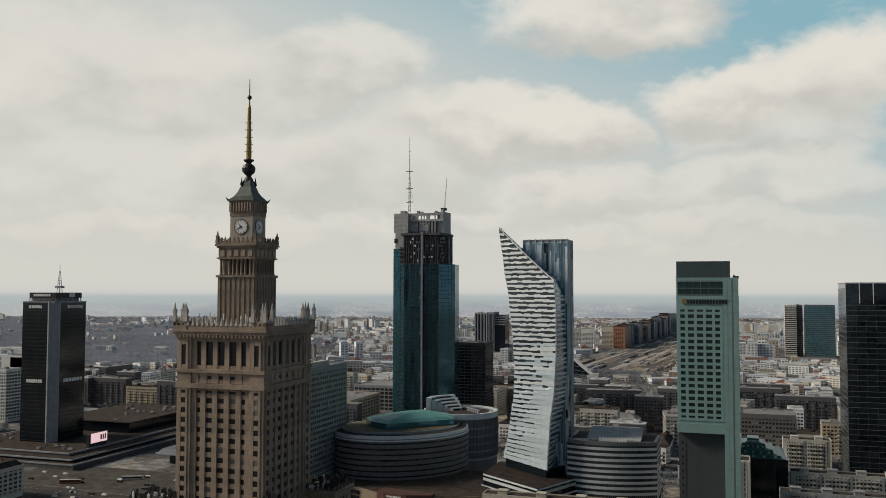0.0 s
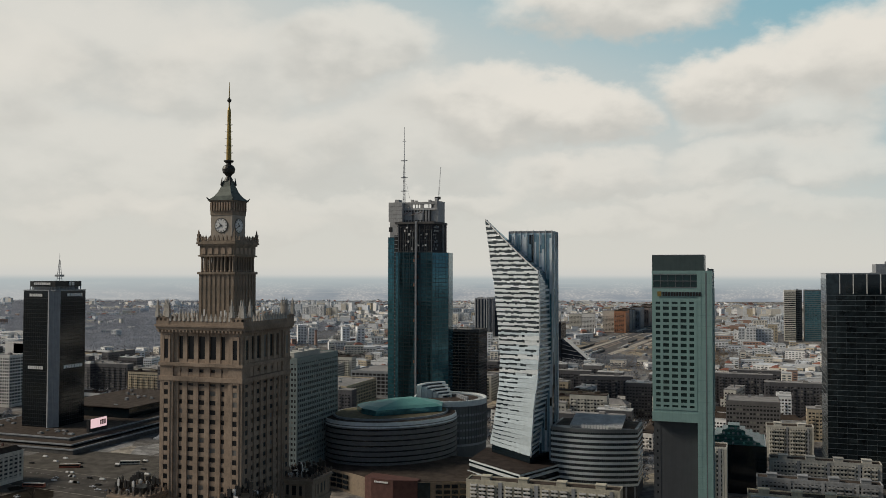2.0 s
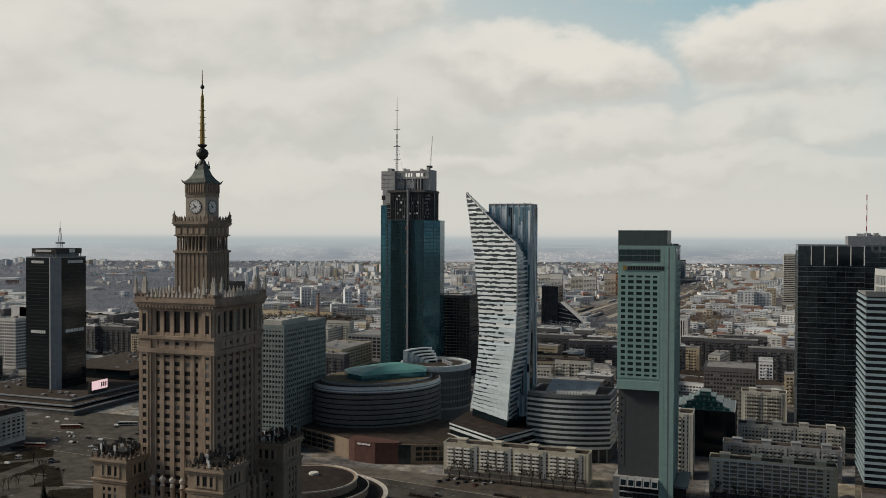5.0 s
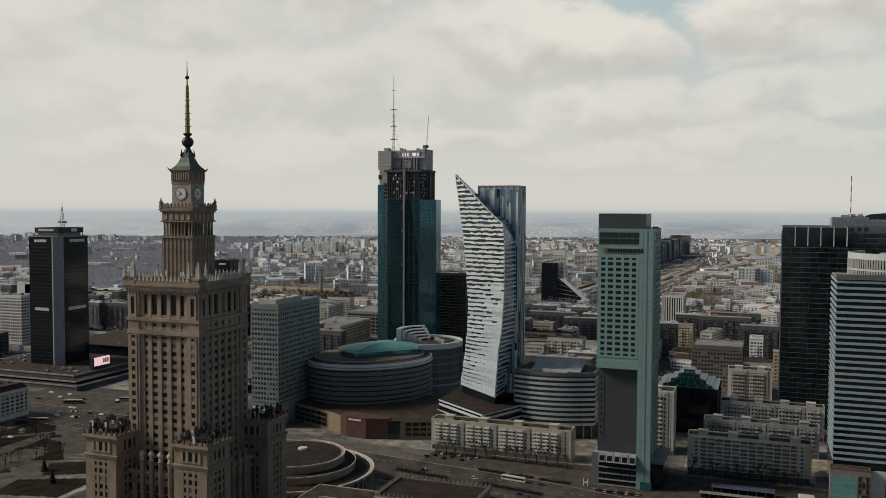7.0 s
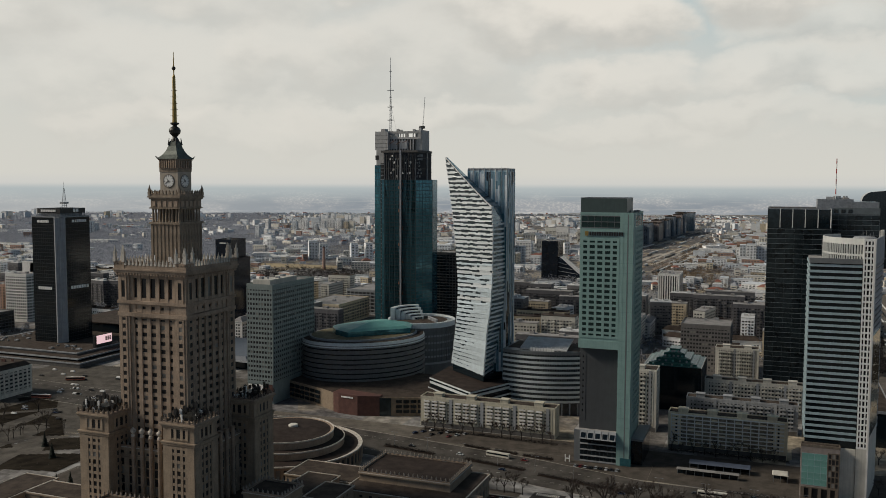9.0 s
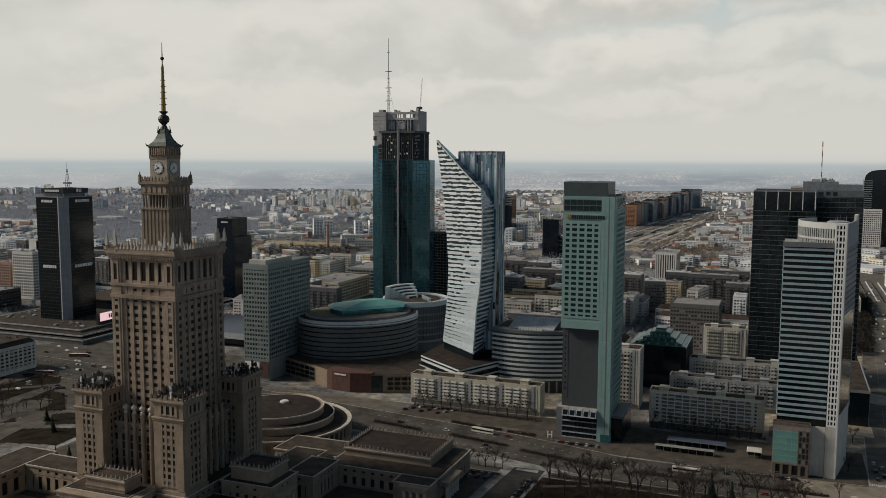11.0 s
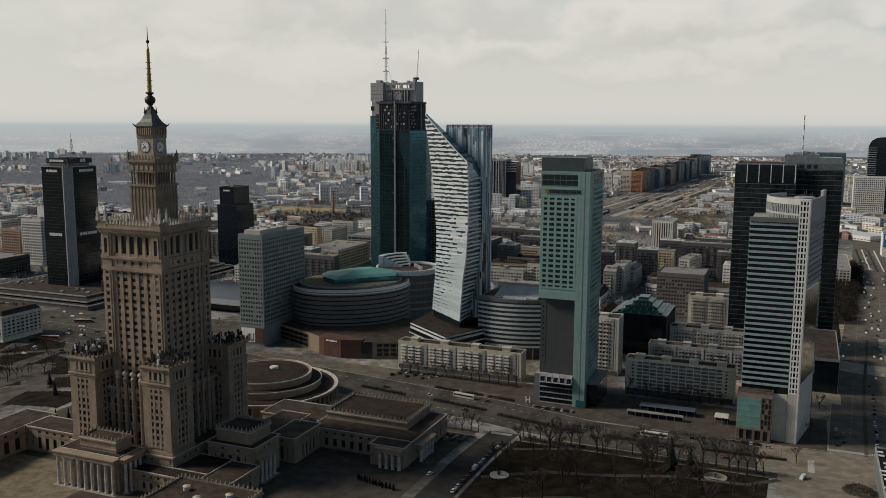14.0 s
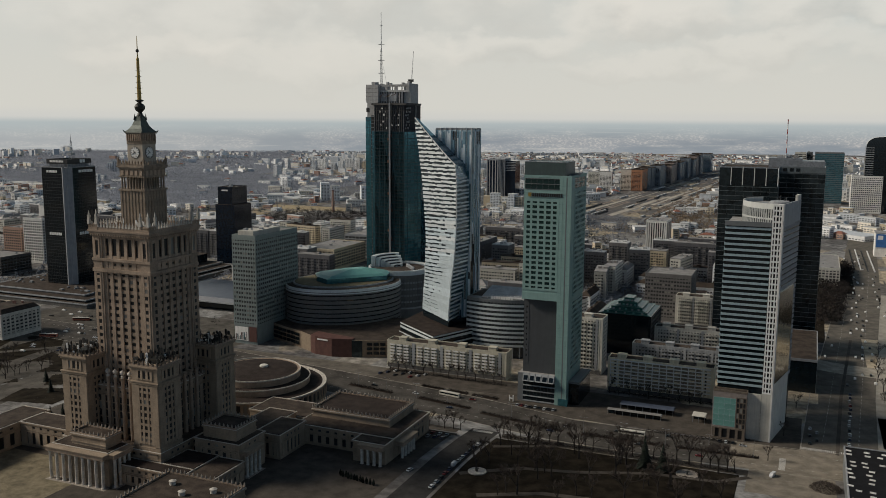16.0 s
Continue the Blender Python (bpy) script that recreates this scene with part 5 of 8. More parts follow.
def unfinished_tower():
    """The tallest tower, its top still a bare frame."""
    p = thing("unfinished_glass_tower", (-318, 894, 0), "blue-green glass skyscraper with a bare concrete top under construction", "tower")
    x0, x1, y0, y1 = -348.5, -287.5, 871.0, 917.0
    xc, yc = -296.5, 899.0                                  # the front ends here, and a slanting facet leads back
    glass = Geo().prism([(x0 + 10, y0), (xc, y0), (x1, yc), (x1 - 1, y1), (x0 + 10, y1)], 0, 178.5)
    part("glass_body", glass, PANE_BLUE, p)
    part("side_body", Geo().box(x0, x0 + 7.4, y0 + 3, y1 - 6, 0, 195), PANE_TEAL, p)
    part("recess", Geo().box(x0 + 7.4, x0 + 13, y0 + 2.5, y1 - 2, 0, 197), BLACK, p)
    mullion = surface("dark_mullion", (0.035, 0.065, 0.075), .35, .2, 3, .4, .05, .3)
    facade(p, x0 + 13, y0, 0, xc - x0 - 13, 0, 178.5, 6, 44, .75, .75, .15, mullion, PANE_BLUE, panes=True, piers=True, joined=False)
    facade(p, x0 + 13, y0, 0, xc - x0 - 13, 0, 178.5, 18, 1, .16, .3, .12, mullion, PANE_BLUE, joined=True)
    facade(p, xc, y0, math.degrees(math.atan2(yc - y0, x1 - xc)), math.hypot(x1 - xc, yc - y0), 0, 178.5, 5, 44, .4, .7, .15, mullion, PANE_TEAL, joined=True)
    facade(p, x0, y0 + 3, 0, 7.4, 0, 195, 3, 48, .25, .7, .12, mullion, PANE_TEAL, joined=True)
    rng = random.Random(6)
    for i in range(46):
        part("recess_ledge", Geo().box(x0 + 8, x0 + 12.4, y0 + 1.6, y0 + 3, i * 4.3 + 2, i * 4.3 + 2.6), STEEL, p)
    # storeys above the glass, hung with dark netting
    net = surface("dark_site_netting", (0.035, 0.036, 0.04), .9, .35, 4, .4, .1, streaks=.4)
    ex = x1 - 2.0
    part("netted_body", Geo().prism([(x0 + 12, y0 + 1.5), (xc - 1, y0 + 1.5), (ex - 4, yc - 2), (ex - 5, y1 - 4), (x0 + 12, y1 - 4)], 178.5, 209), net, p)
    for i in range(8):
        z = 179 + i * 3.9
        part("floor_slab", Geo().prism([(x0 + 11.6, y0 + 1.0), (xc - .6, y0 + 1.0), (ex - 3.4, yc - 2), (ex - 4.4, y1 - 3.6), (x0 + 11.6, y1 - 3.6)], z, z + .45), net if i % 3 else CONCRETE_DARK, p)
    for q in range(15):
        x = x0 + 13 + q * (xc - x0 - 14) / 14
        part("scaffold_post", Geo().box(x - .22, x + .22, y0 + .7, y0 + 1.4, 178.5, rng.uniform(198, 210)), rng.choice((GREY_PANEL, CONCRETE_DARK, GREY_PANEL)), p)
    for i in range(60):
        u, z = rng.uniform(0, 1) ** .7, 181 + 3.9 * rng.randrange(7)
        x, y = (x0 + 14 + u * (xc - x0 - 18), y0 + 1.0) if i % 3 else (xc - 1 + u * 3, y0 + 3 + u * 9)
        part("open_bay", Geo().box(x, x + rng.uniform(.7, 1.6), y - .2, y + .3, z, z + rng.uniform(1.4, 2.8)), (CONCRETE, PLASTER_WHITE, CONCRETE_DARK)[i % 3], p)
    part("pale_edge_column", Geo().box(ex - 4.6, ex - 3.4, yc - 3, yc - 1.6, 178.5, 211), CONCRETE, p)
    part("ledge", Geo().prism([(x0 + 9, y0 + .4), (xc + 2, y0 + .4), (ex - 2.4, yc - 2), (ex - 4, y1 - 4), (x0 + 9, y1 - 4)], 209, 211.4), CONCRETE_DARK, p)
    # left core, stepped out at its foot
    part("core_left", Geo().box(x0 + 1.6, x0 + 12, y0 + 4, y1 - 10, 195, 212), CONCRETE, p)
    part("core_left_head", Geo().box(x0, x0 + 16, y0 + 4, y1 - 10, 212, 233).box(x0 + 7, x0 + 12, y0 + 5, y0 + 14, 233, 236), CONCRETE, p)
    part("core_hatch", Geo().box(x0 + .4, x0 + 4.6, y0 + 3.8, y0 + 4.1, 201, 206), BLACK, p)
    for k in range(4):
        part("core_joint", Geo().box(x0 + .2, x0 + 15.6, y0 + 3.9, y0 + 4.05, 215 + k * 4.4, 215.25 + k * 4.4), CONCRETE_DARK, p)
    # open head frame between the cores: the sky shows through its upper bays
    hx0, hx1 = x0 + 16, x1 - 6.5
    part("head_wall", Geo().box(hx0, hx1 - 8, y0 + 10, y0 + 12, 211.4, 224.6), CONCRETE_DARK, p)
    part("head_beam", Geo().box(hx0, hx1, y0 + 9, y0 + 11, 230.6, 233.2), CONCRETE, p)
    part("head_beam", Geo().box(hx0, hx1, y0 + 9, y0 + 11, 224.4, 226.6), CONCRETE, p)
    for q in range(13):
        x = hx0 + .4 + q * (hx1 - hx0 - 1.4) / 12
        if q not in (3, 8):
            part("head_post", Geo().box(x, x + (3.2 if q in (2, 6, 11) else .8), y0 + 9.2, y0 + 10.6, 226.6, 230.6), CONCRETE, p)
    for q in range(9):
        x = hx0 + 1 + q * (hx1 - hx0 - 8) / 9
        part("wall_rib", Geo().box(x, x + 1.4, y0 + 9.4, y0 + 10.1, 211.4, 224.4), CONCRETE if q % 2 else PLASTER_GREY, p)
    for q in range(2):
        part("glass_screen", Geo().box(hx0 + .6 + q * 12, hx0 + 9.6 + q * 12, y0 + 9.0, y0 + 9.3, 213.6, 222.6), PLASTER_GREY, p)
    part("core_right", Geo().box(hx1 - 8, hx1, y0 + 12, y1 - 12, 211.4, 234.4), CONCRETE, p)
    for x, h in ((x0 + 24, 236), (x0 + 28, 235), (x0 + 44, 235.4), (hx1 - 3, 237)):
        part("head_stub", Geo().box(x, x + 2.6, y0 + 10, y0 + 13, 233, h), CONCRETE, p)
    orange = surface("hoist_orange", (0.22, 0.12, 0.08), .7, .2, 1, .2, .1)
    hoist = part("hoist_mast", Geo().box(x0 + 33, x0 + 35, y0 - 2.2, y0 - .4, 0, 212), STEEL, p)
    warm = glazing("warm_lit_glass", (0.12, 0.075, 0.062), .2, .3, .3)
    for z in (22, 48, 84, 122, 150, 172):
        part("unglazed_bay", Geo().box(x0 + 31.4, x0 + 36.6, y0 - .22, y0 - .16, z, z + 3).box(x0 + 32.4, x0 + 35.6, y0 - .22, y0 - .16, z + 3.6, z + 5.4), warm, p)
    for z in (60, 104, 142, 168):
        part("hoist_cabin", Geo().box(x0 + 31.4, x0 + 33, y0 - 2.4, y0 - .4, z, z + 3), orange, hoist)
    for i in range(7):
        part("site_beam", Geo().rod((x0 + 14 + i * 4, y0 + 4, 218 + rng.uniform(0, 4)), (x0 + 19 + i * 4, y0 + 6, 219 + rng.uniform(0, 5)), .3), orange if i % 2 else CONCRETE, p)
    for sx, sy, base_z, top, name in ((-339, 897, 219, 319, "mast"),):
        g = Geo()
        for a, b in ((-1, -1), (1, -1), (1, 1), (-1, 1)):
            g.rod((sx + a * 1.2, sy + b * 1.2, base_z), (sx + a * .5, sy + b * .5, 276), .22, .18, 4)
        m = part("crane_mast", g, STEEL, p, "slender lattice mast")
        for z in range(228, 276, 5):
            part("lattice_tie", Geo().box(sx - 1.1, sx + 1.1, sy - 1.1, sy + 1.1, z, z + .35), STEEL, m)
        for z in (234, 247, 262, 281):
            part("lattice_platform", Geo().box(sx - 3.6, sx + 3.6, sy - 1.4, sy + 1.4, z, z + .6), STEEL, m)
        part("mast_pole", Geo().rod((sx, sy, 276), (sx, sy, 319), .5, .25, 6).rod((sx - 2, sy, 303), (sx + 2, sy, 303), .25), STEEL, m)
        part("guy_rope", Geo().rod((sx + 1, sy, 262), (sx + 12, sy - 6, 226), .12, .12, 4), STEEL, m)
    cx, cy = -298, 893
    crane = thing("luffing_crane", (cx, cy, 233), "small luffing crane with a thin raised jib on the core", "crane")
    part("cab", Geo().box(cx - 3, cx + 3, cy - 1.5, cy + 1.5, 236.6, 239.4), IRON, crane)
    part("turntable", Geo().lathe(cx, cy, [(1.2, 233), (1.2, 236.6)], 8), IRON, crane)
    g = Geo()
    for k in (-.5, .5):
        g.rod((cx + 1 + k, cy, 239), (cx + 3.4 + k * .3, cy, 272), .16, .12, 4)
    for i in range(12):
        z = 241 + i * 2.6
        q = (z - 239) / 33
        g.rod((cx + .5 + 2.6 * q, cy, z), (cx + 1.5 + 2.2 * q, cy, z + 1.4), .1, .1, 4)
    part("jib", g, STEEL, crane)


def black_tower(name, x0, x1, y0, y1, z1, label, glass, cols, rows, wall=GREY_PANEL, pier=.3, band=.6, roof_h=0, lean=0):
    p = thing(name, ((x0 + x1) / 2, (y0 + y1) / 2, 0), label, "tower")
    part("body", Geo().box(x0, x1, y0, y1, 0, z1), glass, p)
    facade(p, x0, y0, 0, x1 - x0, 0, z1, cols, rows, pier, band, .2, wall, glass, joined=True)
    facade(p, x1, y0, 90, y1 - y0, 0, z1, cols, rows, pier, band, .2, wall, glass, joined=True)
    flat_top(p, x0, x1, y0, y1, z1, ROOF_FELT, wall)
    roof_plant(p, x0, x1, y0, y1, z1, 5, int(abs(x0)), 3)
    return p


def sign_tower():
    x1, y0, w, d, z1 = -596.0, 653.0, 36.6, 41.0, 138.5
    x0, y1, cut = x1 - w, y0 + d, 6.0
    p = thing("twin_sign_tower", ((x0 + x1) / 2, (y0 + y1) / 2, 0), "black glass tower with a pale corner shaft and roof mast", "tower")
    part("body", Geo().prism([(x0, y0), (x1 - cut, y0), (x1, y0 + cut), (x1, y1), (x0, y1)], 0, z1), PANE_BLACK, p)
    part("corner_shaft", Geo().prism([(x1 - cut - 1, y0 - .7), (x1 - cut + .6, y0 - 1.1), (x1 + 1.1, y0 + cut - .6), (x1 + .7, y0 + cut + 1), (x1 - 2, y0 + 2)], 0, z1 + 1.2), PLASTER_GREY, p)
    facade(p, x0, y0, 0, w - cut - .8, 8, z1 - 7, 12, 34, .12, .3, .12, BLACK, PANE_BLACK, joined=True)
    facade(p, x1, y0 + cut + .8, 90, d - cut - .8, 8, z1 - 7, 14, 34, .12, .3, .12, BLACK, PANE_BLACK, joined=True)
    part("roof", Geo().box(x0 + .5, x1 - .5, y0 + .5, y1 - .5, z1, z1 + .4), ROOF_FELT, p)
    part("roof_rim", ring(x0 - .2, x1 + .2, y0 - .2, y1 + .2, .5, z1, z1 + 1), STEEL, p)
    bx0, bx1, by0, by1 = x0 + 4, x1 - 2.5, y0 + 3.5, y1 - 3
    part("roof_store", Geo().box(bx0 + 2, bx1 - 2, by0 + 2, by1 - 2, z1, z1 + 7.6), PLASTER_GREY, p)
    part("roof_screen", ring(bx0, bx1, by0, by1, .5, z1 + 4, z1 + 9.2), BLACK, p)
    for i in range(11):
        part("screen_post", Geo().box(bx0 + i * 2.5, bx0 + i * 2.5 + .7, by0 - .1, by0 + .5, z1 + .4, z1 + 4), PLASTER_GREY, p)
        part("screen_post", Geo().box(bx1 - .4, bx1 + .1, by0 + i * 3.3, by0 + i * 3.3 + .8, z1 + .4, z1 + 4), PLASTER_GREY, p)
    bars("sign_lettering", (bx0 + bx1) / 2, by0 - .3, z1 + 6.8, 0, [2.2] * 9, 2.2, WHITE, p)
    bars("sign_lettering", bx1 + .3, by0 + 21, z1 + 6.8, 90, [4, 4], 3.6, WHITE, p)
    bars("sign_lettering", x0 + 15, y0 - .3, z1 - 4, 0, [3.4, 1.9, 1.8, 1.8, 1, 1.9, 1.9, 1.9], 2.6, WHITE, p)
    bars("sign_lettering", x1 + .3, y0 + 26, z1 - 4, 90, [4.4, 2.6, 2.5, 2.5, 1.4, 2.6, 2.4, 2.4], 2.8, WHITE, p)
    bars("sign_lettering", x0 + 15.6, y0 - .3, 66, 0, [2.6] * 7, 3.0, WHITE, p)
    bars("sign_lettering", x1 + .3, y0 + 25, 66, 90, [3.6] * 7, 3.2, WHITE, p)
    g = Geo()
    mx, my = (bx0 + bx1) / 2 + 4, (by0 + by1) / 2
    for a, b in ((-1, -1), (1, -1), (1, 1), (-1, 1)):
        g.rod((mx + a * 1.8, my + b * 1.8, z1 + 7), (mx + a * .3, my + b * .3, 168), .3, .2, 4)
    m = part("lattice_mast", g, STEEL, p)
    for z in range(150, 168, 3):
        q = 1.8 - 1.5 * (z - 145) / 23
        part("mast_tie", Geo().box(mx - q, mx + q, my - q, my + q, z, z + .3), STEEL, m)
    part("mast_dish_ring", Geo().box(mx - 3, mx + 3, my - 3, my + 3, 152, 154), STEEL, m)
    part("mast_pole", Geo().rod((mx, my, 166), (mx, my, 175), .3, .1), STEEL, m)
    pod = thing("station_podium", (-590, 660, 0), "long low grey podium with stacked roof decks", "building")
    for k, (a, b, c, d2, q0, q1) in enumerate(((-700, -525, 600, 860, 0, 4.6), (-694, -532, 606, 855, 4.6, 7.4), (-680, -545, 618, 850, 7.4, 10))):
        part("deck", Geo().box(a, b, c, d2, q0, q1), CONCRETE_DARK if k != 1 else PANE_BLACK, pod)
        part("deck_edge", ring(a - .5, b + .5, c - .5, d2 + .5, 1, q1 - .9, q1 + .3), PLASTER_GREY, pod)
        part("deck_roof", Geo().box(a + .5, b - .5, c + .5, d2 - .5, q1, q1 + .2), ROOF_FELT, pod)
    part("upper_hall", Geo().box(-660, -565, 722, 846, 10, 20), PANE_BLACK, pod)
    part("upper_roof", Geo().box(-661, -564, 721, 847, 20, 20.8), ROOF_FELT, pod)
    roof_plant(pod, -655, -570, 730, 840, 20.8, 14, 33, 3)
    roof_plant(pod, -678, -640, 622, 700, 10.2, 10, 34, 2)
    roof_plant(pod, -592, -548, 622, 650, 10.2, 10, 35, 1.6)
    lit = bpy.data.materials.new("lit_screen")
    lit.use_nodes = True
    lit.node_tree.nodes["Principled BSDF"].inputs["Base Color"].default_value = (.5, .35, .36, 1)
    lit.node_tree.nodes["Principled BSDF"].inputs["Emission Color"].default_value = (1.0, .68, .70, 1)
    lit.node_tree.nodes["Principled BSDF"].inputs["Emission Strength"].default_value = .75
    board = thing("lit_billboard", (-546, 656, 10), "glowing pale pink advertising screen on the podium roof", "billboard")
    part("screen", Geo().box(-546.3, -546, 646, 667, 13.6, 22), lit, board)
    part("frame", Geo().box(-547, -546.3, 646 - .4, 667 + .4, 13.2, 22.4).box(-550, -547, 645, 668, 10, 21.6), BLACK, board)
    for k in range(3):
        part("screen_shape", Geo().box(-546, -545.9, 667 - 9 + k * 2.8, 667 - 7.2 + k * 2.8, 15.6, 20), BRICK_RED, board)


def grid_office():
    x0, x1, y0, y1, z1 = -308, -284.5, 551.5, 617, 93.5
    p = thing("grid_office_block", ((x0 + x1) / 2, (y0 + y1) / 2, 0), "grey office slab with a square window grid", "office block")
    wall = surface("grey_stone_grid", (0.22, 0.26, 0.25), .75, .15, 5, .4, .1, streaks=.35)
    part("body", Geo().box(x0, x1, y0, y1, 0, z1), wall, p)
    facade(p, x0, y0, 0, x1 - x0, 16, z1 - 1, 9, 20, .8, 1.9, .4, wall, PANE)
    facade(p, x1, y0, 90, y1 - y0, 16, z1 - 1, 22, 20, .8, 1.9, .4, wall, PANE, panes=False)
    flat_top(p, x0, x1, y0, y1, z1, ROOF_GREY, wall, 1.4)
    part("roof_box", Geo().box(x0 + 4, x1 - 4, y0 + 3, y0 + 44, z1, z1 + 4.6), PLASTER, p)
    roof_plant(p, x0 + 3, x1 - 3, y0 + 6, y1 - 4, z1 + 4.4, 7, 12, 2)
    sign = part("poster_wall", Geo().box(x0 + 1, x1 - 9, y0 - .7, y0 - .36, 3, 15), PLASTER_WHITE, p, "pale banner on the lower wall")
    rng = random.Random(3)
    for i in range(9):
        a = x0 + 1.8 + i * 1.35
        part("poster_shape", Geo().box(a, a + rng.uniform(.6, 1.1), y0 - .76, y0 - .7, 3.6, rng.uniform(6, 11)), rng.choice((BLACK, BRICK_RED, PANE_TEAL)), sign)
    part("red_poster", Geo().box(x1 - 8, x1 - .5, y0 - .7, y0 - .36, 2.5, 15.5), BRICK_RED, p, "dark red banner")


def mall():
    """The shopping centre: an oval drum on a stone base with a glass cap, and a round stepped tower behind."""
    p = thing("shopping_centre", (-240, 620, 0), "grey oval shopping centre drum on a brown base", "building")
    cx, cy, ang = -245, 633, radians(48)

    def oval(a, b, n=56, dx=0.0, dy=0.0):
        return [(cx + dx + a * math.cos(t) * math.cos(ang) - b * math.sin(t) * math.sin(ang), cy + dy + a * math.cos(t) * math.sin(ang) + b * math.sin(t) * math.cos(ang)) for t in [2 * math.pi * i / n for i in range(n)]]
    wall = surface("mall_cladding", (0.15, 0.15, 0.148), .7, .15, 4, .4, .08, streaks=.3)
    part("drum", Geo().prism(oval(53.2, 42.2), 8, 44), PANE_BLACK, p)
    for i in range(9):
        z = 9.2 + i * 3.9
        part("level_band", Geo().prism(oval(54, 43), z, z + 2.75), wall, p)
    part("drum_top", Geo().prism(oval(54.2, 43.2), 41.5, 45.5, oval(53.4, 42.4)), SILVER_BAND, p)
    part("drum_roof", Geo().prism(oval(52.6, 41.6), 45.5, 45.8), ROOF_FELT, p)
    part("roof_ring", Geo().prism(oval(47, 36), 45.8, 47.2), PLASTER_GREY, p)
    part("roof_bed", Geo().prism(oval(45.5, 34.5), 47.2, 47.4), surface("roof_moss", (0.13, 0.11, 0.06), .95, .3, 4, .4, .2), p)
    cap = [(cx + 6 + u * math.cos(ang) - w * math.sin(ang), cy + 5 + u * math.sin(ang) + w * math.cos(ang)) for u, w in ((-30, -18), (26, -20), (38, 0), (26, 20), (-30, 18), (-34, 0))]
    cap2 = [(cx + 6 + (a - cx - 6) * .86, cy + 5 + (b - cy - 5) * .86) for a, b in cap]
    cap3 = [(cx + 9 + (a - cx - 6) * .25, cy + 8 + (b - cy - 5) * .25) for a, b in cap]
    part("cap_wall", Geo().prism(cap, 46, 51.5, cap), PANE_TEAL, p)
    part("cap_roof", Geo().prism(cap, 51.5, 53.4, cap2).prism(cap2, 53.4, 57, cap3), ROOF_TEAL, p, "teal faceted metal roof")
    # curved tail behind, with white terraces stepping up inside its rim
    rx, ry, rr = -216, 692, 30
    part("round_wall", Geo().lathe(rx, ry, [(rr, 0), (rr, 50)], 64), wall, p)
    part("round_rim", Geo().lathe(rx, ry, [(rr + .5, 48), (rr + .5, 52.5), (rr - 1, 52.5), (rr - 1, 50)], 64), SILVER_BAND, p)
    part("round_roof", Geo().lathe(rx, ry, [(rr - .8, 50.2), (rr - 10, 50.6), (2, 50.8)], 64), ROOF_FELT, p)
    for k in range(5):
        a0, a1 = radians(118 - k * 4), radians(196 - k * 3)
        arc = [a0 + (a1 - a0) * i / 10 for i in range(11)]
        r0, r1 = rr - 1.5 - k * 4.4, rr - 5.6 - k * 4.4
        top = 61.5 - k * 2.1
        part("terrace_wall", Geo().prism([(rx + r0 * math.cos(q), ry + r0 * math.sin(q)) for q in arc] + [(rx + r1 * math.cos(q), ry + r1 * math.sin(q)) for q in reversed(arc)], 50, top), SILVER_BAND, p)
        part("terrace_slot", Geo().prism([(rx + (r1 - .1) * math.cos(q), ry + (r1 - .1) * math.sin(q)) for q in arc[1:-1]] + [(rx + (r1 + .2) * math.cos(q), ry + (r1 + .2) * math.sin(q)) for q in reversed(arc[1:-1])], top - 2.0, top - .9), PANE_BLACK, p)
    for k in range(22):
        q = radians(-60 + k * 7.2)
        ux, uy = math.cos(q), math.sin(q)
        part("rim_fin", Geo().rod((rx + ux * (rr - .6), ry + uy * (rr - .6), 50.6), (rx + ux * (rr - 6.5), ry + uy * (rr - 6.5), 51.6), .35, .3, 4), SILVER_BAND, p)
    vent = surface("grey_plume_hood", (.4, .41, .42), .6, .2, 2, .3, .1)
    for k in range(6):
        part("roof_hood", Geo().lathe(rx + 4 + k * 2.6, ry + 8 - k * 3, [(1.1, 50.6), (1.1, 53), (1.5, 53.3), (.3, 54)], 10), vent, p)
    fluting = Geo()
    for i in range(40):
        a = math.pi + math.pi * 1.15 * i / 39
        c, q = math.cos(a), math.sin(a)
        fluting.prism([(rx + c * rr - q * .35, ry + q * rr + c * .35), (rx + c * rr + q * .35, ry + q * rr - c * .35), (rx + c * (rr + .7) + q * .35, ry + q * (rr + .7) - c * .35), (rx + c * (rr + .7) - q * .35, ry + q * (rr + .7) + c * .35)], 18, 48)
    part("wall_fluting", fluting, wall, p, kind="stuff")
    for i in range(5):
        part("round_band", Geo().lathe(rx, ry, [(rr + .3, 16 + i * 6), (rr + .3, 17.6 + i * 6)], 48), PLASTER_GREY, p)
    # base
    base = thing("shopping_arcade_block", (-215, 570, 0), "low base clad in brown and dark red panels", "building")
    tan = surface("tan_base_panels", (0.24, 0.185, 0.13), .75, .2, 3, .4, .1)
    outline = [(-286, 577), (-246, 560), (-225, 548), (-208, 546), (-188, 552), (-160, 564), (-165, 640), (-288, 640)]
    part("base_wall", Geo().prism(outline, 0, 14), tan, base)
    part("base_roof", Geo().prism([(x * .985 - 3.2, y * .985 + 9) for x, y in outline], 13.6, 14.3), ROOF_FELT, base)
    part("red_corner", Geo().prism([(-231, 550.5), (-225, 547.4), (-208, 545.4), (-192, 550.2), (-192, 556), (-231, 563)], 0, 15.2), BRICK_RED, base)
    part("corner_glazing", Geo().prism([(-191.8, 549.8), (-184, 553.0), (-184, 556), (-191.8, 556)], .5, 13.8), PANE_DARK, base)
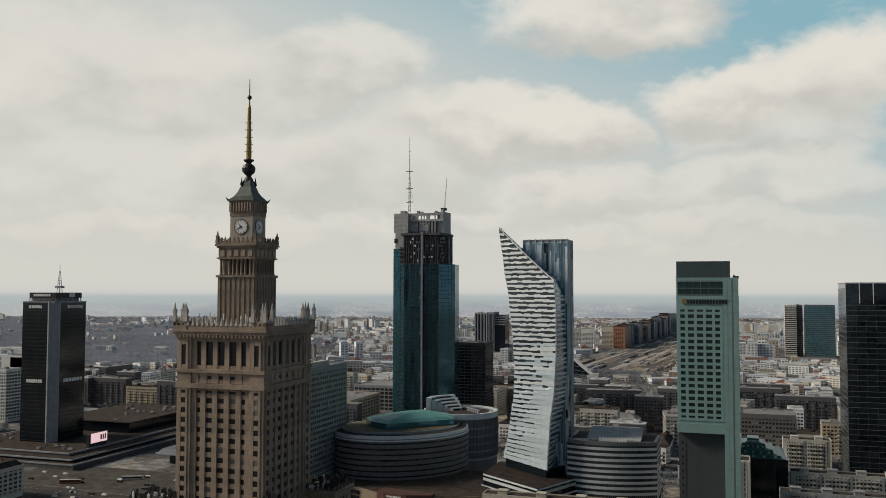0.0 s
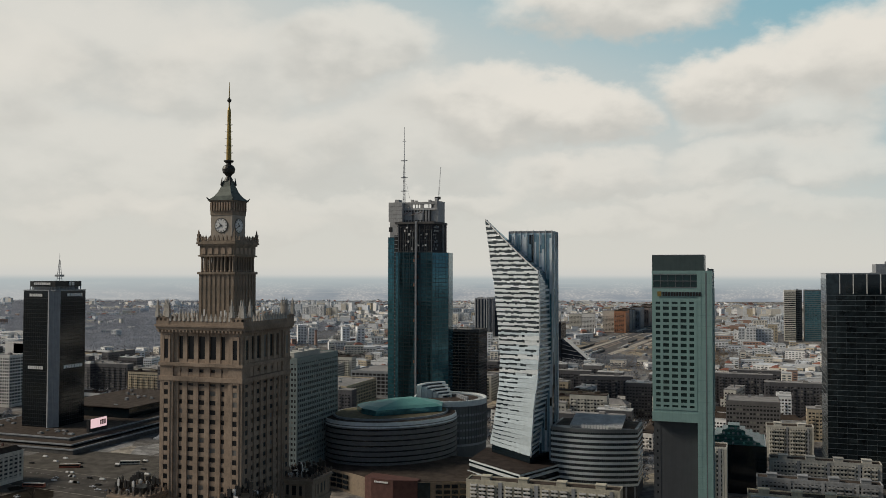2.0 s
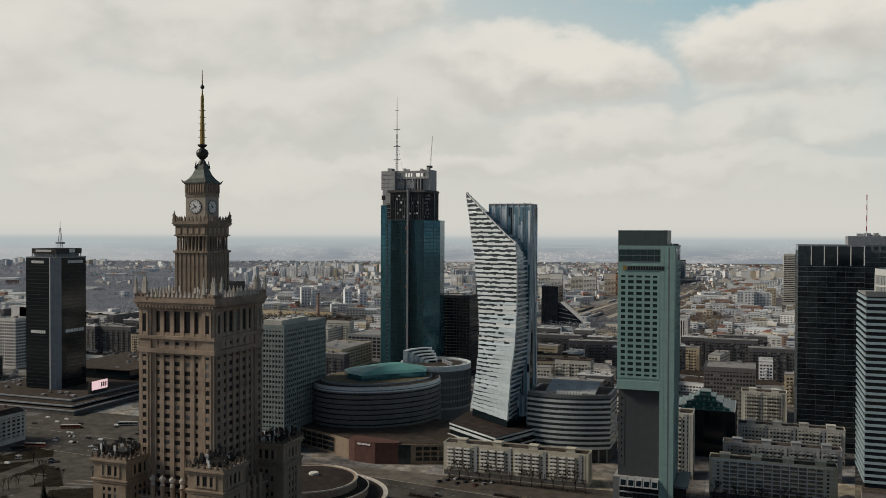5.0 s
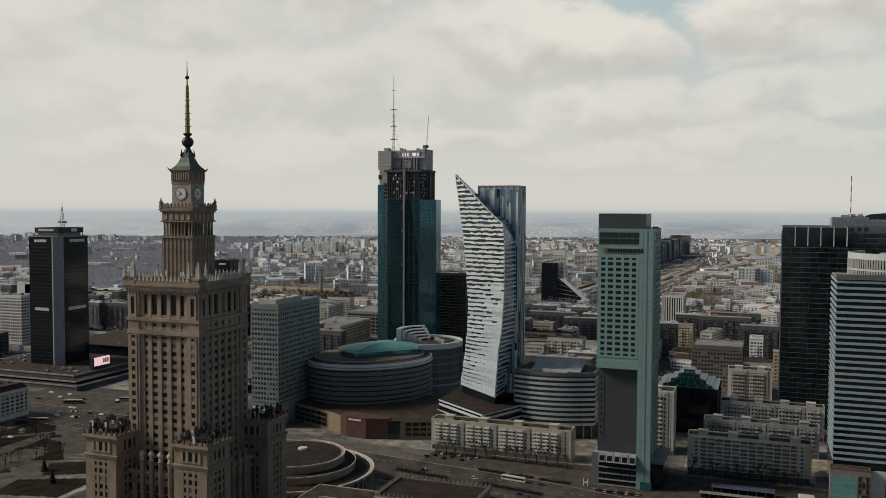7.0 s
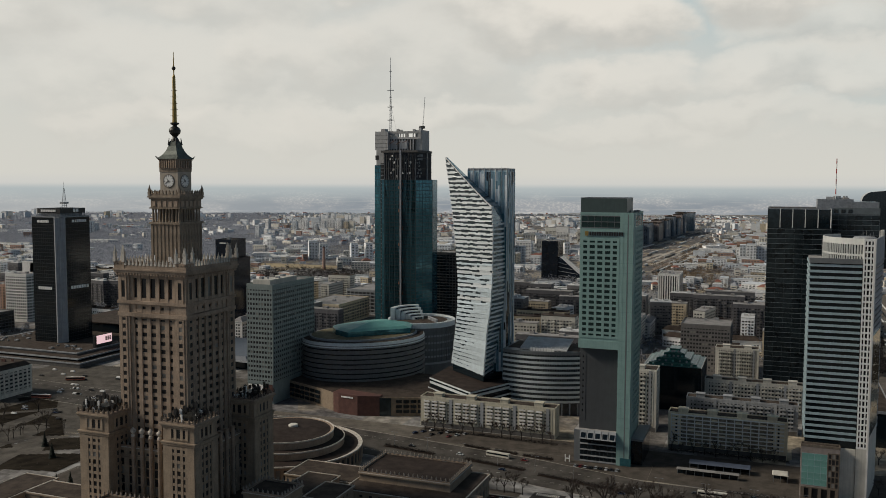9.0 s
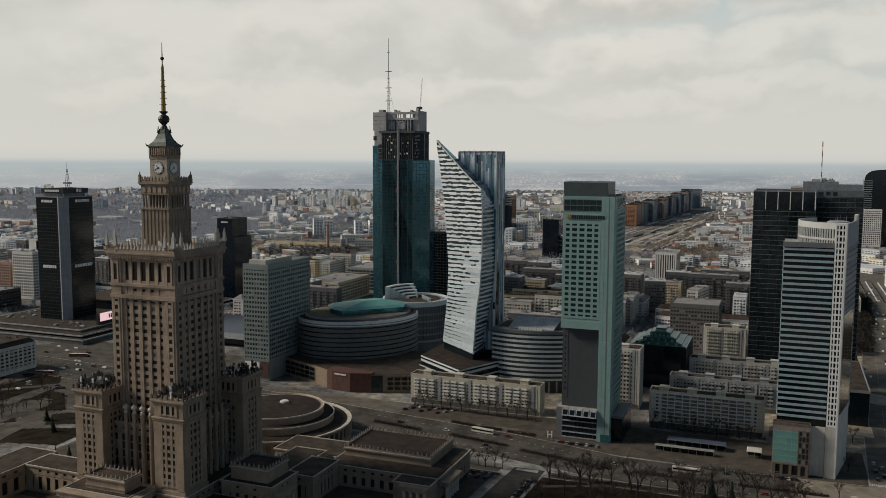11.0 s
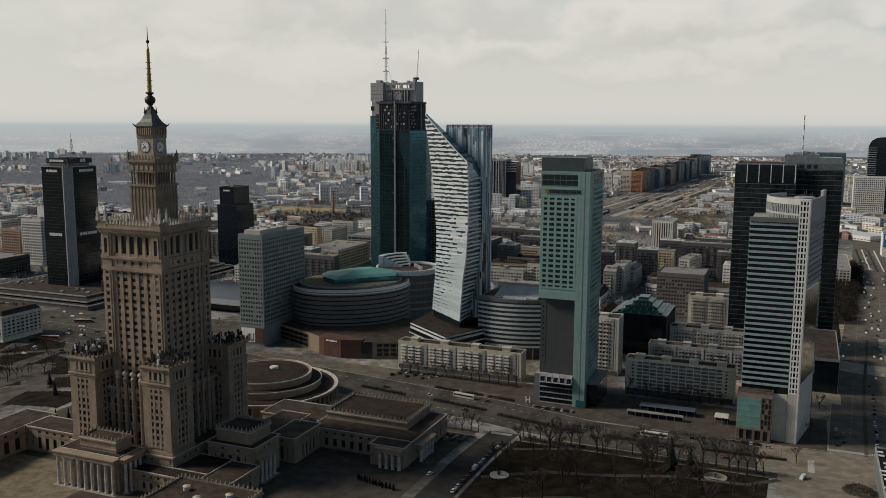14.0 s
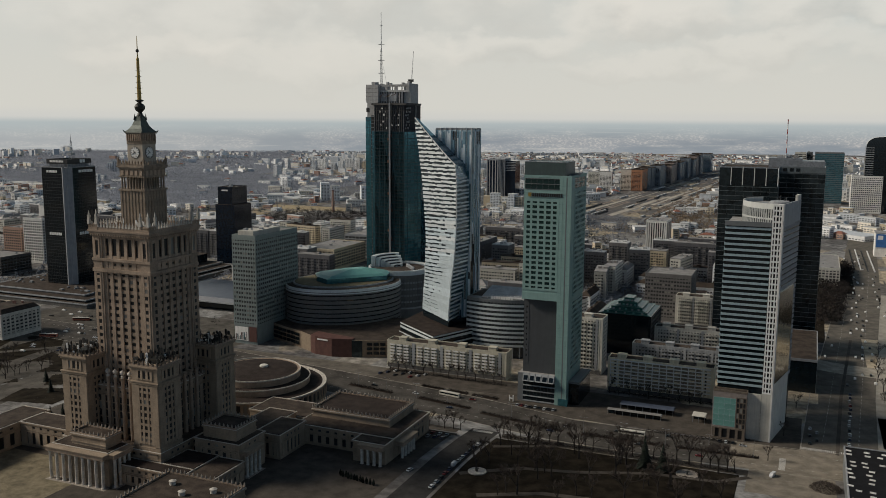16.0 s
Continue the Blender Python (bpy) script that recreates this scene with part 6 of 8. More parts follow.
    for (xa, ya), (xb, yb), n in (((-284, 575.6), (-248, 560.2), 6), ((-181, 555.0), (-161, 563.5), 4)):
        for k in range(n):
            f0, f1 = (k + .12) / n, (k + .88) / n
            for z in (2.4, 6, 9.8):
                part("base_window", Geo().prism([(xa + (xb - xa) * f0, ya + (yb - ya) * f0 - .5), (xa + (xb - xa) * f1, ya + (yb - ya) * f1 - .5), (xa + (xb - xa) * f1, ya + (yb - ya) * f1 + 1), (xa + (xb - xa) * f0, ya + (yb - ya) * f0 + 1)], z, z + 2.4), PANE_BLACK, base)
    bars("sign_lettering", -217, 546.2, 13.2, -6, [1.2] * 9, 1.2, WHITE, base)


def curved_office():
    """The office with a bowed white-banded front and a wing-like roof."""
    p = thing("bowed_office", (-80, 620, 0), "office building with a bowed front of white bands", "office block")
    xa, xb, yf = -111.0, -52.0, 597.0
    n = 24

    def bow(off, z0, z1):
        pts = [(xa - off * .3 + (xb - xa + off * .6) * i / n, yf + 9 * (2 * i / n - .75) ** 2 * .8 - off) for i in range(n + 1)]
        return Geo().prism(pts + [(xb, 640), (xa, 640)], z0, z1)
    part("glass_body", bow(0, 9, 46), PANE_DARK, p)
    for i in range(10):
        z = 9.6 + i * 3.7
        part("white_band", bow(.5, z, z + 1.75), SILVER_BAND, p)
    bars_ = Geo()
    for i in range(49):
        f = i / 48
        x, y = xa + (xb - xa) * f, yf + 9 * (2 * f - .75) ** 2 * .8
        bars_.box(x - .14, x + .14, y - .3, y + .2, 9.4, 46)
    part("mullion_grid", bars_, GREY_PANEL, p, kind="stuff")
    part("parapet", bow(.2, 46, 48.4), GREY_PANEL, p)
    part("base", bow(-3, 0, 9), CONCRETE_DARK, p)
    for i in range(11):
        x = xa + 2 + i * (xb - xa - 4) / 10
        y = yf + 9 * (2 * (x - xa) / (xb - xa) - .75) ** 2 * .8
        part("base_column", Geo().box(x - .5, x + .5, y - .2, y + .8, 0, 9), PLASTER_GREY, p)
    rings = []
    for x, z in ((-98, 49), (-80, 49), (-62, 49)):
        rings.append([(x, 602, z), (x, 626, z + 5), (x, 626, z + 5.6), (x, 602, z + .8)])
    part("wing_roof", Geo().loft(rings), ROOF_PALE, p, "tilted pale roof wing")
    part("roof", Geo().box(xa + 2, xb - 2, 608, 638, 48.2, 48.6), ROOF_FELT, p)
    for i in range(12):
        part("roof_strut", Geo().rod((-97 + i * 3.1, 603, 48.4), (-96 + i * 3.1, 606, 50.8), .3), WHITE, p)
    bars("sign_lettering", -80, 599.6, 49.8, 0, [2.1] * 9, 2.4, WHITE, p)


def pyramid_office():
    p = thing("stepped_glass_office", (8, 675, 0), "dark office with stepped green glass roofs", "office block")
    part("body", Geo().box(-12, 32, 650, 700, 0, 34), PANE_BLACK, p)
    facade(p, 32, 650, 90, 50, 1, 33, 12, 8, .8, 1.2, .3, CONCRETE_DARK, PANE_BLACK, panes=False)
    roof_green = surface("green_glass_roof", (0.025, 0.10, 0.085), .3, .3, 4, .5, .05)
    for k, (m, z0, z1) in enumerate(((1, 34, 36), (6, 36, 39), (11, 39, 42), (15, 42, 45))):
        o = [(-12 + m, 650 + m), (32 - m, 650 + m), (32 - m, 700 - m), (-12 + m, 700 - m)]
        i = [(-12 + m + 3, 650 + m + 3), (32 - m - 3, 650 + m + 3), (32 - m - 3, 700 - m - 3), (-12 + m + 3, 700 - m - 3)]
        part("glass_roof_step", Geo().prism(o, z0, z0 + .8, i).prism(i, z0 + .8, z1), roof_green, p)
        for q in range(5):
            u = i[0][0] + (i[1][0] - i[0][0]) * (q + .5) / 5
            part("roof_unit", Geo().box(u - .9, u + .5, i[0][1] - 2.2, i[0][1] - .6, z0 + .4, z0 + 1.7), PLASTER_GREY if (q + k) % 3 else ROOF_TEAL, p)
        part("step_rim", ring(o[0][0] - .3, o[1][0] + .3, o[0][1] - .3, o[2][1] + .3, .3, z0 - .2, z0 + .25), roof_green, p)


hotel_tower()
white_letter_sign()
sail_tower()
striped_tower()
dark_tower()
unfinished_tower()
sign_tower()
grid_office()
mall()
curved_office()
pyramid_office()
PANE_NAVY = glazing("navy_glass", (0.010, 0.018, 0.032), .12, .25, .3)
navy = black_tower("navy_office_tower", -562, -540, 868, 900, 104, "stepped navy blue glass office tower beyond the palace", PANE_NAVY, 8, 26, PANE_NAVY, .1, .3)
part("shoulder", Geo().box(-565, -535.5, 866, 903, 0, 82), PANE_NAVY, navy)
part("shoulder_roof", Geo().box(-564.6, -536, 866.4, 902.6, 82, 82.4), ROOF_FELT, navy)
bars("sign_lettering", -551, 867.7, 100.5, 0, [1.4] * 7, 1.8, WHITE, navy)
twin = black_tower("twin_dark_tower", -531, -503, 1800, 1832, 103, "far dark striped tower with a pale spine and navy half", PANE_NAVY, 4, 1, PLASTER_GREY, 2.4, 1.5)
part("spine", Geo().box(-503, -487, 1797, 1838, 0, 106), PLASTER_GREY, twin)
part("navy_half", Geo().box(-487, -464, 1802, 1836, 0, 97).box(-487, -464.4, 1803, 1835, 97, 101), PANE_NAVY, twin)
for k in range(5):
    part("spine_slot", Geo().box(-502 + k * 3, -500.6 + k * 3, 1796.7, 1797.1, 4, 103), PANE_NAVY, twin)
part("plinth", Geo().box(-536, -462, 1780, 1840, 0, 22), PLASTER_TAN, twin)
for k in range(6):
    part("level_band", Geo().box(-487.2, -463.6, 1801.4, 1802, 79 + k * 3.6, 80.4 + k * 3.6), PLASTER_GREY, twin)


# ---- blocks of flats ----
def balcony_mesh(w, d=1.3, solid=PLASTER_WHITE):
    return Geo().box(-w / 2, w / 2, -d, 0, -.12, .12).box(-w / 2, w / 2, -d, -d + .08, .12, 1.05).box(-w / 2, -w / 2 + .08, -d, 0, .12, 1.05).box(w / 2 - .08, w / 2, -d, 0, .12, 1.05).mesh("balcony", solid)


def flat_block(x0, x1, y0, y1, z1, wall, label, floors, bays, rail, base=3.6, posts=False, stairs=4, near=True):
    p = thing("block_of_flats", ((x0 + x1) / 2, (y0 + y1) / 2, 0), label, "apartment block", "blocks of flats along the street")
    part("wall", Geo().box(x0, x1, y0, y1, 0, z1), wall, p)
    flat_top(p, x0, x1, y0, y1, z1, ROOF_FELT, wall, .9)
    w = x1 - x0
    facade(p, x0 + 2.2, y0, 0, w - 4.4, base, z1 - .6, bays * (1 if posts else 2), floors, (w - 4.4) / bays * (.5 if posts else .22), 1.3, .18, wall, PANE, joined=posts or not near)
    if posts:
        # A darker panel on the wall paints the shade inside the balconies.
        part("balcony_recess", Geo().box(x0 + 9, x1 - 9, y0 - .3, y0, base, z1 - .8), surface("balcony_shade_colour", (.25, .205, .15), .8, .5, 2.5, .4, .1), p)
    facade(p, x1, y0 + 1, 90, y1 - y0 - 2, base, z1 - .6, 3, floors, 1.9, 1.5, .15, wall, PANE, joined=True)
    facade(p, x1, y1, 180, w, base, z1 - .6, bays * 2, floors, (w - 4.4) / bays * .22, 1.3, .18, wall, PANE, panes=False, hidden=True)
    bw = (w - 4.4) / bays
    me = balcony_mesh(bw * .72, 1.3, rail)
    rh = (z1 - .6 - base) / floors
    for i in range(bays):
        if i % 4 == 3 and not posts:
            part("stair_strip", Geo().box(x0 + 2.2 + bw * (i + .3), x0 + 2.2 + bw * (i + .7), y0 - .5, y0, base, z1), PLASTER_GREY, p)
            continue
        for j in range(1, floors):
            if posts and (i * 7 + j * 5 + i * j) % 3:
                continue
            piece("balcony", me, p, (x0 + 2.2 + bw * (i + .5), y0 - .1, base + j * rh + .2))
        if posts:
            part("balcony_post", Geo().box(x0 + 1.9 + bw * i, x0 + 2.5 + bw * i, y0 - 1.6, y0 - 1.3, base, z1), WHITE, p)
    if posts:
        for j in range(1, floors + 1):
            part("balcony_slab", Geo().box(x0 + 2, x1 - 2, y0 - 1.55, y0, base + j * rh - .15, base + j * rh + .35), WHITE, p)
    for i in range(stairs):
        x = x0 + w * (i + .5) / stairs
        part("stair_head", Geo().box(x - 3, x + 3, y0 + 2.5, y0 + 8, z1, z1 + 2.6).box(x - 3.3, x + 3.3, y0 + 2.2, y0 + 8.3, z1 + 2.6, z1 + 3.0), wall, p)
    part("shop_front", Geo().box(x0 + .5, x1 - .5, y0 - .12, y0 + .02, .2, base - .5), CONCRETE_DARK, p)
    return p


flat_block(-154, -55, 539, 551.5, 21, surface("aged_cream_plaster", (0.50, 0.465, 0.37), .8, .2, 5, .4, .1, streaks=.4), "long cream block of flats with stacked balconies", 7, 16, PLASTER_WHITE)
CREAM = surface("cream_plaster", (0.74, 0.65, 0.48), .8, .18, 5, .4, .1, streaks=.4)
flat_block(19, 92.5, 548, 560, 24, CREAM, "cream block of flats with a white lattice of balconies", 8, 14, CREAM, posts=True)
flat_block(25, 100, 608, 620, 21, PLASTER_GREY, "grey block of flats behind the tan one", 6, 14, PLASTER_GREY, near=False)
flat_block(34, 106, 657, 669, 24.5, PLASTER, "pale block of flats with a flat felt roof", 7, 14, PLASTER, near=False)
flat_block(-17, 6.8, 583, 600, 43.5, PLASTER, "narrow pale block with rows of small balconies", 13, 4, PLASTER, stairs=1, near=False)
flat_block(34.5, 71, 772, 788, 29, PLASTER, "cream point block with a window grid", 8, 8, PLASTER, stairs=2, near=False)


def office_slab(x0, x1, y0, y1, z1, wall, cols, rows, label, pane=PANE, pier=1.0, band=1.4, roof=ROOF_GREY):
    p = thing("office_block", ((x0 + x1) / 2, (y0 + y1) / 2, 0), label, "office block")
    part("wall", Geo().box(x0, x1, y0, y1, 0, z1), wall, p)
    facade(p, x0, y0, 0, x1 - x0, 2, z1 - 1, cols[0], rows, pier, band, .25, wall, pane, joined=True)
    facade(p, x1, y0, 90, y1 - y0, 2, z1 - 1, cols[1], rows, pier, band, .25, wall, pane, joined=True)
    flat_top(p, x0, x1, y0, y1, z1, roof, wall)
    roof_plant(p, x0, x1, y0, y1, z1, 4, int(abs(x0 * 3 + y0)), 3)
    return p


BROWN_GREY = surface("brown_grey_facade", (0.165, 0.158, 0.155), .8, .18, 4, .4, .1, streaks=.3)
office_slab(2.4, 46, 789, 830, 45.5, BROWN_GREY, (16, 14), 12, "brown-grey office slab with small windows", pier=.8, band=1.8)
office_slab(-71, -42, 1215, 1262, 48.5, PLASTER_WHITE, (9, 3), 1, "white office tower with upright fluting", pier=1.6, band=1.0)
office_slab(-302, -262, 930, 962, 92, CONCRETE_DARK, (10, 10), 26, "black apartment tower beside the unfinished skyscraper", PANE_BLACK, .5, 1.0)
office_slab(-465, -412, 905, 990, 26, PLASTER_TAN, (12, 18), 6, "low tan office building on the station street", PANE)
office_slab(-455, -385, 1010, 1075, 32, PLASTER_GREY, (12, 14), 6, "grey office building with a flat roof", PANE)
office_slab(224, 284, 1985, 2020, 78, PLASTER_WHITE, (16, 10), 17, "far white office block", PANE, 1.3, 1.9)
office_slab(106, 131, 2180, 2205, 118, PLASTER, (3, 3), 26, "far grey tower with level bands", PANE_DARK, .3, 2.2)
office_slab(132, 145, 2190, 2215, 119, GREY_PANEL, (4, 4), 26, "far slender dark tower", PANE_DARK, .3, 1.0)
office_slab(150, 213, 2180, 2222, 119, GREY_PANEL, (12, 8), 26, "far blue glass office tower", PANE_BLUE, .15, 1.1)
office_slab(160, 184, 1060, 1175, 20, PLASTER, (6, 26), 5, "long pale low office beside the grove", PANE, 1.2, 1.5)
PANE_NIGHT = glazing("blue_black_glass", (0.012, 0.018, 0.028), .12, .3, .4)
night = office_slab(-316, -286, 1513, 1556, 70, PANE_NIGHT, (8, 10), 16, "small blue-black glass office tower", PANE_NIGHT, .3, .4)
part("sloped_hall", Geo().loft([[(-286, 1516, 0), (-236, 1516, 0), (-236, 1552, 0), (-286, 1552, 0)], [(-286, 1516, 3), (-236, 1516, 3), (-236, 1552, 3), (-286, 1552, 3)], [(-286, 1518, 42), (-283, 1518, 42), (-283, 1550, 42), (-286, 1550, 42)]]), PANE_NIGHT, night)
for k in range(5):
    part("hall_rib", Geo().rod((-285, 1515.6 + k * .01, 41 - k * 8), (-278 + k * 9.4, 1515.6, 36 - k * 8), .5, .4, 4), PLASTER_GREY, night)
office_slab(-821, -787, 790, 815, 59, PLASTER_WHITE, (10, 6), 15, "white office slab near the black tower", PANE, 1.0, 1.5)
white_hall = office_slab(-826, -783, 822, 850, 72, PLASTER_WHITE, (1, 1), 1, "broad white office tower with a blank upper wall", PANE, 30, 30)
part("window_row", Geo().box(-824, -785, 821.6, 822, 50, 52), PANE_BLACK, white_hall)
office_slab(-870, -838, 800, 830, 43, PLASTER_ROSE, (9, 7), 11, "brown office slab with rows of windows", PANE, 1.0, 1.5)
office_slab(-880, -760, 700, 745, 22, CONCRETE_DARK, (24, 10), 5, "dark low office with a long roof", PANE_BLACK, .5, 1.0)


def curved_dark_tower():
    p = thing("curved_dark_tower", (275, 2010, 0), "far dark tower with a curved shoulder", "tower")
    rings = [[(248, 1990, 0), (330, 1990, 0), (330, 2030, 0), (248, 2030, 0)], [(248, 1990, 140), (330, 1990, 140), (330, 2030, 140), (248, 2030, 140)]]
    for k in range(1, 7):
        a = radians(15 * k)
        rings.append([(248 + 22 * (1 - math.cos(a)), 1990, 140 + 20 * math.sin(a)), (330, 1990, 140 + 26 * math.sin(a)), (330, 2030, 140 + 26 * math.sin(a)), (248 + 22 * (1 - math.cos(a)), 2030, 140 + 20 * math.sin(a))])
    part("body", Geo().loft(rings), PANE_BLACK, p)
    for i in range(30):
        part("floor_band", Geo().box(247.5, 264, 1989.5, 1990, 4 + i * 4.6, 5.2 + i * 4.6), PLASTER_GREY, p)


curved_dark_tower()


def tenement(x0, x1, y0, y1, z1, wall, roof, label, cols, rows):
    p = thing("tenement_house", ((x0 + x1) / 2, (y0 + y1) / 2, 0), label, "house", "old tenements")
    part("wall", Geo().box(x0, x1, y0, y1, 0, z1), wall, p)
    facade(p, x0, y0, 0, x1 - x0, 3, z1 - 1, cols[0], rows, 1.7, 1.6, .2, wall, PANE, joined=True)
    facade(p, x1, y0, 90, y1 - y0, 3, z1 - 1, cols[1], rows, 1.7, 1.6, .2, wall, PANE, joined=True)
    part("cornice", ring(x0 - .5, x1 + .5, y0 - .5, y1 + .5, .8, z1 - .6, z1 + .3), wall, p)
    m = 3.5
    part("roof", Geo().prism([(x0, y0), (x1, y0), (x1, y1), (x0, y1)], z1 + .1, z1 + 4, [(x0 + m, y0 + m), (x1 - m, y0 + m), (x1 - m, y1 - m), (x0 + m, y1 - m)]), roof, p)
    rng = random.Random(int(abs(x0)))
    for i in range(5):
        x, y = rng.uniform(x0 + 4, x1 - 5), rng.uniform(y0 + 4, y1 - 5)
        part("chimney", Geo().box(x, x + 1.6, y, y + .9, z1 + 2.5, z1 + 6.2), BRICK_RED, p)
    return p


tenement(-562, -528, 470, 512, 22, PLASTER, ROOF_FELT, "cream tenement with rows of tall windows", (8, 9), 6)
tenement(-528, -496, 474, 516, 22.5, PLASTER, ROOF_FELT, "pale grey tenement with rows of tall windows", (8, 9), 6)


def station():
    p = thing("station_hall", (-430, 690, 0), "low railway station hall with a broad blue-grey roof", "station")
    blue = surface("blue_grey_roof", (0.09, 0.105, 0.13), .5, .12, 8, .6, .05)
    part("hall", Geo().box(-470, -380, 655, 730, 0, 9), PANE_BLACK, p)
    part("roof", Geo().prism([(-478, 647), (-372, 647), (-372, 738), (-478, 738)], 9, 13, [(-474, 651), (-376, 651), (-376, 734), (-474, 734)]), blue, p)
    part("roof_edge", ring(-478.5, -371.5, 646.5, 738.5, 1, 8.2, 9.6), PLASTER_GREY, p)


station()


# ---- the wider city ----
KEEP = [(-175, -45, 530, 650), (-45, 120, 470, 715), (90, 165, 470, 775), (138, 245, 470, 1500), (-360, -150, 530, 760), (-365, -250, 850, 975), (-720, -365, 460, 760), (-700, -525, 760, 870), (-10, 80, 760, 840),
        (-575, -520, 855, 910), (-480, -375, 895, 1085), (-80, -35, 1205, 1270), (-335, -290, 1505, 1565), (-910, -750, 690, 880), (-560, -490, 1780, 1860), (-1000, -870, 1335, 1445), (-960, -760, 1535, 1605), (-772, -764, 1515, 1525), (-850, -640, 1320, 1520), (150, 190, 1050, 1185), (95, 290, 1970, 2240)]


def free(x, y, m):
    if any(a - m < x < b + m and c - m < y < d + m for a, b, c, d in KEEP):
        return False
    # the railway runs away between the housing estates
    rail = -330 + (y - 1700) * 0.05
    if 1650 < y < 3300 and rail - 10 < x < rail + 210 - max(0, y - 2600) * .15:
        return False
    return True


def in_wood(x, y):
    """Parks and woods to the west."""
    if x < -1560 and 1500 < y < 1800:
        return False
    if 2500 <= y < 4300 and x < -.60 * y:
        return noise.noise((x / 300, y / 300, 4.0)) > -.25
    return (x < -1080 and 1450 < y < 2500 and x > -2600) or noise.noise((x / 420, y / 420, 2.0)) > .42


ROOF_RED = surface("red_tin_roof", (0.24, 0.10, 0.07), .7, .25, 4, .5, .1)
SLATE_WALL = surface("dark_slate_render", (0.115, 0.112, 0.118), .8, .25, 5, .4, .1, streaks=.3)
CHALK_WALL = surface("chalk_white_render", (0.82, 0.82, 0.81), .8, .1, 5, .5, .05, each=.15)
ROOFS = [ROOF_GREY, ROOF_FELT, ROOF_BROWN, ROOF_PALE, ROOF_GREY]


def windows_on(g, x0, x1, y0, y1, z1, pitch=3.4, step=3.2):
    for j in range(int((z1 - 2) / pitch)):
        z = 1.6 + j * pitch
        for i in range(int((x1 - x0 - 1) / step)):
            u = x0 + 1 + i * step
            g.box(u + .4, u + step - .7, y0 - .06, y0 + .1, z, z + 1.6)
        for i in range(int((y1 - y0 - 1) / step)):
            u = y0 + 1 + i * step
            g.box(x1 - .1, x1 + .06, u + .4, u + step - .7, z, z + 1.6)


def town_proto(w, d, h, wall, roof, pitched, k):
    p = thing("town_building", (0, 0, 0), ("grey and cream town building with a %s roof" % ("pitched" if pitched else "flat")), "building", "town buildings beyond the towers")
    x0, x1, y0, y1 = -w / 2, w / 2, -d / 2, d / 2
    body = Geo().box(x0, x1, y0, y1, 0, h).box(x0 - .12, x1 + .12, y0 - .12, y1 + .12, 0, 1.2)
    n = int(w / 8)
    if not pitched:
        for i in range(n):
            u = x0 + w * (i + .5) / n
            for j in range(1, int((h - 3) / 3.4)):
                for ya, yb in ((y0 - 1.2, y0), (y1, y1 + 1.2)):
                    body.box(u - 1.7, u + 1.7, ya, yb, j * 3.4 + 1.0, j * 3.4 + 2.0)
    else:
        body.box(x0 - .5, x1 + .5, y0 - .5, y1 + .5, h - .7, h - .05)
    part("wall", body, wall, p)
    g = Geo()
    windows_on(g, x0, x1, y0, y1, h)
    turned = Geo()
    windows_on(turned, x0, x1, y0, y1, h)
    g.add([(-x, -y, z) for x, y, z in turned.v], turned.f)
    part("glazing", g, PANE, p, kind="stuff")
    g = Geo()
    if pitched:
        m = min(w, d) * .42
        g.prism([(x0 - .4, y0 - .4), (x1 + .4, y0 - .4), (x1 + .4, y1 + .4), (x0 - .4, y1 + .4)], h, h + 4.5, [(x0 + m, y0 + m), (x1 - m, y0 + m), (x1 - m, y1 - m), (x0 + m, y1 - m)])
        g.box(x0 + w * .3, x0 + w * .3 + 1.5, -1, 1, h + 2, h + 6).box(x0 + w * .7, x0 + w * .7 + 1.5, -1, 1, h + 2, h + 6)
    else:
        g.box(x0 - .15, x1 + .15, y0 - .15, y1 + .15, h, h + .7).box(x0 + w * .2, x0 + w * .2 + 4, -2, 2, h + .7, h + 3).box(x0 + w * .65, x0 + w * .65 + 5, -2, 3, h + .7, h + 2.6)
    part("roof", g, roof, p)
    return p


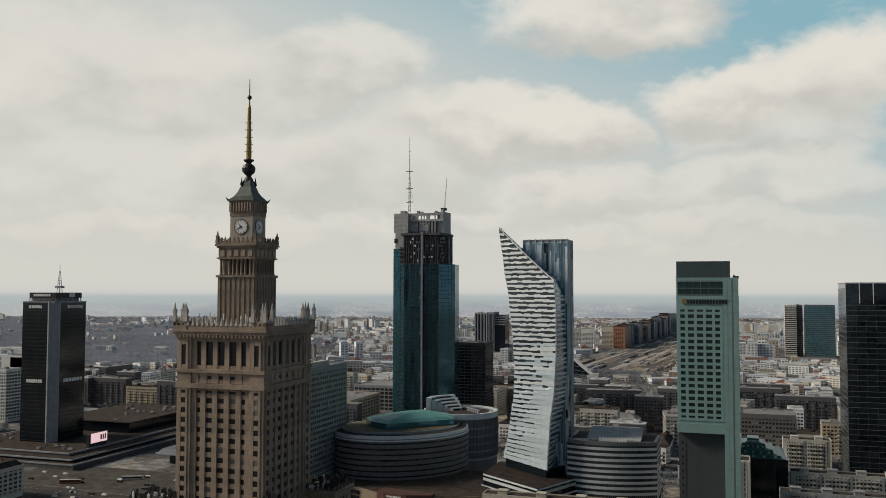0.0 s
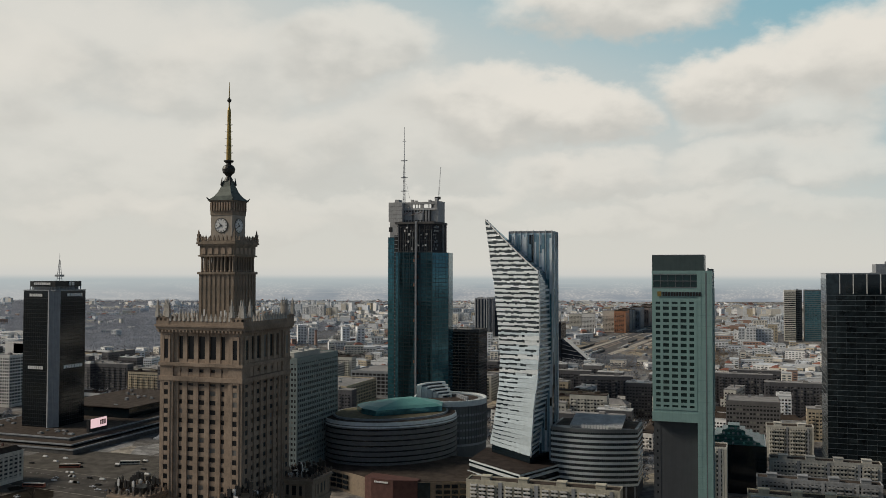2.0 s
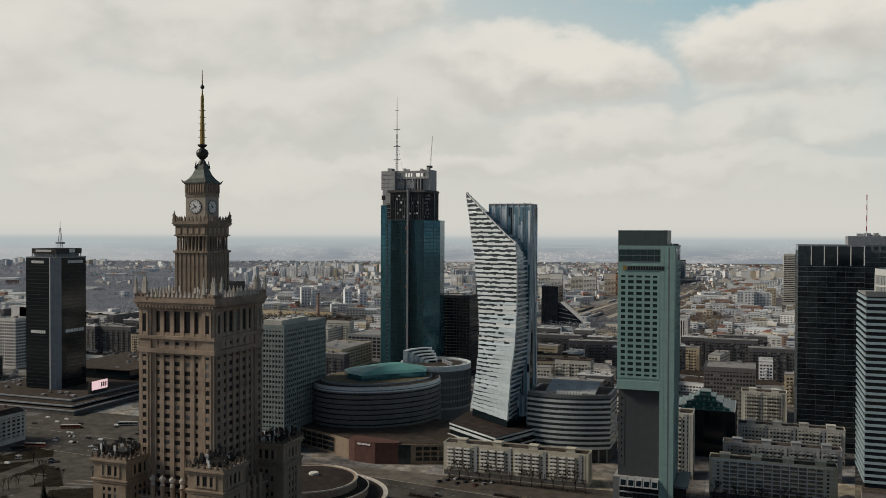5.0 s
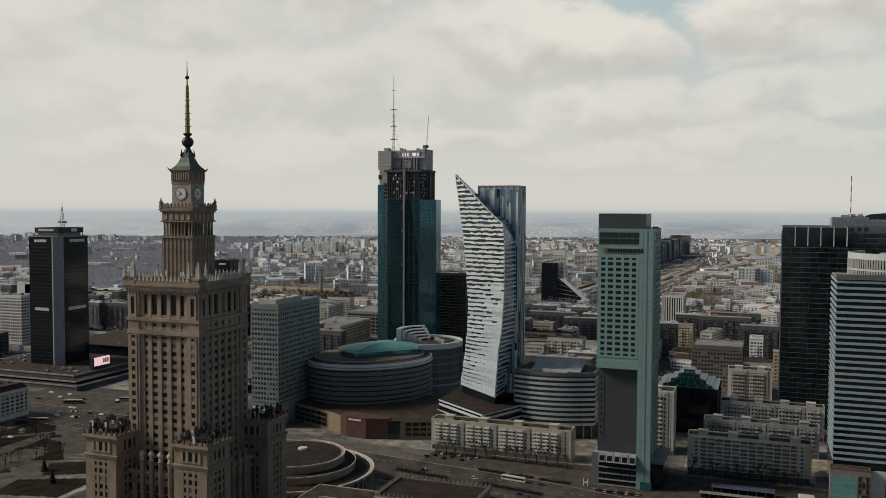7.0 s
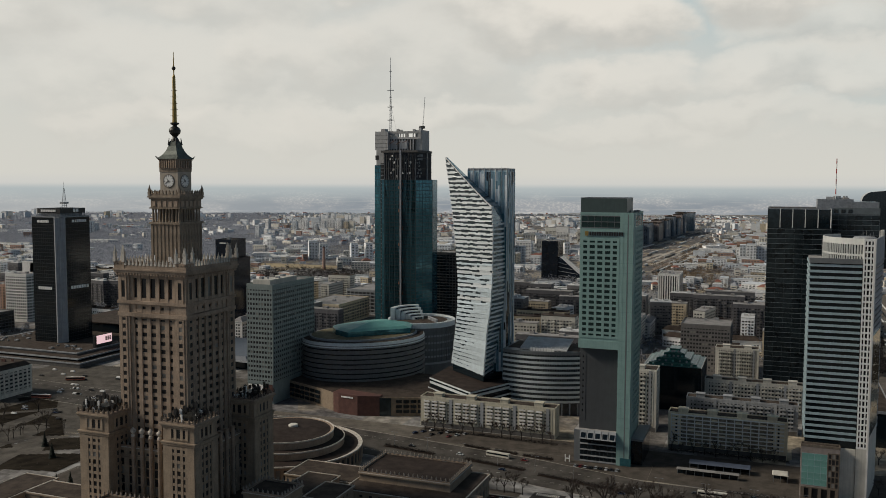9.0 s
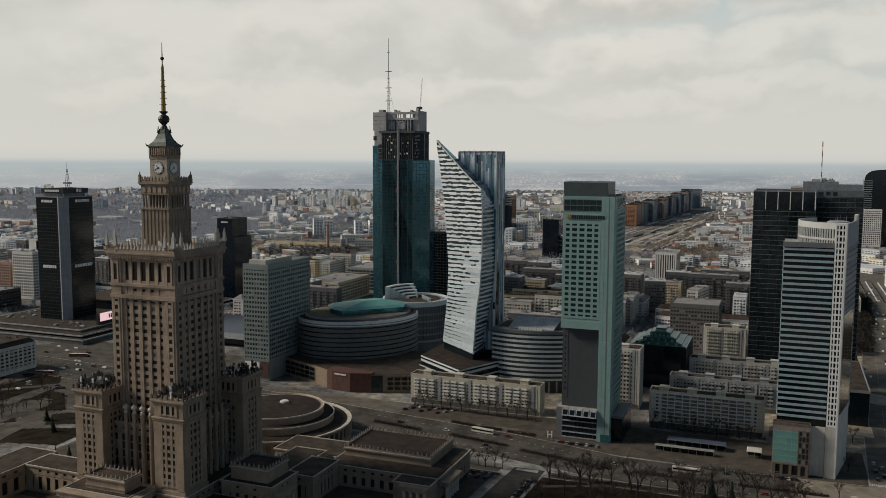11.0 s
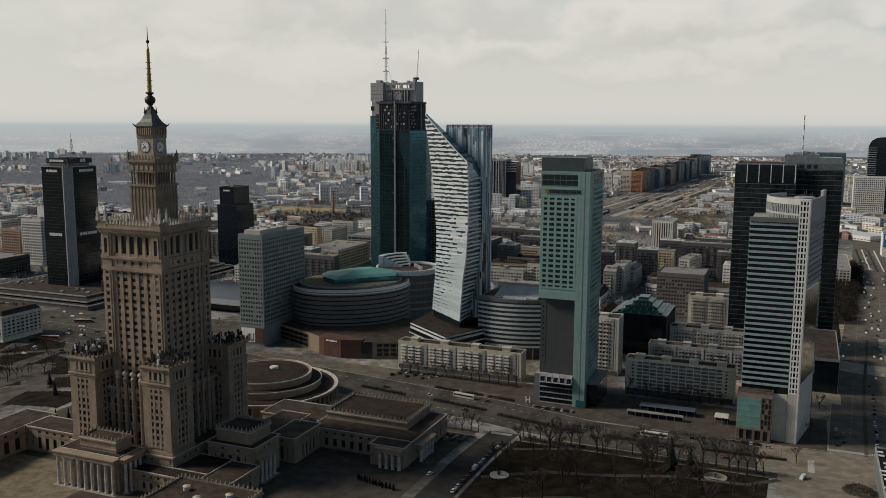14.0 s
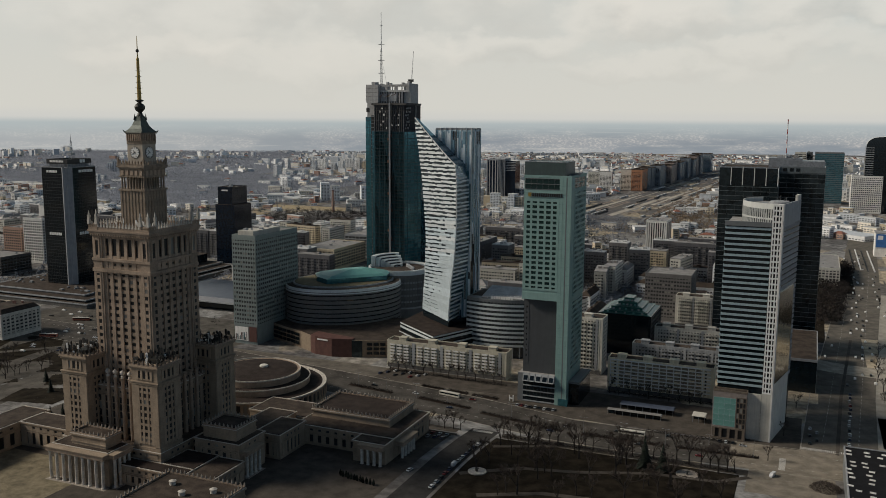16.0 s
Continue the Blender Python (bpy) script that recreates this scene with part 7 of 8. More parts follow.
def make_town():
    rng = random.Random(17)
    protos = []
    for k in range(14):
        w, d = rng.choice(((46, 13), (30, 14), (60, 12), (24, 22), (36, 16), (13, 44), (14, 32)))
        h = rng.choice((11, 14, 17, 20, 24, 30, 38))
        protos.append(town_proto(w, d, h, (PLASTER_WHITE, BROWN_GREY, PLASTER_WHITE, SLATE_WALL, PLASTER, PLASTER_TAN, CHALK_WALL)[k % 7], ROOFS[k % 5], k % 3 == 0 and h < 22, k))
    used = 0
    y = 600.0
    spots = []
    while y < 1160:
        x = -1.02 * y - 60
        while x < .18 * y + 60:
            px_, py_ = x + rng.uniform(-9, 9), y + rng.uniform(-7, 7)
            if free(px_, py_, 22) and rng.random() < .86:
                spots.append((px_, py_, rng.choice((0, 0, 0, 90, 180, 8, -12))))
            x += 50
        y += 41
    for k, (x, y, t) in enumerate(spots):
        pr = protos[rng.randrange(14)]
        m = pose(x, y, 0, 0, 0, t)
        if used < 14 and k % 9 == 0:
            protos[used].matrix_basis = m
            used += 1
        else:
            copy_thing(pr, m)
    for pr in protos[used:]:
        pr.matrix_basis = pose(rng.uniform(-1200, -1050), 1100 + rng.uniform(-40, 60), 0)
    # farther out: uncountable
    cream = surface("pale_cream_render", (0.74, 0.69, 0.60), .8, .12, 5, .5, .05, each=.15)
    # Far walls run pale and bluish, so their colours carry the distance haze.
    ash = surface("ash_render_haze_tone", (0.62, 0.65, 0.68), .8, .15, 5, .5, .05, each=.2)
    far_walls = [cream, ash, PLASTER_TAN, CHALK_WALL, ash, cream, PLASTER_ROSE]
    far_roofs = [ash, ROOF_GREY, ROOF_PALE, ROOF_RED, PLASTER_GREY]
    sets = [Geo() for _ in far_walls]
    roofs = [Geo() for _ in far_roofs]
    panes = Geo()
    y = 1160.0
    while y < 4950:
        step = 30 if y < 2600 else 36
        x = -1.10 * y - 120
        while x < .24 * y + 90:
            qx, qy = x + rng.uniform(-.4, .4) * step, y + rng.uniform(-.4, .4) * step
            x += step
            dense = noise.noise((qx / 220, qy / 220, 7.0))
            if not free(qx, qy, 12) or (in_wood(qx, qy) and rng.random() > (.3 if qx > -.62 * qy else .06)) or rng.random() > .46 + dense * .8:
                continue
            tall = noise.noise((qx / 330, qy / 330, 3.0)) > .2 and 1700 < y < 3700
            w, d = rng.choice(((26, 11), (18, 10), (36, 11), (12, 11), (10, 26), (14, 20), (11, 9)))
            h = rng.choice((5, 6, 8, 9, 11, 13, 16))
            pick = rng.choice((0, 1, 2, 3, 3, 3, 3, 3, 0, 4, 5, 6))
            if tall and rng.random() < .7:
                w, d = rng.choice(((16, 15), (20, 13), (34, 12), (13, 28)))
                h, pick = rng.choice((24, 30, 33, 36, 42)), rng.choice((0, 3, 3, 3, 2, 1))
            if y > 2200 and pick in (2, 6) and rng.random() < .6:
                pick = 3
            if y > 3000:
                h *= 1 - .55 * (y - 3000) / 1950
            if rng.random() < (.12 if qx < -650 and y < 1900 else .04):
                w, d, h, pick = rng.uniform(50, 90), rng.uniform(30, 50), rng.uniform(7, 11), 3
            turn = radians(20) * round(3 * noise.noise((qx / 500, qy / 500, 11.0)))
            c, s_ = math.cos(turn), math.sin(turn)
            spot = lambda e: [(qx + c * u - s_ * k, qy + s_ * u + c * k) for u, k in ((-w / 2 - e, -d / 2 - e), (w / 2 + e, -d / 2 - e), (w / 2 + e, d / 2 + e), (-w / 2 - e, d / 2 + e))]
            sets[pick].prism(spot(0), 0, h)
            low = h < 12 and w < 30 and rng.random() < .4
            if low:
                roofs[rng.choice((3, 3, 4, 1))].prism(spot(.4), h, h + 3.5, [(qx + (a - qx) * .3, qy + (b - qy) * .3) for a, b in spot(.4)])
            else:
                roofs[rng.choice((2, 2, 2, 0)) if qx < -650 and y < 1900 else rng.choice((0, 2, 2, 2, 4))].prism(spot(.2), h, h + .8)
            if y < 2100 or (tall and y < 2900):
                for j in range(int((h - 2) / 3.4)):
                    z = 1.6 + j * 3.4
                    for (xa, ya), (xb, yb) in (spot(.1)[0:2], spot(.1)[1:3]):
                        cuts = max(1, int(math.hypot(xb - xa, yb - ya) / 6))
                        for i in range(cuts):
                            f0, f1 = (i + .2) / cuts, (i + .8) / cuts
                            panes.add([(xa + (xb - xa) * f0, ya + (yb - ya) * f0, z), (xa + (xb - xa) * f1, ya + (yb - ya) * f1, z), (xa + (xb - xa) * f1, ya + (yb - ya) * f1, z + 1.5), (xa + (xb - xa) * f0, ya + (yb - ya) * f0, z + 1.5)], [(0, 1, 2, 3)])
        y += step * .8
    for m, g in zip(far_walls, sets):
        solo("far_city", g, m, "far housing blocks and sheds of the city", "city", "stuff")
    for m, g in zip(far_roofs, roofs):
        solo("far_roofs", g, m, "flat and pitched roofs of the far city", "roofs", "stuff")
    # Paler than near panes: reflected sky is put into the glass colour.
    far_glass = glazing("far_glass_sky_tone", (0.13, 0.145, 0.16), .2, .3, .5)
    solo("far_windows", panes, far_glass, "window rows of the far housing blocks", "windows", "stuff")


make_town()


def rail_estate():
    """The long row of slabs beside the railway, the first one orange."""
    orange = surface("orange_plaster", (0.42, 0.20, 0.11), .8, .18, 5, .4, .1, streaks=.3)
    blue = surface("blue_grey_plaster", (0.23, 0.26, 0.29), .8, .15, 5, .4, .1, streaks=.3)
    rose = surface("rose_grey_plaster", (0.36, 0.29, 0.26), .8, .15, 5, .4, .1, streaks=.3)
    y = 2350.0
    rng = random.Random(40)
    for k in range(13):
        deep = rng.choice((52, 66, 74, 84))
        x, h = -296 + (y - 2350) * .065 + rng.uniform(-7, 7), rng.choice((50, 54, 58)) + k * .8
        p = thing("estate_slab", (x, y, 0), "tall orange housing slab beside the railway" if k == 0 else "tall grey-blue housing slab beside the railway", "apartment block", "slabs beside the railway")
        part("wall", Geo().box(x - 15, x + 15, y, y + deep - 2, 0, h), orange if k == 0 else rng.choice((rose, blue, blue)), p)
        g = Geo()
        windows_on(g, x - 15, x + 15, y, y + deep - 2, h - 2, 3.4, 5)
        part("glazing", g, PANE, p, kind="stuff")
        part("roof", Geo().box(x - 15.4, x + 15.4, y - .4, y + deep - 1.6, h, h + 1.5).box(x - 6, x + 6, y + 8, y + 18, h + 1.5, h + 5), ROOF_FELT, p)
        y += deep
    for k in range(2):
        x, y = -252 + k * 30, 3290 + k * 70
        p = thing("estate_slab", (x, y, 0), "tall blue glass slab at the end of the railway estate", "apartment block", "slabs beside the railway")
        part("wall", Geo().box(x - 16, x + 16, y, y + 60, 0, 70 - k * 3), blue, p)
        g = Geo()
        windows_on(g, x - 16, x + 16, y, y + 60, 66, 3.4, 2.4)
        part("glazing", g, PANE_BLUE, p, kind="stuff")
        part("roof", Geo().box(x - 16.4, x + 16.4, y - .4, y + 60.4, 70 - k * 3, 72 - k * 3), ROOF_FELT, p)
    for k in range(6):
        x, y = -560 + k * 46, 2330 + (k % 2) * 60
        p = thing("estate_slab", (x, y, 0), "pale housing slab of the railway estate", "apartment block", "slabs beside the railway")
        part("wall", Geo().box(x - 17, x + 17, y, y + 14, 0, 46 + (k % 3) * 5), PLASTER if k % 2 else PLASTER_WHITE, p)
        g = Geo()
        windows_on(g, x - 17, x + 17, y, y + 14, 44, 3.4, 4)
        part("glazing", g, PANE, p, kind="stuff")
        part("roof", Geo().box(x - 17.3, x + 17.3, y - .3, y + 14.3, 46 + (k % 3) * 5, 47.2 + (k % 3) * 5), ROOF_GREY, p)


rail_estate()
TRACKBED = surface("rusty_track_bed", (0.24, 0.19, 0.15), .95, .45, 14, 1.5, .1)
GRAVEL = surface("pale_ballast", (0.40, 0.36, 0.30), .95, .3, 20, 1.5, .1)
for m, seed, n, words in ((TRACKBED, 1, 34, "bundle of rusty railway tracks leaving the city"), (GRAVEL, 2, 40, "pale gravel beds between the railway tracks"), (ROOF_PALE, 3, 40, "long pale sheds and trains of the railway yard"), (CONCRETE_DARK, 4, 22, "dark rows of standing goods wagons in the yard")):
    rng = random.Random(seed)
    g = Geo()
    for i in range(n):
        y = 1690 + 1500 * rng.random() ** 1.5
        length = rng.uniform(90, 420) if seed < 3 else rng.uniform(24, 110)
        x = -325 + (y - 1700) * .08 + rng.uniform(0, 235 - (y - 1700) * .06)
        w = rng.uniform(3, 9) if seed < 3 else rng.uniform(2.6, 4.6)
        top = (.12, .16, rng.uniform(2.6, 4), 3.4)[seed - 1] + i * .001
        skew = length * (.08 + rng.uniform(-.02, .02))
        g.prism([(x, y), (x + w, y), (x + w + skew, y + length), (x + skew, y + length)], 0, top)
    solo("railway_yard", g, m, words, "railway", "structure" if seed < 3 else "stuff")
FIELD = surface("dry_field", (0.34, 0.27, 0.16), .95, .2, 40, 2, .1)
for x0, x1, y0, y1 in ((-1000, -870, 1335, 1445), (-960, -760, 1535, 1605), (-1950, -1720, 1640, 1720), (-745, -705, 1600, 1640), (-1330, -1180, 1180, 1330), (-2250, -1960, 1560, 1760), (-1715, -1580, 1560, 1700), (-1560, -1380, 1180, 1290), (-1700, -1450, 1330, 1420), (120, 190, 1520, 1700)):
    sheet("field", [(x0, x1, y0, y1)], FIELD, .15, "dry pale yellow field between the houses", "field", step=60)
p = thing("brick_chimney", (-768, 1521, 0), "tall old red brick chimney among low sheds", "chimney")
part("shaft", Geo().lathe(-768, 1521, [(3.4, 0), (2.4, 44)], 16), PLASTER_ROSE, p)
part("rim", Geo().lathe(-768, 1521, [(2.9, 44), (2.9, 46), (2.0, 46)], 16), BRICK_RED, p)


# ---- trees ----
def bare_tree(seed, height=11.0):
    """A leafless street tree: trunk and limbs, and a crown of fine twigs."""
    rng = random.Random(seed)
    limbs, twigs = Geo(), Geo()

    def grow(a, way, length, r, depth):
        b = a + way * length
        r = max(r, .06 if depth < 4 else .032)
        (limbs if depth < 2 else twigs).rod(a, b, r, r * .62, 5 if depth < 2 else 3)
        if depth == 4:
            return
        for _ in range(3 if depth < 3 else 12):
            turn = Vector((rng.gauss(0, 1), rng.gauss(0, 1), rng.gauss(.5, .6))).normalized()
            grow(a + way * length * rng.uniform(.55, 1.0), (way * 1.0 + turn * .75).normalized(), length * rng.uniform(.55, .8), r * .55, depth + 1)
    grow(Vector((0, 0, -.1)), Vector((0, 0, 1)), height * .34, height * .022, 0)
    p = thing("bare_tree", (0, 0, 0), "leafless street tree with a fine brown crown", "tree", "bare trees")
    part("trunk", limbs, BARK, p)
    part("crown", twigs, TWIGS, p)
    return p


def conifer(seed, height):
    rng = random.Random(seed)
    p = thing("conifer", (0, 0, 0), "tall dark green conifer with ragged layers", "tree", "conifers")
    part("trunk", Geo().rod((0, 0, -.1), (0, 0, height), .3, .04, 6), BARK, p)
    g = Geo()
    for i in range(420):
        z = height * (.08 + .9 * rng.random() ** 1.2)
        r = (height - z) * .26 * rng.uniform(.45, 1.1)
        a = rng.uniform(0, 2 * math.pi)
        c, s = math.cos(a), math.sin(a)
        w = .35 + .05 * (height - z)
        g.add([(0, 0, z + .5), (c * r - s * w, s * r + c * w, z - r * .35), (c * r * 1.15, s * r * 1.15, z - r * .5), (c * r + s * w, s * r - c * w, z - r * .35)], [(0, 1, 2), (0, 2, 3)])
    part("needles", g, NEEDLES, p)
    return p


def plant_trees():
    rng = random.Random(23)
    protos = [bare_tree(s, h) for s, h in ((1, 13), (2, 15), (3, 11), (4, 17))]
    spots = []
    for i in range(22):                                     # row along the street
        spots.append((-20 + i * 6.6 + rng.uniform(-2, 2), 424 + rng.uniform(-5, 3)))
    for i in range(48):                                     # park
        spots.append((rng.uniform(-16, 118), 318 + 100 * rng.random() ** .7))
    for i in range(12):                                     # beside the hall
        spots.append((-100 + i * 5 + rng.uniform(-1, 1), 421 + rng.uniform(-2, 3)))
    for i in range(14):                                     # before the flats
        spots.append((-146 + i * 7, 530 + rng.uniform(-3, 2)))
    for i in range(10):
        spots.append((22 + i * 7, 541 + rng.uniform(-2, 2)))
    for i in range(10):
        spots.append((rng.uniform(-470, -290), rng.uniform(360, 470)))
    for i in range(14):
        spots.append((rng.uniform(-438, -390), rng.uniform(384, 420)))
    for i in range(9):
        spots.append((201 + rng.uniform(0, 6), 520 + i * 26))
    for i in range(26):                                     # dark grove beside the side street
        spots.append((150 + rng.uniform(-8, 6) + i * 1.1, 725 + i * 11))
    spots += [(133, 452), (140, 500), (146, 560), (150, 640)]
    for k, (x, y) in enumerate(spots):
        if (-40 < x < -20 and y < 430) or (62 < x < 104 and 390 < y < 418):
            continue
        m = pose(x, y, gz(x, y), 0, 0, rng.uniform(0, 360)) @ Matrix.Scale((1.22 if k < 70 else .85) * rng.uniform(.8, 1.15), 4)
        if k < 4:
            protos[k].matrix_basis = m
        else:
            copy_thing(protos[rng.randrange(4)], m)
    cons = [conifer(7, 19), conifer(8, 16)]
    spots = [(71, 404), (81, 403), (-288, 320), (-282, 326), (-277, 331), (-296, 318), (-360, 395), (-331, 372)]
    for k, (x, y) in enumerate(spots):
        m = pose(x, y, gz(x, y))
        if k < 2:
            cons[k].matrix_basis = m
        else:
            copy_thing(cons[1], m @ Matrix.Scale(.62, 4))
    # woods too dense to count: sprays of upright twigs
    g = Geo()

    def spray(x, y, r, h, n):
        for q in range(n):
            a, u = rng.uniform(0, 2 * math.pi), rng.random() ** .5
            z = h * (.35 + .65 * rng.random() * (1.05 - u * u))
            c = Vector((x + r * u * math.cos(a), y + r * u * math.sin(a), z))
            d = Vector((rng.gauss(0, 1), rng.gauss(0, 1), rng.gauss(.5, .7))).normalized() * rng.uniform(1.5, 3.2)
            e = Vector((rng.gauss(0, 1), rng.gauss(0, 1), rng.gauss(0, .7))).normalized() * rng.uniform(.5, 1.1)
            g.add([c - d, c + e, c + d * .8, c - e * .7], [(0, 1, 2, 3)])
        g.add([(x - .3, y, -.1), (x + .3, y, -.1), (x, y, h * .6)], [(0, 1, 2)])
    y = 1200.0
    while y < 4800:
        x = -1.12 * y - 100
        while x < .22 * y + 60:
            if in_wood(x, y) and free(x, y, 4):
                spray(x + rng.uniform(-4, 4), y + rng.uniform(-4, 4), 7.5, rng.uniform(8, 14), 11)
            x += 13 if y < 2500 else 19
        y += 12 if y < 2400 else 17
    for i in range(15000):
        y = 580 + 4200 * rng.random() ** 1.5
        x = rng.uniform(-1.12 * y - 100, .22 * y + 60)
        if not free(x, y, 2) or in_wood(x, y) or noise.noise((x / 120, y / 120, 5.0)) < -.15:
            continue
        spray(x, y, rng.uniform(2.5, 5), rng.uniform(6, 13), 13)
    woods, g = g, Geo()
    for i in range(2600):                                   # brown scrub beyond the tracks and between them
        y = rng.uniform(1450, 3300)
        spray(-75 + (y - 1700) * .05 + rng.gauss(0, 42), y, 4.5, rng.uniform(4, 10), 10)
    solo("rail_scrub", g, BROWN_TWIGS, "warm brown leafless scrub beside the railway tracks", "scrub", "stuff")
    g = woods
    solo("far_woods", g, FAR_TWIGS, "leafless woods and tree rows of the far city, tinted blue-grey for haze", "woods", "stuff")


plant_trees()
# The floor takes the same blue-grey, haze painted into its colour.
sheet("wood_floor", [(-2600, -1080, 1450, 2500), (-3300, -1620, 2500, 3000), (-3950, -1930, 3000, 3600), (-4600, -2280, 3600, 4300)], surface("woodland_floor_haze_tint", (0.25, 0.265, 0.30), .95, .3, 70, 4, .0, ior=1.15), .05, "floor of the leafless woods, coloured pale blue-grey for haze", "ground", step=120)
GROVE_TWIGS = surface("dark_grove_twigs", (0.035, 0.031, 0.029), .9, .4, 10, 1, .0, ior=1.15)
rng = random.Random(77)
g = Geo()
for i in range(620):
    y = rng.uniform(840, 1230)
    x = 158 + (y - 840) * .02 + rng.uniform(0, 22 + (y - 840) * .045)
    for q in range(26):
        a, u = rng.uniform(0, 6.3), 4.5 * rng.random() ** .5
        c = Vector((x + u * math.cos(a), y + u * math.sin(a), 3 + rng.uniform(0, 7) * (1 - u / 8)))
        d = Vector((rng.gauss(0, 1), rng.gauss(0, 1), rng.gauss(.5, .7))).normalized() * rng.uniform(1.2, 2.4)
        e = Vector((rng.gauss(0, 1), rng.gauss(0, 1), rng.gauss(0, .7))).normalized() * rng.uniform(.2, .45)
        g.add([c - d, c + e, c + d, c - e], [(0, 1, 2, 3)])
for i in range(4600):                                       # dark trees in the courts between the houses
    y = rng.uniform(570, 1500)
    x = rng.uniform(-1.05 * y - 60, .2 * y + 40)
    if i < 520:
        x, y = rng.uniform(-850, -640), rng.uniform(1320, 1520)
    elif not free(x, y, 2) or noise.noise((x / 60, y / 60, 9.0)) < -.05:
        continue
    r, h = rng.uniform(2.5, 5), rng.uniform(7, 13)
    for q in range(22):
        a, u = rng.uniform(0, 6.3), r * rng.random() ** .5
        c = Vector((x + u * math.cos(a), y + u * math.sin(a), h * (.3 + .65 * rng.random() * (1.05 - (u / r) ** 2))))
        d = Vector((rng.gauss(0, 1), rng.gauss(0, 1), rng.gauss(.5, .7))).normalized() * rng.uniform(1, 2)
        e = Vector((rng.gauss(0, 1), rng.gauss(0, 1), rng.gauss(0, .7))).normalized() * rng.uniform(.2, .45)
        g.add([c - d, c + e, c + d, c - e], [(0, 1, 2, 3)])
    g.add([(x - .25, y, -.1), (x + .25, y, -.1), (x, y, h * .6)], [(0, 1, 2)])
solo("bare_grove", g, GROVE_TWIGS, "dark leafless groves and courtyard trees between the houses", "grove", "stuff")
g = Geo()
for (xa, ya), (xb, yb) in (((-158, 485), (-120, 479)), ((-98, 476.8), (-57, 469.6)), ((-47, 464.6), (12, 450.6)), ((24, 451), (70, 451)), ((82, 452), (128, 454)), ((-108, 504), (-89, 501)), ((-86, 501), (-70, 499)), ((-66, 498), (-46, 496)), ((-18, 421), (118, 421)), ((20, 544), (94, 544)), ((-148, 531), (-50, 527)), ((-16, 405), (20, 424)), ((60, 474), (112, 474))):
    n = int(math.hypot(xb - xa, yb - ya) * 26)
    for i in range(n):
        f = rng.random()
        x, y = xa + (xb - xa) * f, ya + (yb - ya) * f + rng.uniform(-1.9, 1.9)
        c = Vector((x, y, gz(x, y) + .3 + rng.uniform(0, 1.1)))
        d = Vector((rng.gauss(0, 1), rng.gauss(0, 1), rng.gauss(.4, .6))).normalized() * rng.uniform(.3, .7)
        e = Vector((rng.gauss(0, 1), rng.gauss(0, 1), rng.gauss(0, .6))).normalized() * rng.uniform(.08, .2)
        g.add([c - d, c + e, c + d, c - e], [(0, 1, 2, 3)])
solo("bare_shrubs", g, GROVE_TWIGS, "low leafless brown shrubs on the traffic islands", "shrubs", "stuff")
g = Geo()
for i in range(1500):                                       # brown bushes on the corner of the crossing
    a, u = rng.uniform(0, 6.3), rng.random() ** .5
    x, y = 163 + 8 * u * math.cos(a), 416 + 9 * u * math.sin(a)
    c = Vector((x, y, gz(x, y) + .3 + rng.uniform(0, 3.6) * (1.1 - u * u)))
    d = Vector((rng.gauss(0, 1), rng.gauss(0, 1), rng.gauss(.6, .6))).normalized() * rng.uniform(.5, 1.1)
    e = Vector((rng.gauss(0, 1), rng.gauss(0, 1), rng.gauss(0, .6))).normalized() * rng.uniform(.08, .2)
    g.add([c - d, c + e, c + d, c - e], [(0, 1, 2, 3)])
solo("corner_bushes", g, TWIGS, "tangled brown leafless bushes on the corner pavement", "bushes", "stuff")
sheet("verge_lawn", [(152, 200, 1010, 1240), (141, 158, 705, 760), (143, 166, 760, 880), (150, 178, 880, 1010), (212, 260, 560, 690), (222, 300, 800, 1000)], WINTER_GRASS, .1, "dark worn verge beside the side street", "lawn")
# Sandy ground, its colour raised further for the sunlight on it.
SANDY = surface("sunlit_sandy_ground", (0.42, 0.35, 0.25), .95, .5, 12, 1, .2)
sheet("bare_site", [(196, 300, 690, 790), (236, 330, 1020, 1200), (246, 360, 1240, 1700), (140, 160, 575, 600)], SANDY, .11, "pale bare ground of a building site", "ground")
# This road's bright colour stands for sunlight on the cross street.
strip("roundabout_road", [(140, 690), (180, 676), (240, 672), (330, 680)], 30, surface("sunlit_tone_road", (0.36, 0.325, 0.265), .9, .35, 6, .5, .1), .13, "cross street that meets the side street", "road")

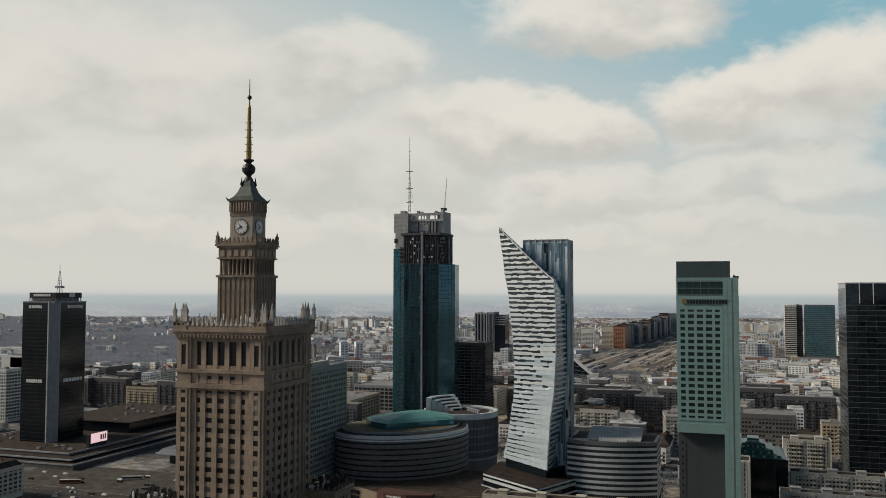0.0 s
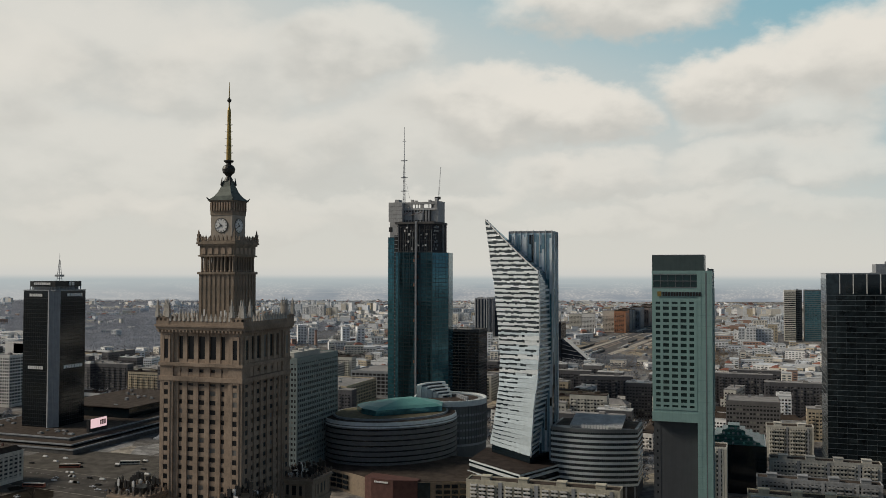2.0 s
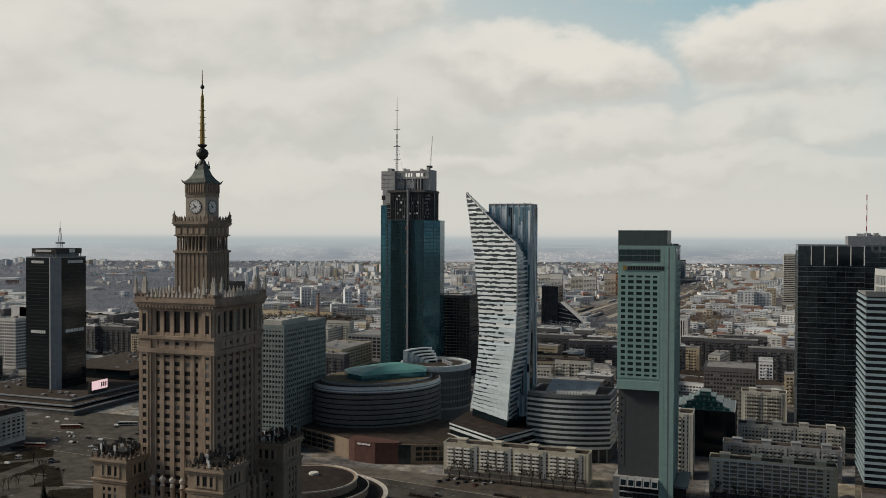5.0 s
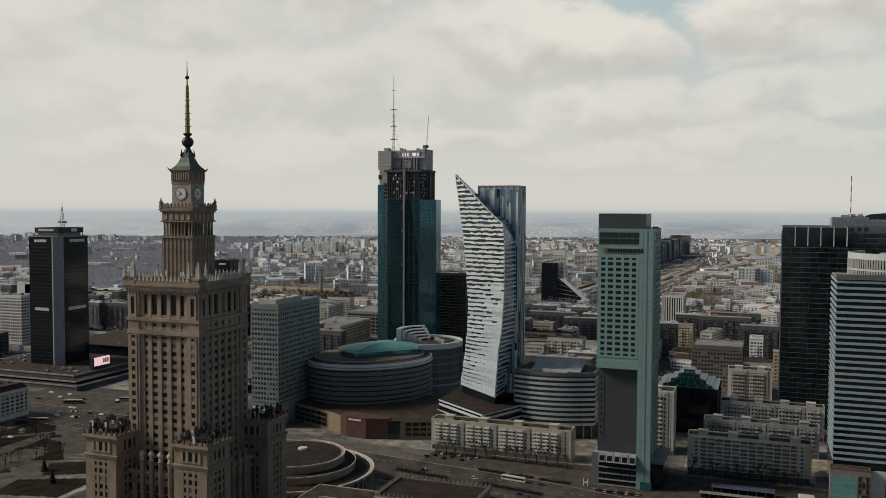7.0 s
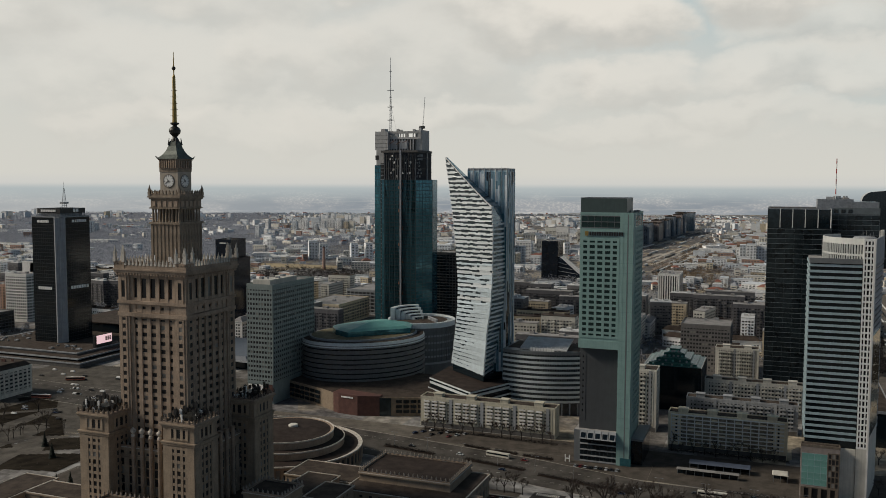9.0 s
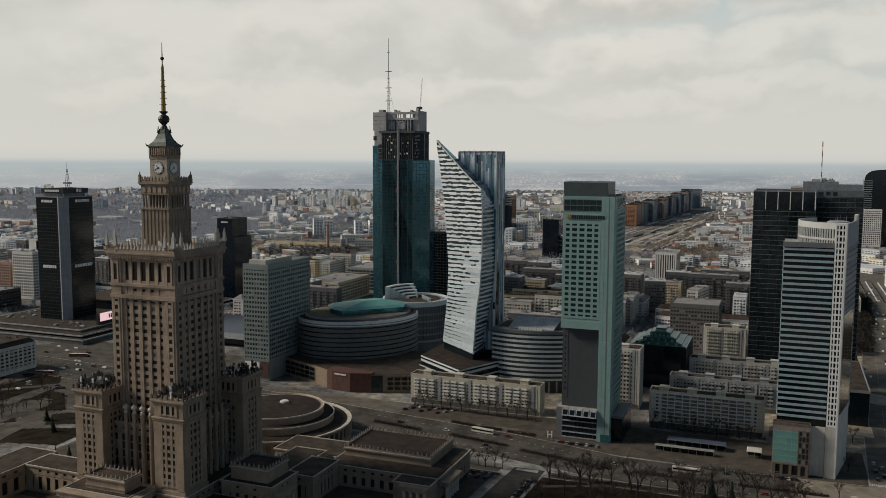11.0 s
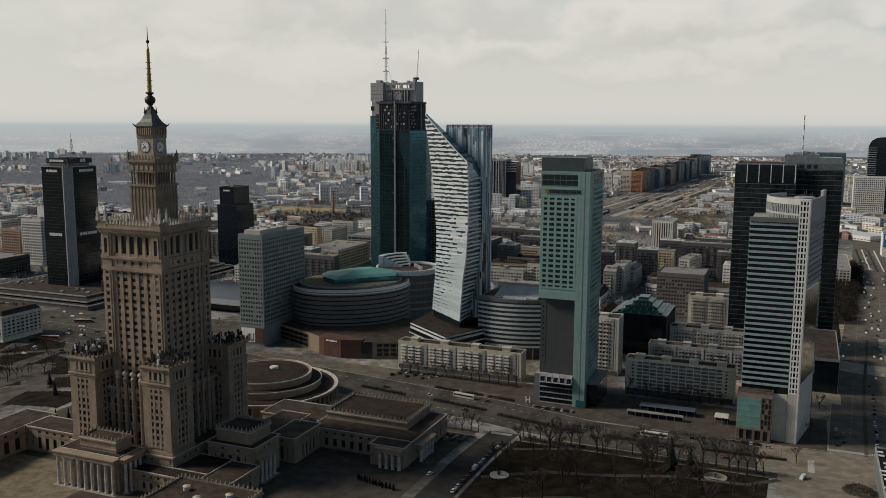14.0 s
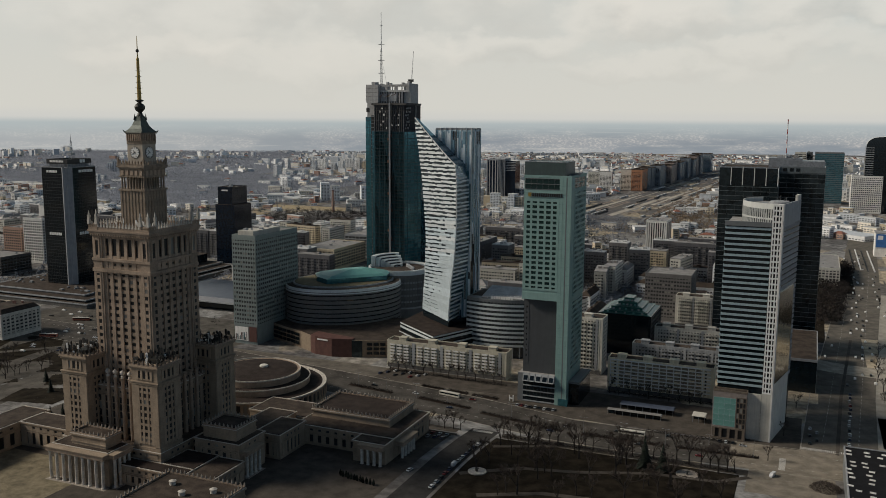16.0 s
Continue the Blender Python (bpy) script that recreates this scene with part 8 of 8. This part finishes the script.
# ---- traffic and street things ----
def car_proto(name, colour, length=4.4, height=1.45, van=False):
    paint = surface(name, colour, .35, .08, 2, .3, .0, .2, ior=1.5)
    p = thing("car", (0, 0, 0), "parked car in %s paint" % name.replace("_paint", "").replace("_", " "), "car", "cars in the street")
    l, w = length / 2, .9
    if van:
        rings = [[(-l, -w, .35), (l, -w, .35), (l, w, .35), (-l, w, .35)], [(-l, -w, 1.0), (l, -w, 1.0), (l, w, 1.0), (-l, w, 1.0)], [(-l + .1, -w + .05, height), (l - 1.3, -w + .05, height), (l - 1.3, w - .05, height), (-l + .1, w - .05, height)]]
    else:
        rings = [[(-l, -w, .3), (l, -w, .3), (l, w, .3), (-l, w, .3)], [(-l - .03, -w, .65), (l + .03, -w, .6), (l + .03, w, .6), (-l - .03, w, .65)], [(-l + .1, -w + .05, .92), (l - .15, -w + .05, .8), (l - .15, w - .05, .8), (-l + .1, w - .05, .92)]]
    part("body", Geo().loft(rings), paint, p)
    if not van:
        part("cabin", Geo().loft([[(-l + .4, -.82, .9), (l - 1.1, -.82, .84), (l - 1.1, .82, .84), (-l + .4, .82, .9)], [(-l + .95, -.66, height - .06), (l - 1.9, -.66, height - .06), (l - 1.9, .66, height - .06), (-l + .95, .66, height - .06)]]), PANE_BLACK, p)
        part("car_roof", Geo().box(-l + .95, l - 1.9, -.66, .66, height - .06, height), paint, p)
    else:
        part("windscreen", Geo().prism([(l - 1.2, -.8), (l - .3, -.8), (l - .3, .8), (l - 1.2, .8)], 1.0, height - .2, [(l - 1.3, -.75), (l - 1.2, -.75), (l - 1.2, .75), (l - 1.3, .75)]), PANE_BLACK, p)
    for sx in (-l + .8, l - .85):
        for sy in (-.86, .86):
            g = Geo()
            n = 12
            v = [(sx + .32 * math.cos(2 * math.pi * i / n), sy + o, .32 + .32 * math.sin(2 * math.pi * i / n)) for o in (-.1, .1) for i in range(n)]
            g.add(v, [(i, (i + 1) % n, n + (i + 1) % n, n + i) for i in range(n)] + [tuple(range(n - 1, -1, -1)), tuple(range(n, 2 * n))])
            part("wheel", g, RUBBER, p)
    return p


def street_y(x):
    for (xa, ya), (xb, yb) in zip(STREET, STREET[1:]):
        if xa <= x <= xb:
            return ya + (yb - ya) * (x - xa) / (xb - xa)


def traffic():
    rng = random.Random(31)
    protos = [car_proto("white_paint", (.7, .7, .7)), car_proto("silver_paint", (.4, .41, .42)), car_proto("black_paint", (.02, .02, .022)), car_proto("dark_red_paint", (.18, .02, .02)), car_proto("navy_paint", (.02, .03, .07)), car_proto("white_van_paint", (.72, .72, .72), 5.6, 2.3, True)]
    spots = []
    for i in range(13):
        spots.append((-24.6, 330 + i * 6.2, 90))
    for i in range(14):
        spots.append((177 + i * .3 + rng.uniform(-.5, .5), 490 + i * 9, 92))
    for i in range(5):
        spots.append((155 + (i % 2) * 4, 492 + i * 7, 90))
    for i in range(9):
        spots.append((-30 + i * 3.2, 489 + rng.uniform(-.5, .5), 90))
    for x in (-140, -104, -62, 12, 44, 75, 118):
        spots.append((x, street_y(x) + rng.choice((7, 12, 17)), 0))
    for x in (-120, -70, 5, 60, 96):
        spots.append((x, street_y(x) - rng.choice((7, 12, 17)), 180))
    for i in range(9):
        spots.append((-150 + i * 4.2, 519 + (i % 3) * 5, 80))
    for i in range(8):
        spots.append((-62 + (i % 4) * 4.6, 400 + (i // 4) * 7, 90))
    for i in range(16):
        spots.append((rng.uniform(-480, -330), rng.choice((468, 474, 508, 514, 527)), rng.choice((0, 180, 12))))
    spots += [(-44, 345, 80), (136.5, 424, 250), (104, 474, 90), (108, 474, 90), (112, 474, 90)]
    for k, (x, y, t) in enumerate(spots):
        m = pose(x, y, gz(x, y) + .03, 0, 0, t + rng.uniform(-2, 2))
        if k < 6:
            protos[k].matrix_basis = m
        else:
            pr = protos[5] if (x, y) == (136.5, 424) else protos[rng.choice((0, 0, 1, 1, 2, 2, 3, 4))]
            copy_thing(pr, m)
    g, g2 = Geo(), Geo()
    for i in range(330):
        if i >= 150:
            x, y = (205 + (i % 4) * 8, 1190 + (i // 4) * 8 - 300 + rng.uniform(-1, 1)) if i < 250 else (rng.uniform(196, 206) + (i % 3) * 22, 560 + (i - 250) * 7.5)
            b = (x - .9, x + .9, y - 2.2, y + 2.2)
        elif i < 60:
            y = rng.uniform(620, 1400)
            x = 170 + (y - 500) * .045 + rng.choice((-14, -10, 4, 9, 14))
            a = 2.2, .9
            b = (x - .9, x + .9, y - 2.2, y + 2.2)
        elif i < 110:
            x, y = rng.uniform(-480, -300), rng.choice((455, 470, 520, 535, 545, 560))
            b = (x - 2.2, x + 2.2, y - .9, y + .9)
        else:
            x, y = rng.uniform(-700, -380), rng.uniform(560, 600)
            b = (x - 2.2, x + 2.2, y - .9, y + .9)
        z = gz(x, y)
        q = g if i % 2 else g2
        q.box(*b, z + .3, z + .9).box(b[0] + .3, b[1] - .3, b[2] + .3, b[3] - .3, z + .9, z + 1.45)
    solo("distant_cars", g, WHITE, "distant pale cars in the streets", "cars", "stuff")
    solo("distant_cars", g2, BLACK, "distant dark cars in the streets", "cars", "stuff")


traffic()


def bus(x, y, t, red):
    p = thing("bus", (x, y, gz(x, y)), "long city bus with a pale roof", "bus")
    body = surface("bus_paint", (.45, .13, .08) if red else (.55, .52, .45), .45, .1, 2, .3, 0)
    c, s = math.cos(radians(t)), math.sin(radians(t))
    z = gz(x, y) + .06
    q = lambda a, b, k, l: [(x + c * u - s * w, y + s * u + c * w) for u, w in ((a, k), (b, k), (b, l), (a, l))]
    part("body", Geo().prism(q(-8, 8, -1.25, 1.25), z + .35, z + 2.9), body, p)
    part("window_strip", Geo().prism(q(-7.7, 7.7, -1.29, 1.29), z + 1.5, z + 2.5), PANE_BLACK, p)
    part("roof", Geo().prism(q(-7.9, 7.9, -1.2, 1.2), z + 2.9, z + 3.1), PLASTER, p)
    for u in (-6, 4, 6):
        for w in (-1.1, 1.1):
            part("wheel", Geo().prism(q(u - .5, u + .5, w - .14, w + .14), z, z + 1.0), RUBBER, p)


bus(53, 463, 0, False)
bus(-80, 489, -9, False)
bus(-470, 500, 15, True)
bus(-492, 560, 24, True)
bus(-455, 586, 24, False)


def street_lamp():
    p = thing("street_lamp", (0, 0, 0), "tall grey street lamp with two arms", "street lamp", "street lamps")
    part("pole", Geo().rod((0, 0, -.1), (0, 0, 10), .12, .07, 6), STEEL, p)
    part("arm", Geo().rod((-1.6, 0, 10.2), (1.6, 0, 10.2), .06, .06, 4), STEEL, p)
    for sx in (-1.8, 1.8):
        part("lamp_head", Geo().box(sx - .5, sx + .5, -.15, .15, 10.1, 10.3), STEEL, p)
    return p


lamp = street_lamp()
lamp.matrix_basis = pose(-150, 484, gz(-150, 484) + .1)
for i in range(1, 12):
    copy_thing(lamp, pose(-150 + i * 25, street_y(-150 + i * 25), gz(0, street_y(-150 + i * 25)) + .1))


def crossing(x, y, nx, w, along):
    g = Geo()
    for i in range(nx):
        a, b = (x + i * 1.1, y) if along == 0 else (x, y + i * 1.1)
        z = gz(a, b) + .1
        if along == 0:
            g.box(a, a + .55, b, b + w, z - .01, z)
        else:
            g.box(a, a + w, b, b + .55, z - .01, z)
    solo("zebra_crossing", g, LINE, "worn white zebra crossing", "crossing", "structure")


crossing(150, 481, 38, 3.5, 0)
crossing(-38, 424, 12, 3.5, 0)
crossing(139, 438, 20, 3.5, 1)
g = Geo()
for (xa, ya), (xb, yb) in zip(STREET, STREET[1:]):
    n = int(math.hypot(xb - xa, yb - ya) / 6)
    for i in range(n):
        x, y = xa + (xb - xa) * i / n, ya + (yb - ya) * i / n
        for off in (-12.5, 12.5):
            z = gz(x, y + off) + .085
            g.add([(x, y + off, z), (x + 2.4, y + off, z), (x + 2.4, y + off + .2, z), (x, y + off + .2, z)], [(0, 1, 2, 3)])
for i in range(90):
    y = 500 + i * 8
    for dx in (-10, 10):
        x = 171 + (y - 478) * .058 + dx
        g.add([(x, y, .085), (x + .2, y, .085), (x + .2, y + 3, .085), (x, y + 3, .085)], [(0, 1, 2, 3)])
solo("lane_lines", g, LINE, "dashed white lane lines", "road marking", "structure")


def fountain(x, y, r, stone=STONE_PALE):
    z = gz(x, y)
    p = thing("fountain", (x, y, z), "small round stone fountain in the park", "fountain")
    part("basin", Geo().lathe(x, y, [(r, z - .2), (r, z + .6), (r - .5, z + .6), (r - .5, z + .3), (.6, z + .3)], 32), stone, p)
    part("pedestal", Geo().lathe(x, y, [(.6, z + .2), (.4, z + 1.6), (1.2, z + 1.9), (.2, z + 2.4)], 12), IRON, p)


fountain(-10, 358, 5)
fountain(94, 404, 6, STONE_GREY)


def corner_pavilion():
    """The dark flat-roofed building at the crossing's corner."""
    p = thing("dark_pavilion", (195, 420, gz(195, 420)), "low building with a black roof and rows of white roof vents", "building")
    part("wall", Geo().box(172, 240, 340, 452, 2, 15), GREY_PANEL, p)
    part("roof", Geo().box(172.6, 239, 340, 451.4, 15, 15.3), surface("black_roof", (.018, .018, .02), .95, .2, 4, .4, .1, ior=1.15), p)
    part("rim", ring(171.7, 240.3, 339.7, 452.3, .7, 14.4, 15.7), PLASTER_GREY, p)
    vent = Geo().box(-1.4, 1.4, -.3, .3, 0, .7).mesh("roof_vent", PLASTER_WHITE)
    rng = random.Random(2)
    for i in range(18):
        for j in range(6):
            if rng.random() < .75:
                piece("roof_vent", vent, p, (175 + j * 8 + rng.uniform(-2, 2), 350 + i * 5.6, 15.3), -8)


corner_pavilion()


def shelter(x0, x1, y0, y1, h, label, roof):
    p = thing("market_shelter", ((x0 + x1) / 2, (y0 + y1) / 2, 0), label, "shelter")
    part("roof", Geo().prism([(x0, y0), (x1, y0), (x1, y1), (x0, y1)], h, h + .5, [(x0 + .5, y0 + .5), (x1 - .5, y0 + .5), (x1 - .5, y1 - .5), (x0 + .5, y1 - .5)]), roof, p)
    part("back_wall", Geo().box(x0 + .6, x1 - .6, y1 - 1.2, y1 - .9, 0, h), PANE_BLACK, p)
    n = max(2, int((x1 - x0) / 5))
    for i in range(n + 1):
        x = x0 + .7 + (x1 - x0 - 1.4) * i / n
        part("post", Geo().box(x - .12, x + .12, y0 + .6, y0 + .84, 0, h), STEEL, p)


SHELTER_BLUE = surface("blue_shelter_roof", (0.07, 0.085, 0.12), .5, .2, 4, .4, .05)
shelter(36, 72, 508, 516, 4, "long shelter with a dark blue roof", SHELTER_BLUE)
shelter(30, 66, 496, 500, 3.4, "low stall row with a grey roof", ROOF_GREY)
shelter(84, 93, 502, 511, 4.5, "small pale kiosk with a flat roof", PLASTER)


def poster_block():
    p = thing("poster_building", (262, 1340, 0), "pale building with a large blue poster on its wall", "building")
    part("wall", Geo().box(236, 296, 1330, 1360, 0, 34), PLASTER_WHITE, p)
    part("poster", Geo().box(237, 290, 1329.4, 1329.9, 14, 33), surface("blue_poster", (.05, .16, .42), .6, .12, 4, .5, 0), p, "plain blue poster")
    part("poster_mark", Geo().box(239, 246, 1329.2, 1329.5, 25, 31), WHITE, p)
    part("roof", Geo().box(235.7, 296.3, 1329.7, 1360.3, 34, 35), ROOF_GREY, p)


poster_block()

for off in (-23.3, 23.3):
    strip("kerb", STREET, .6, PAVING_PALE, .2, "pale stone kerb along the road", "kerb", off)
for off in (-21.3, 21.3):
    strip("kerb", SIDE[:4], .6, PAVING_PALE, .2, "pale stone kerb along the side street", "kerb", off)


def columnar_shrub():
    p = thing("columnar_shrub", (0, 0, 0), "small dark columnar evergreen beside the hall", "shrub", "evergreens beside the hall")
    rng = random.Random(12)
    g = Geo()
    for i in range(160):
        z, a = 3.4 * rng.random(), rng.uniform(0, 6.3)
        r = .75 * math.sin(math.pi * min(1, .2 + z / 4.2)) * rng.uniform(.6, 1)
        c = Vector((r * math.cos(a), r * math.sin(a), z + .15))
        g.add([c + Vector((-.2, 0, -.2)), c + Vector((.2, .1, -.2)), c + Vector((0, 0, .35)), c + Vector((0, -.2, 0))], [(0, 1, 2), (0, 2, 3)])
    part("foliage", g, NEEDLES, p)
    part("stem", Geo().rod((0, 0, -.1), (0, 0, 2), .08, .05, 5), BARK, p)
    return p


shrub = columnar_shrub()
rng = random.Random(19)
for k in range(12):
    m = pose(-75 + k * 2.0 + rng.uniform(-.5, .5), 324 - k * .4 + rng.uniform(-.6, .6), gz(-75 + k * 2, 324), 0, 0, k * 40)
    if k:
        copy_thing(shrub, m)
    else:
        shrub.matrix_basis = m
p = thing("low_wall", (-50, 412, 5), "long low stone wall beside the hall's car park", "wall")
part("wall", Geo().box(-66, -43, 410, 411, gz(-55, 411) - .5, gz(-55, 411) + 1.2), STONE_DARK, p)
part("coping", Geo().box(-66.2, -42.8, 409.8, 411.2, gz(-55, 411) + 1.2, gz(-55, 411) + 1.45), STONE_GREY, p)
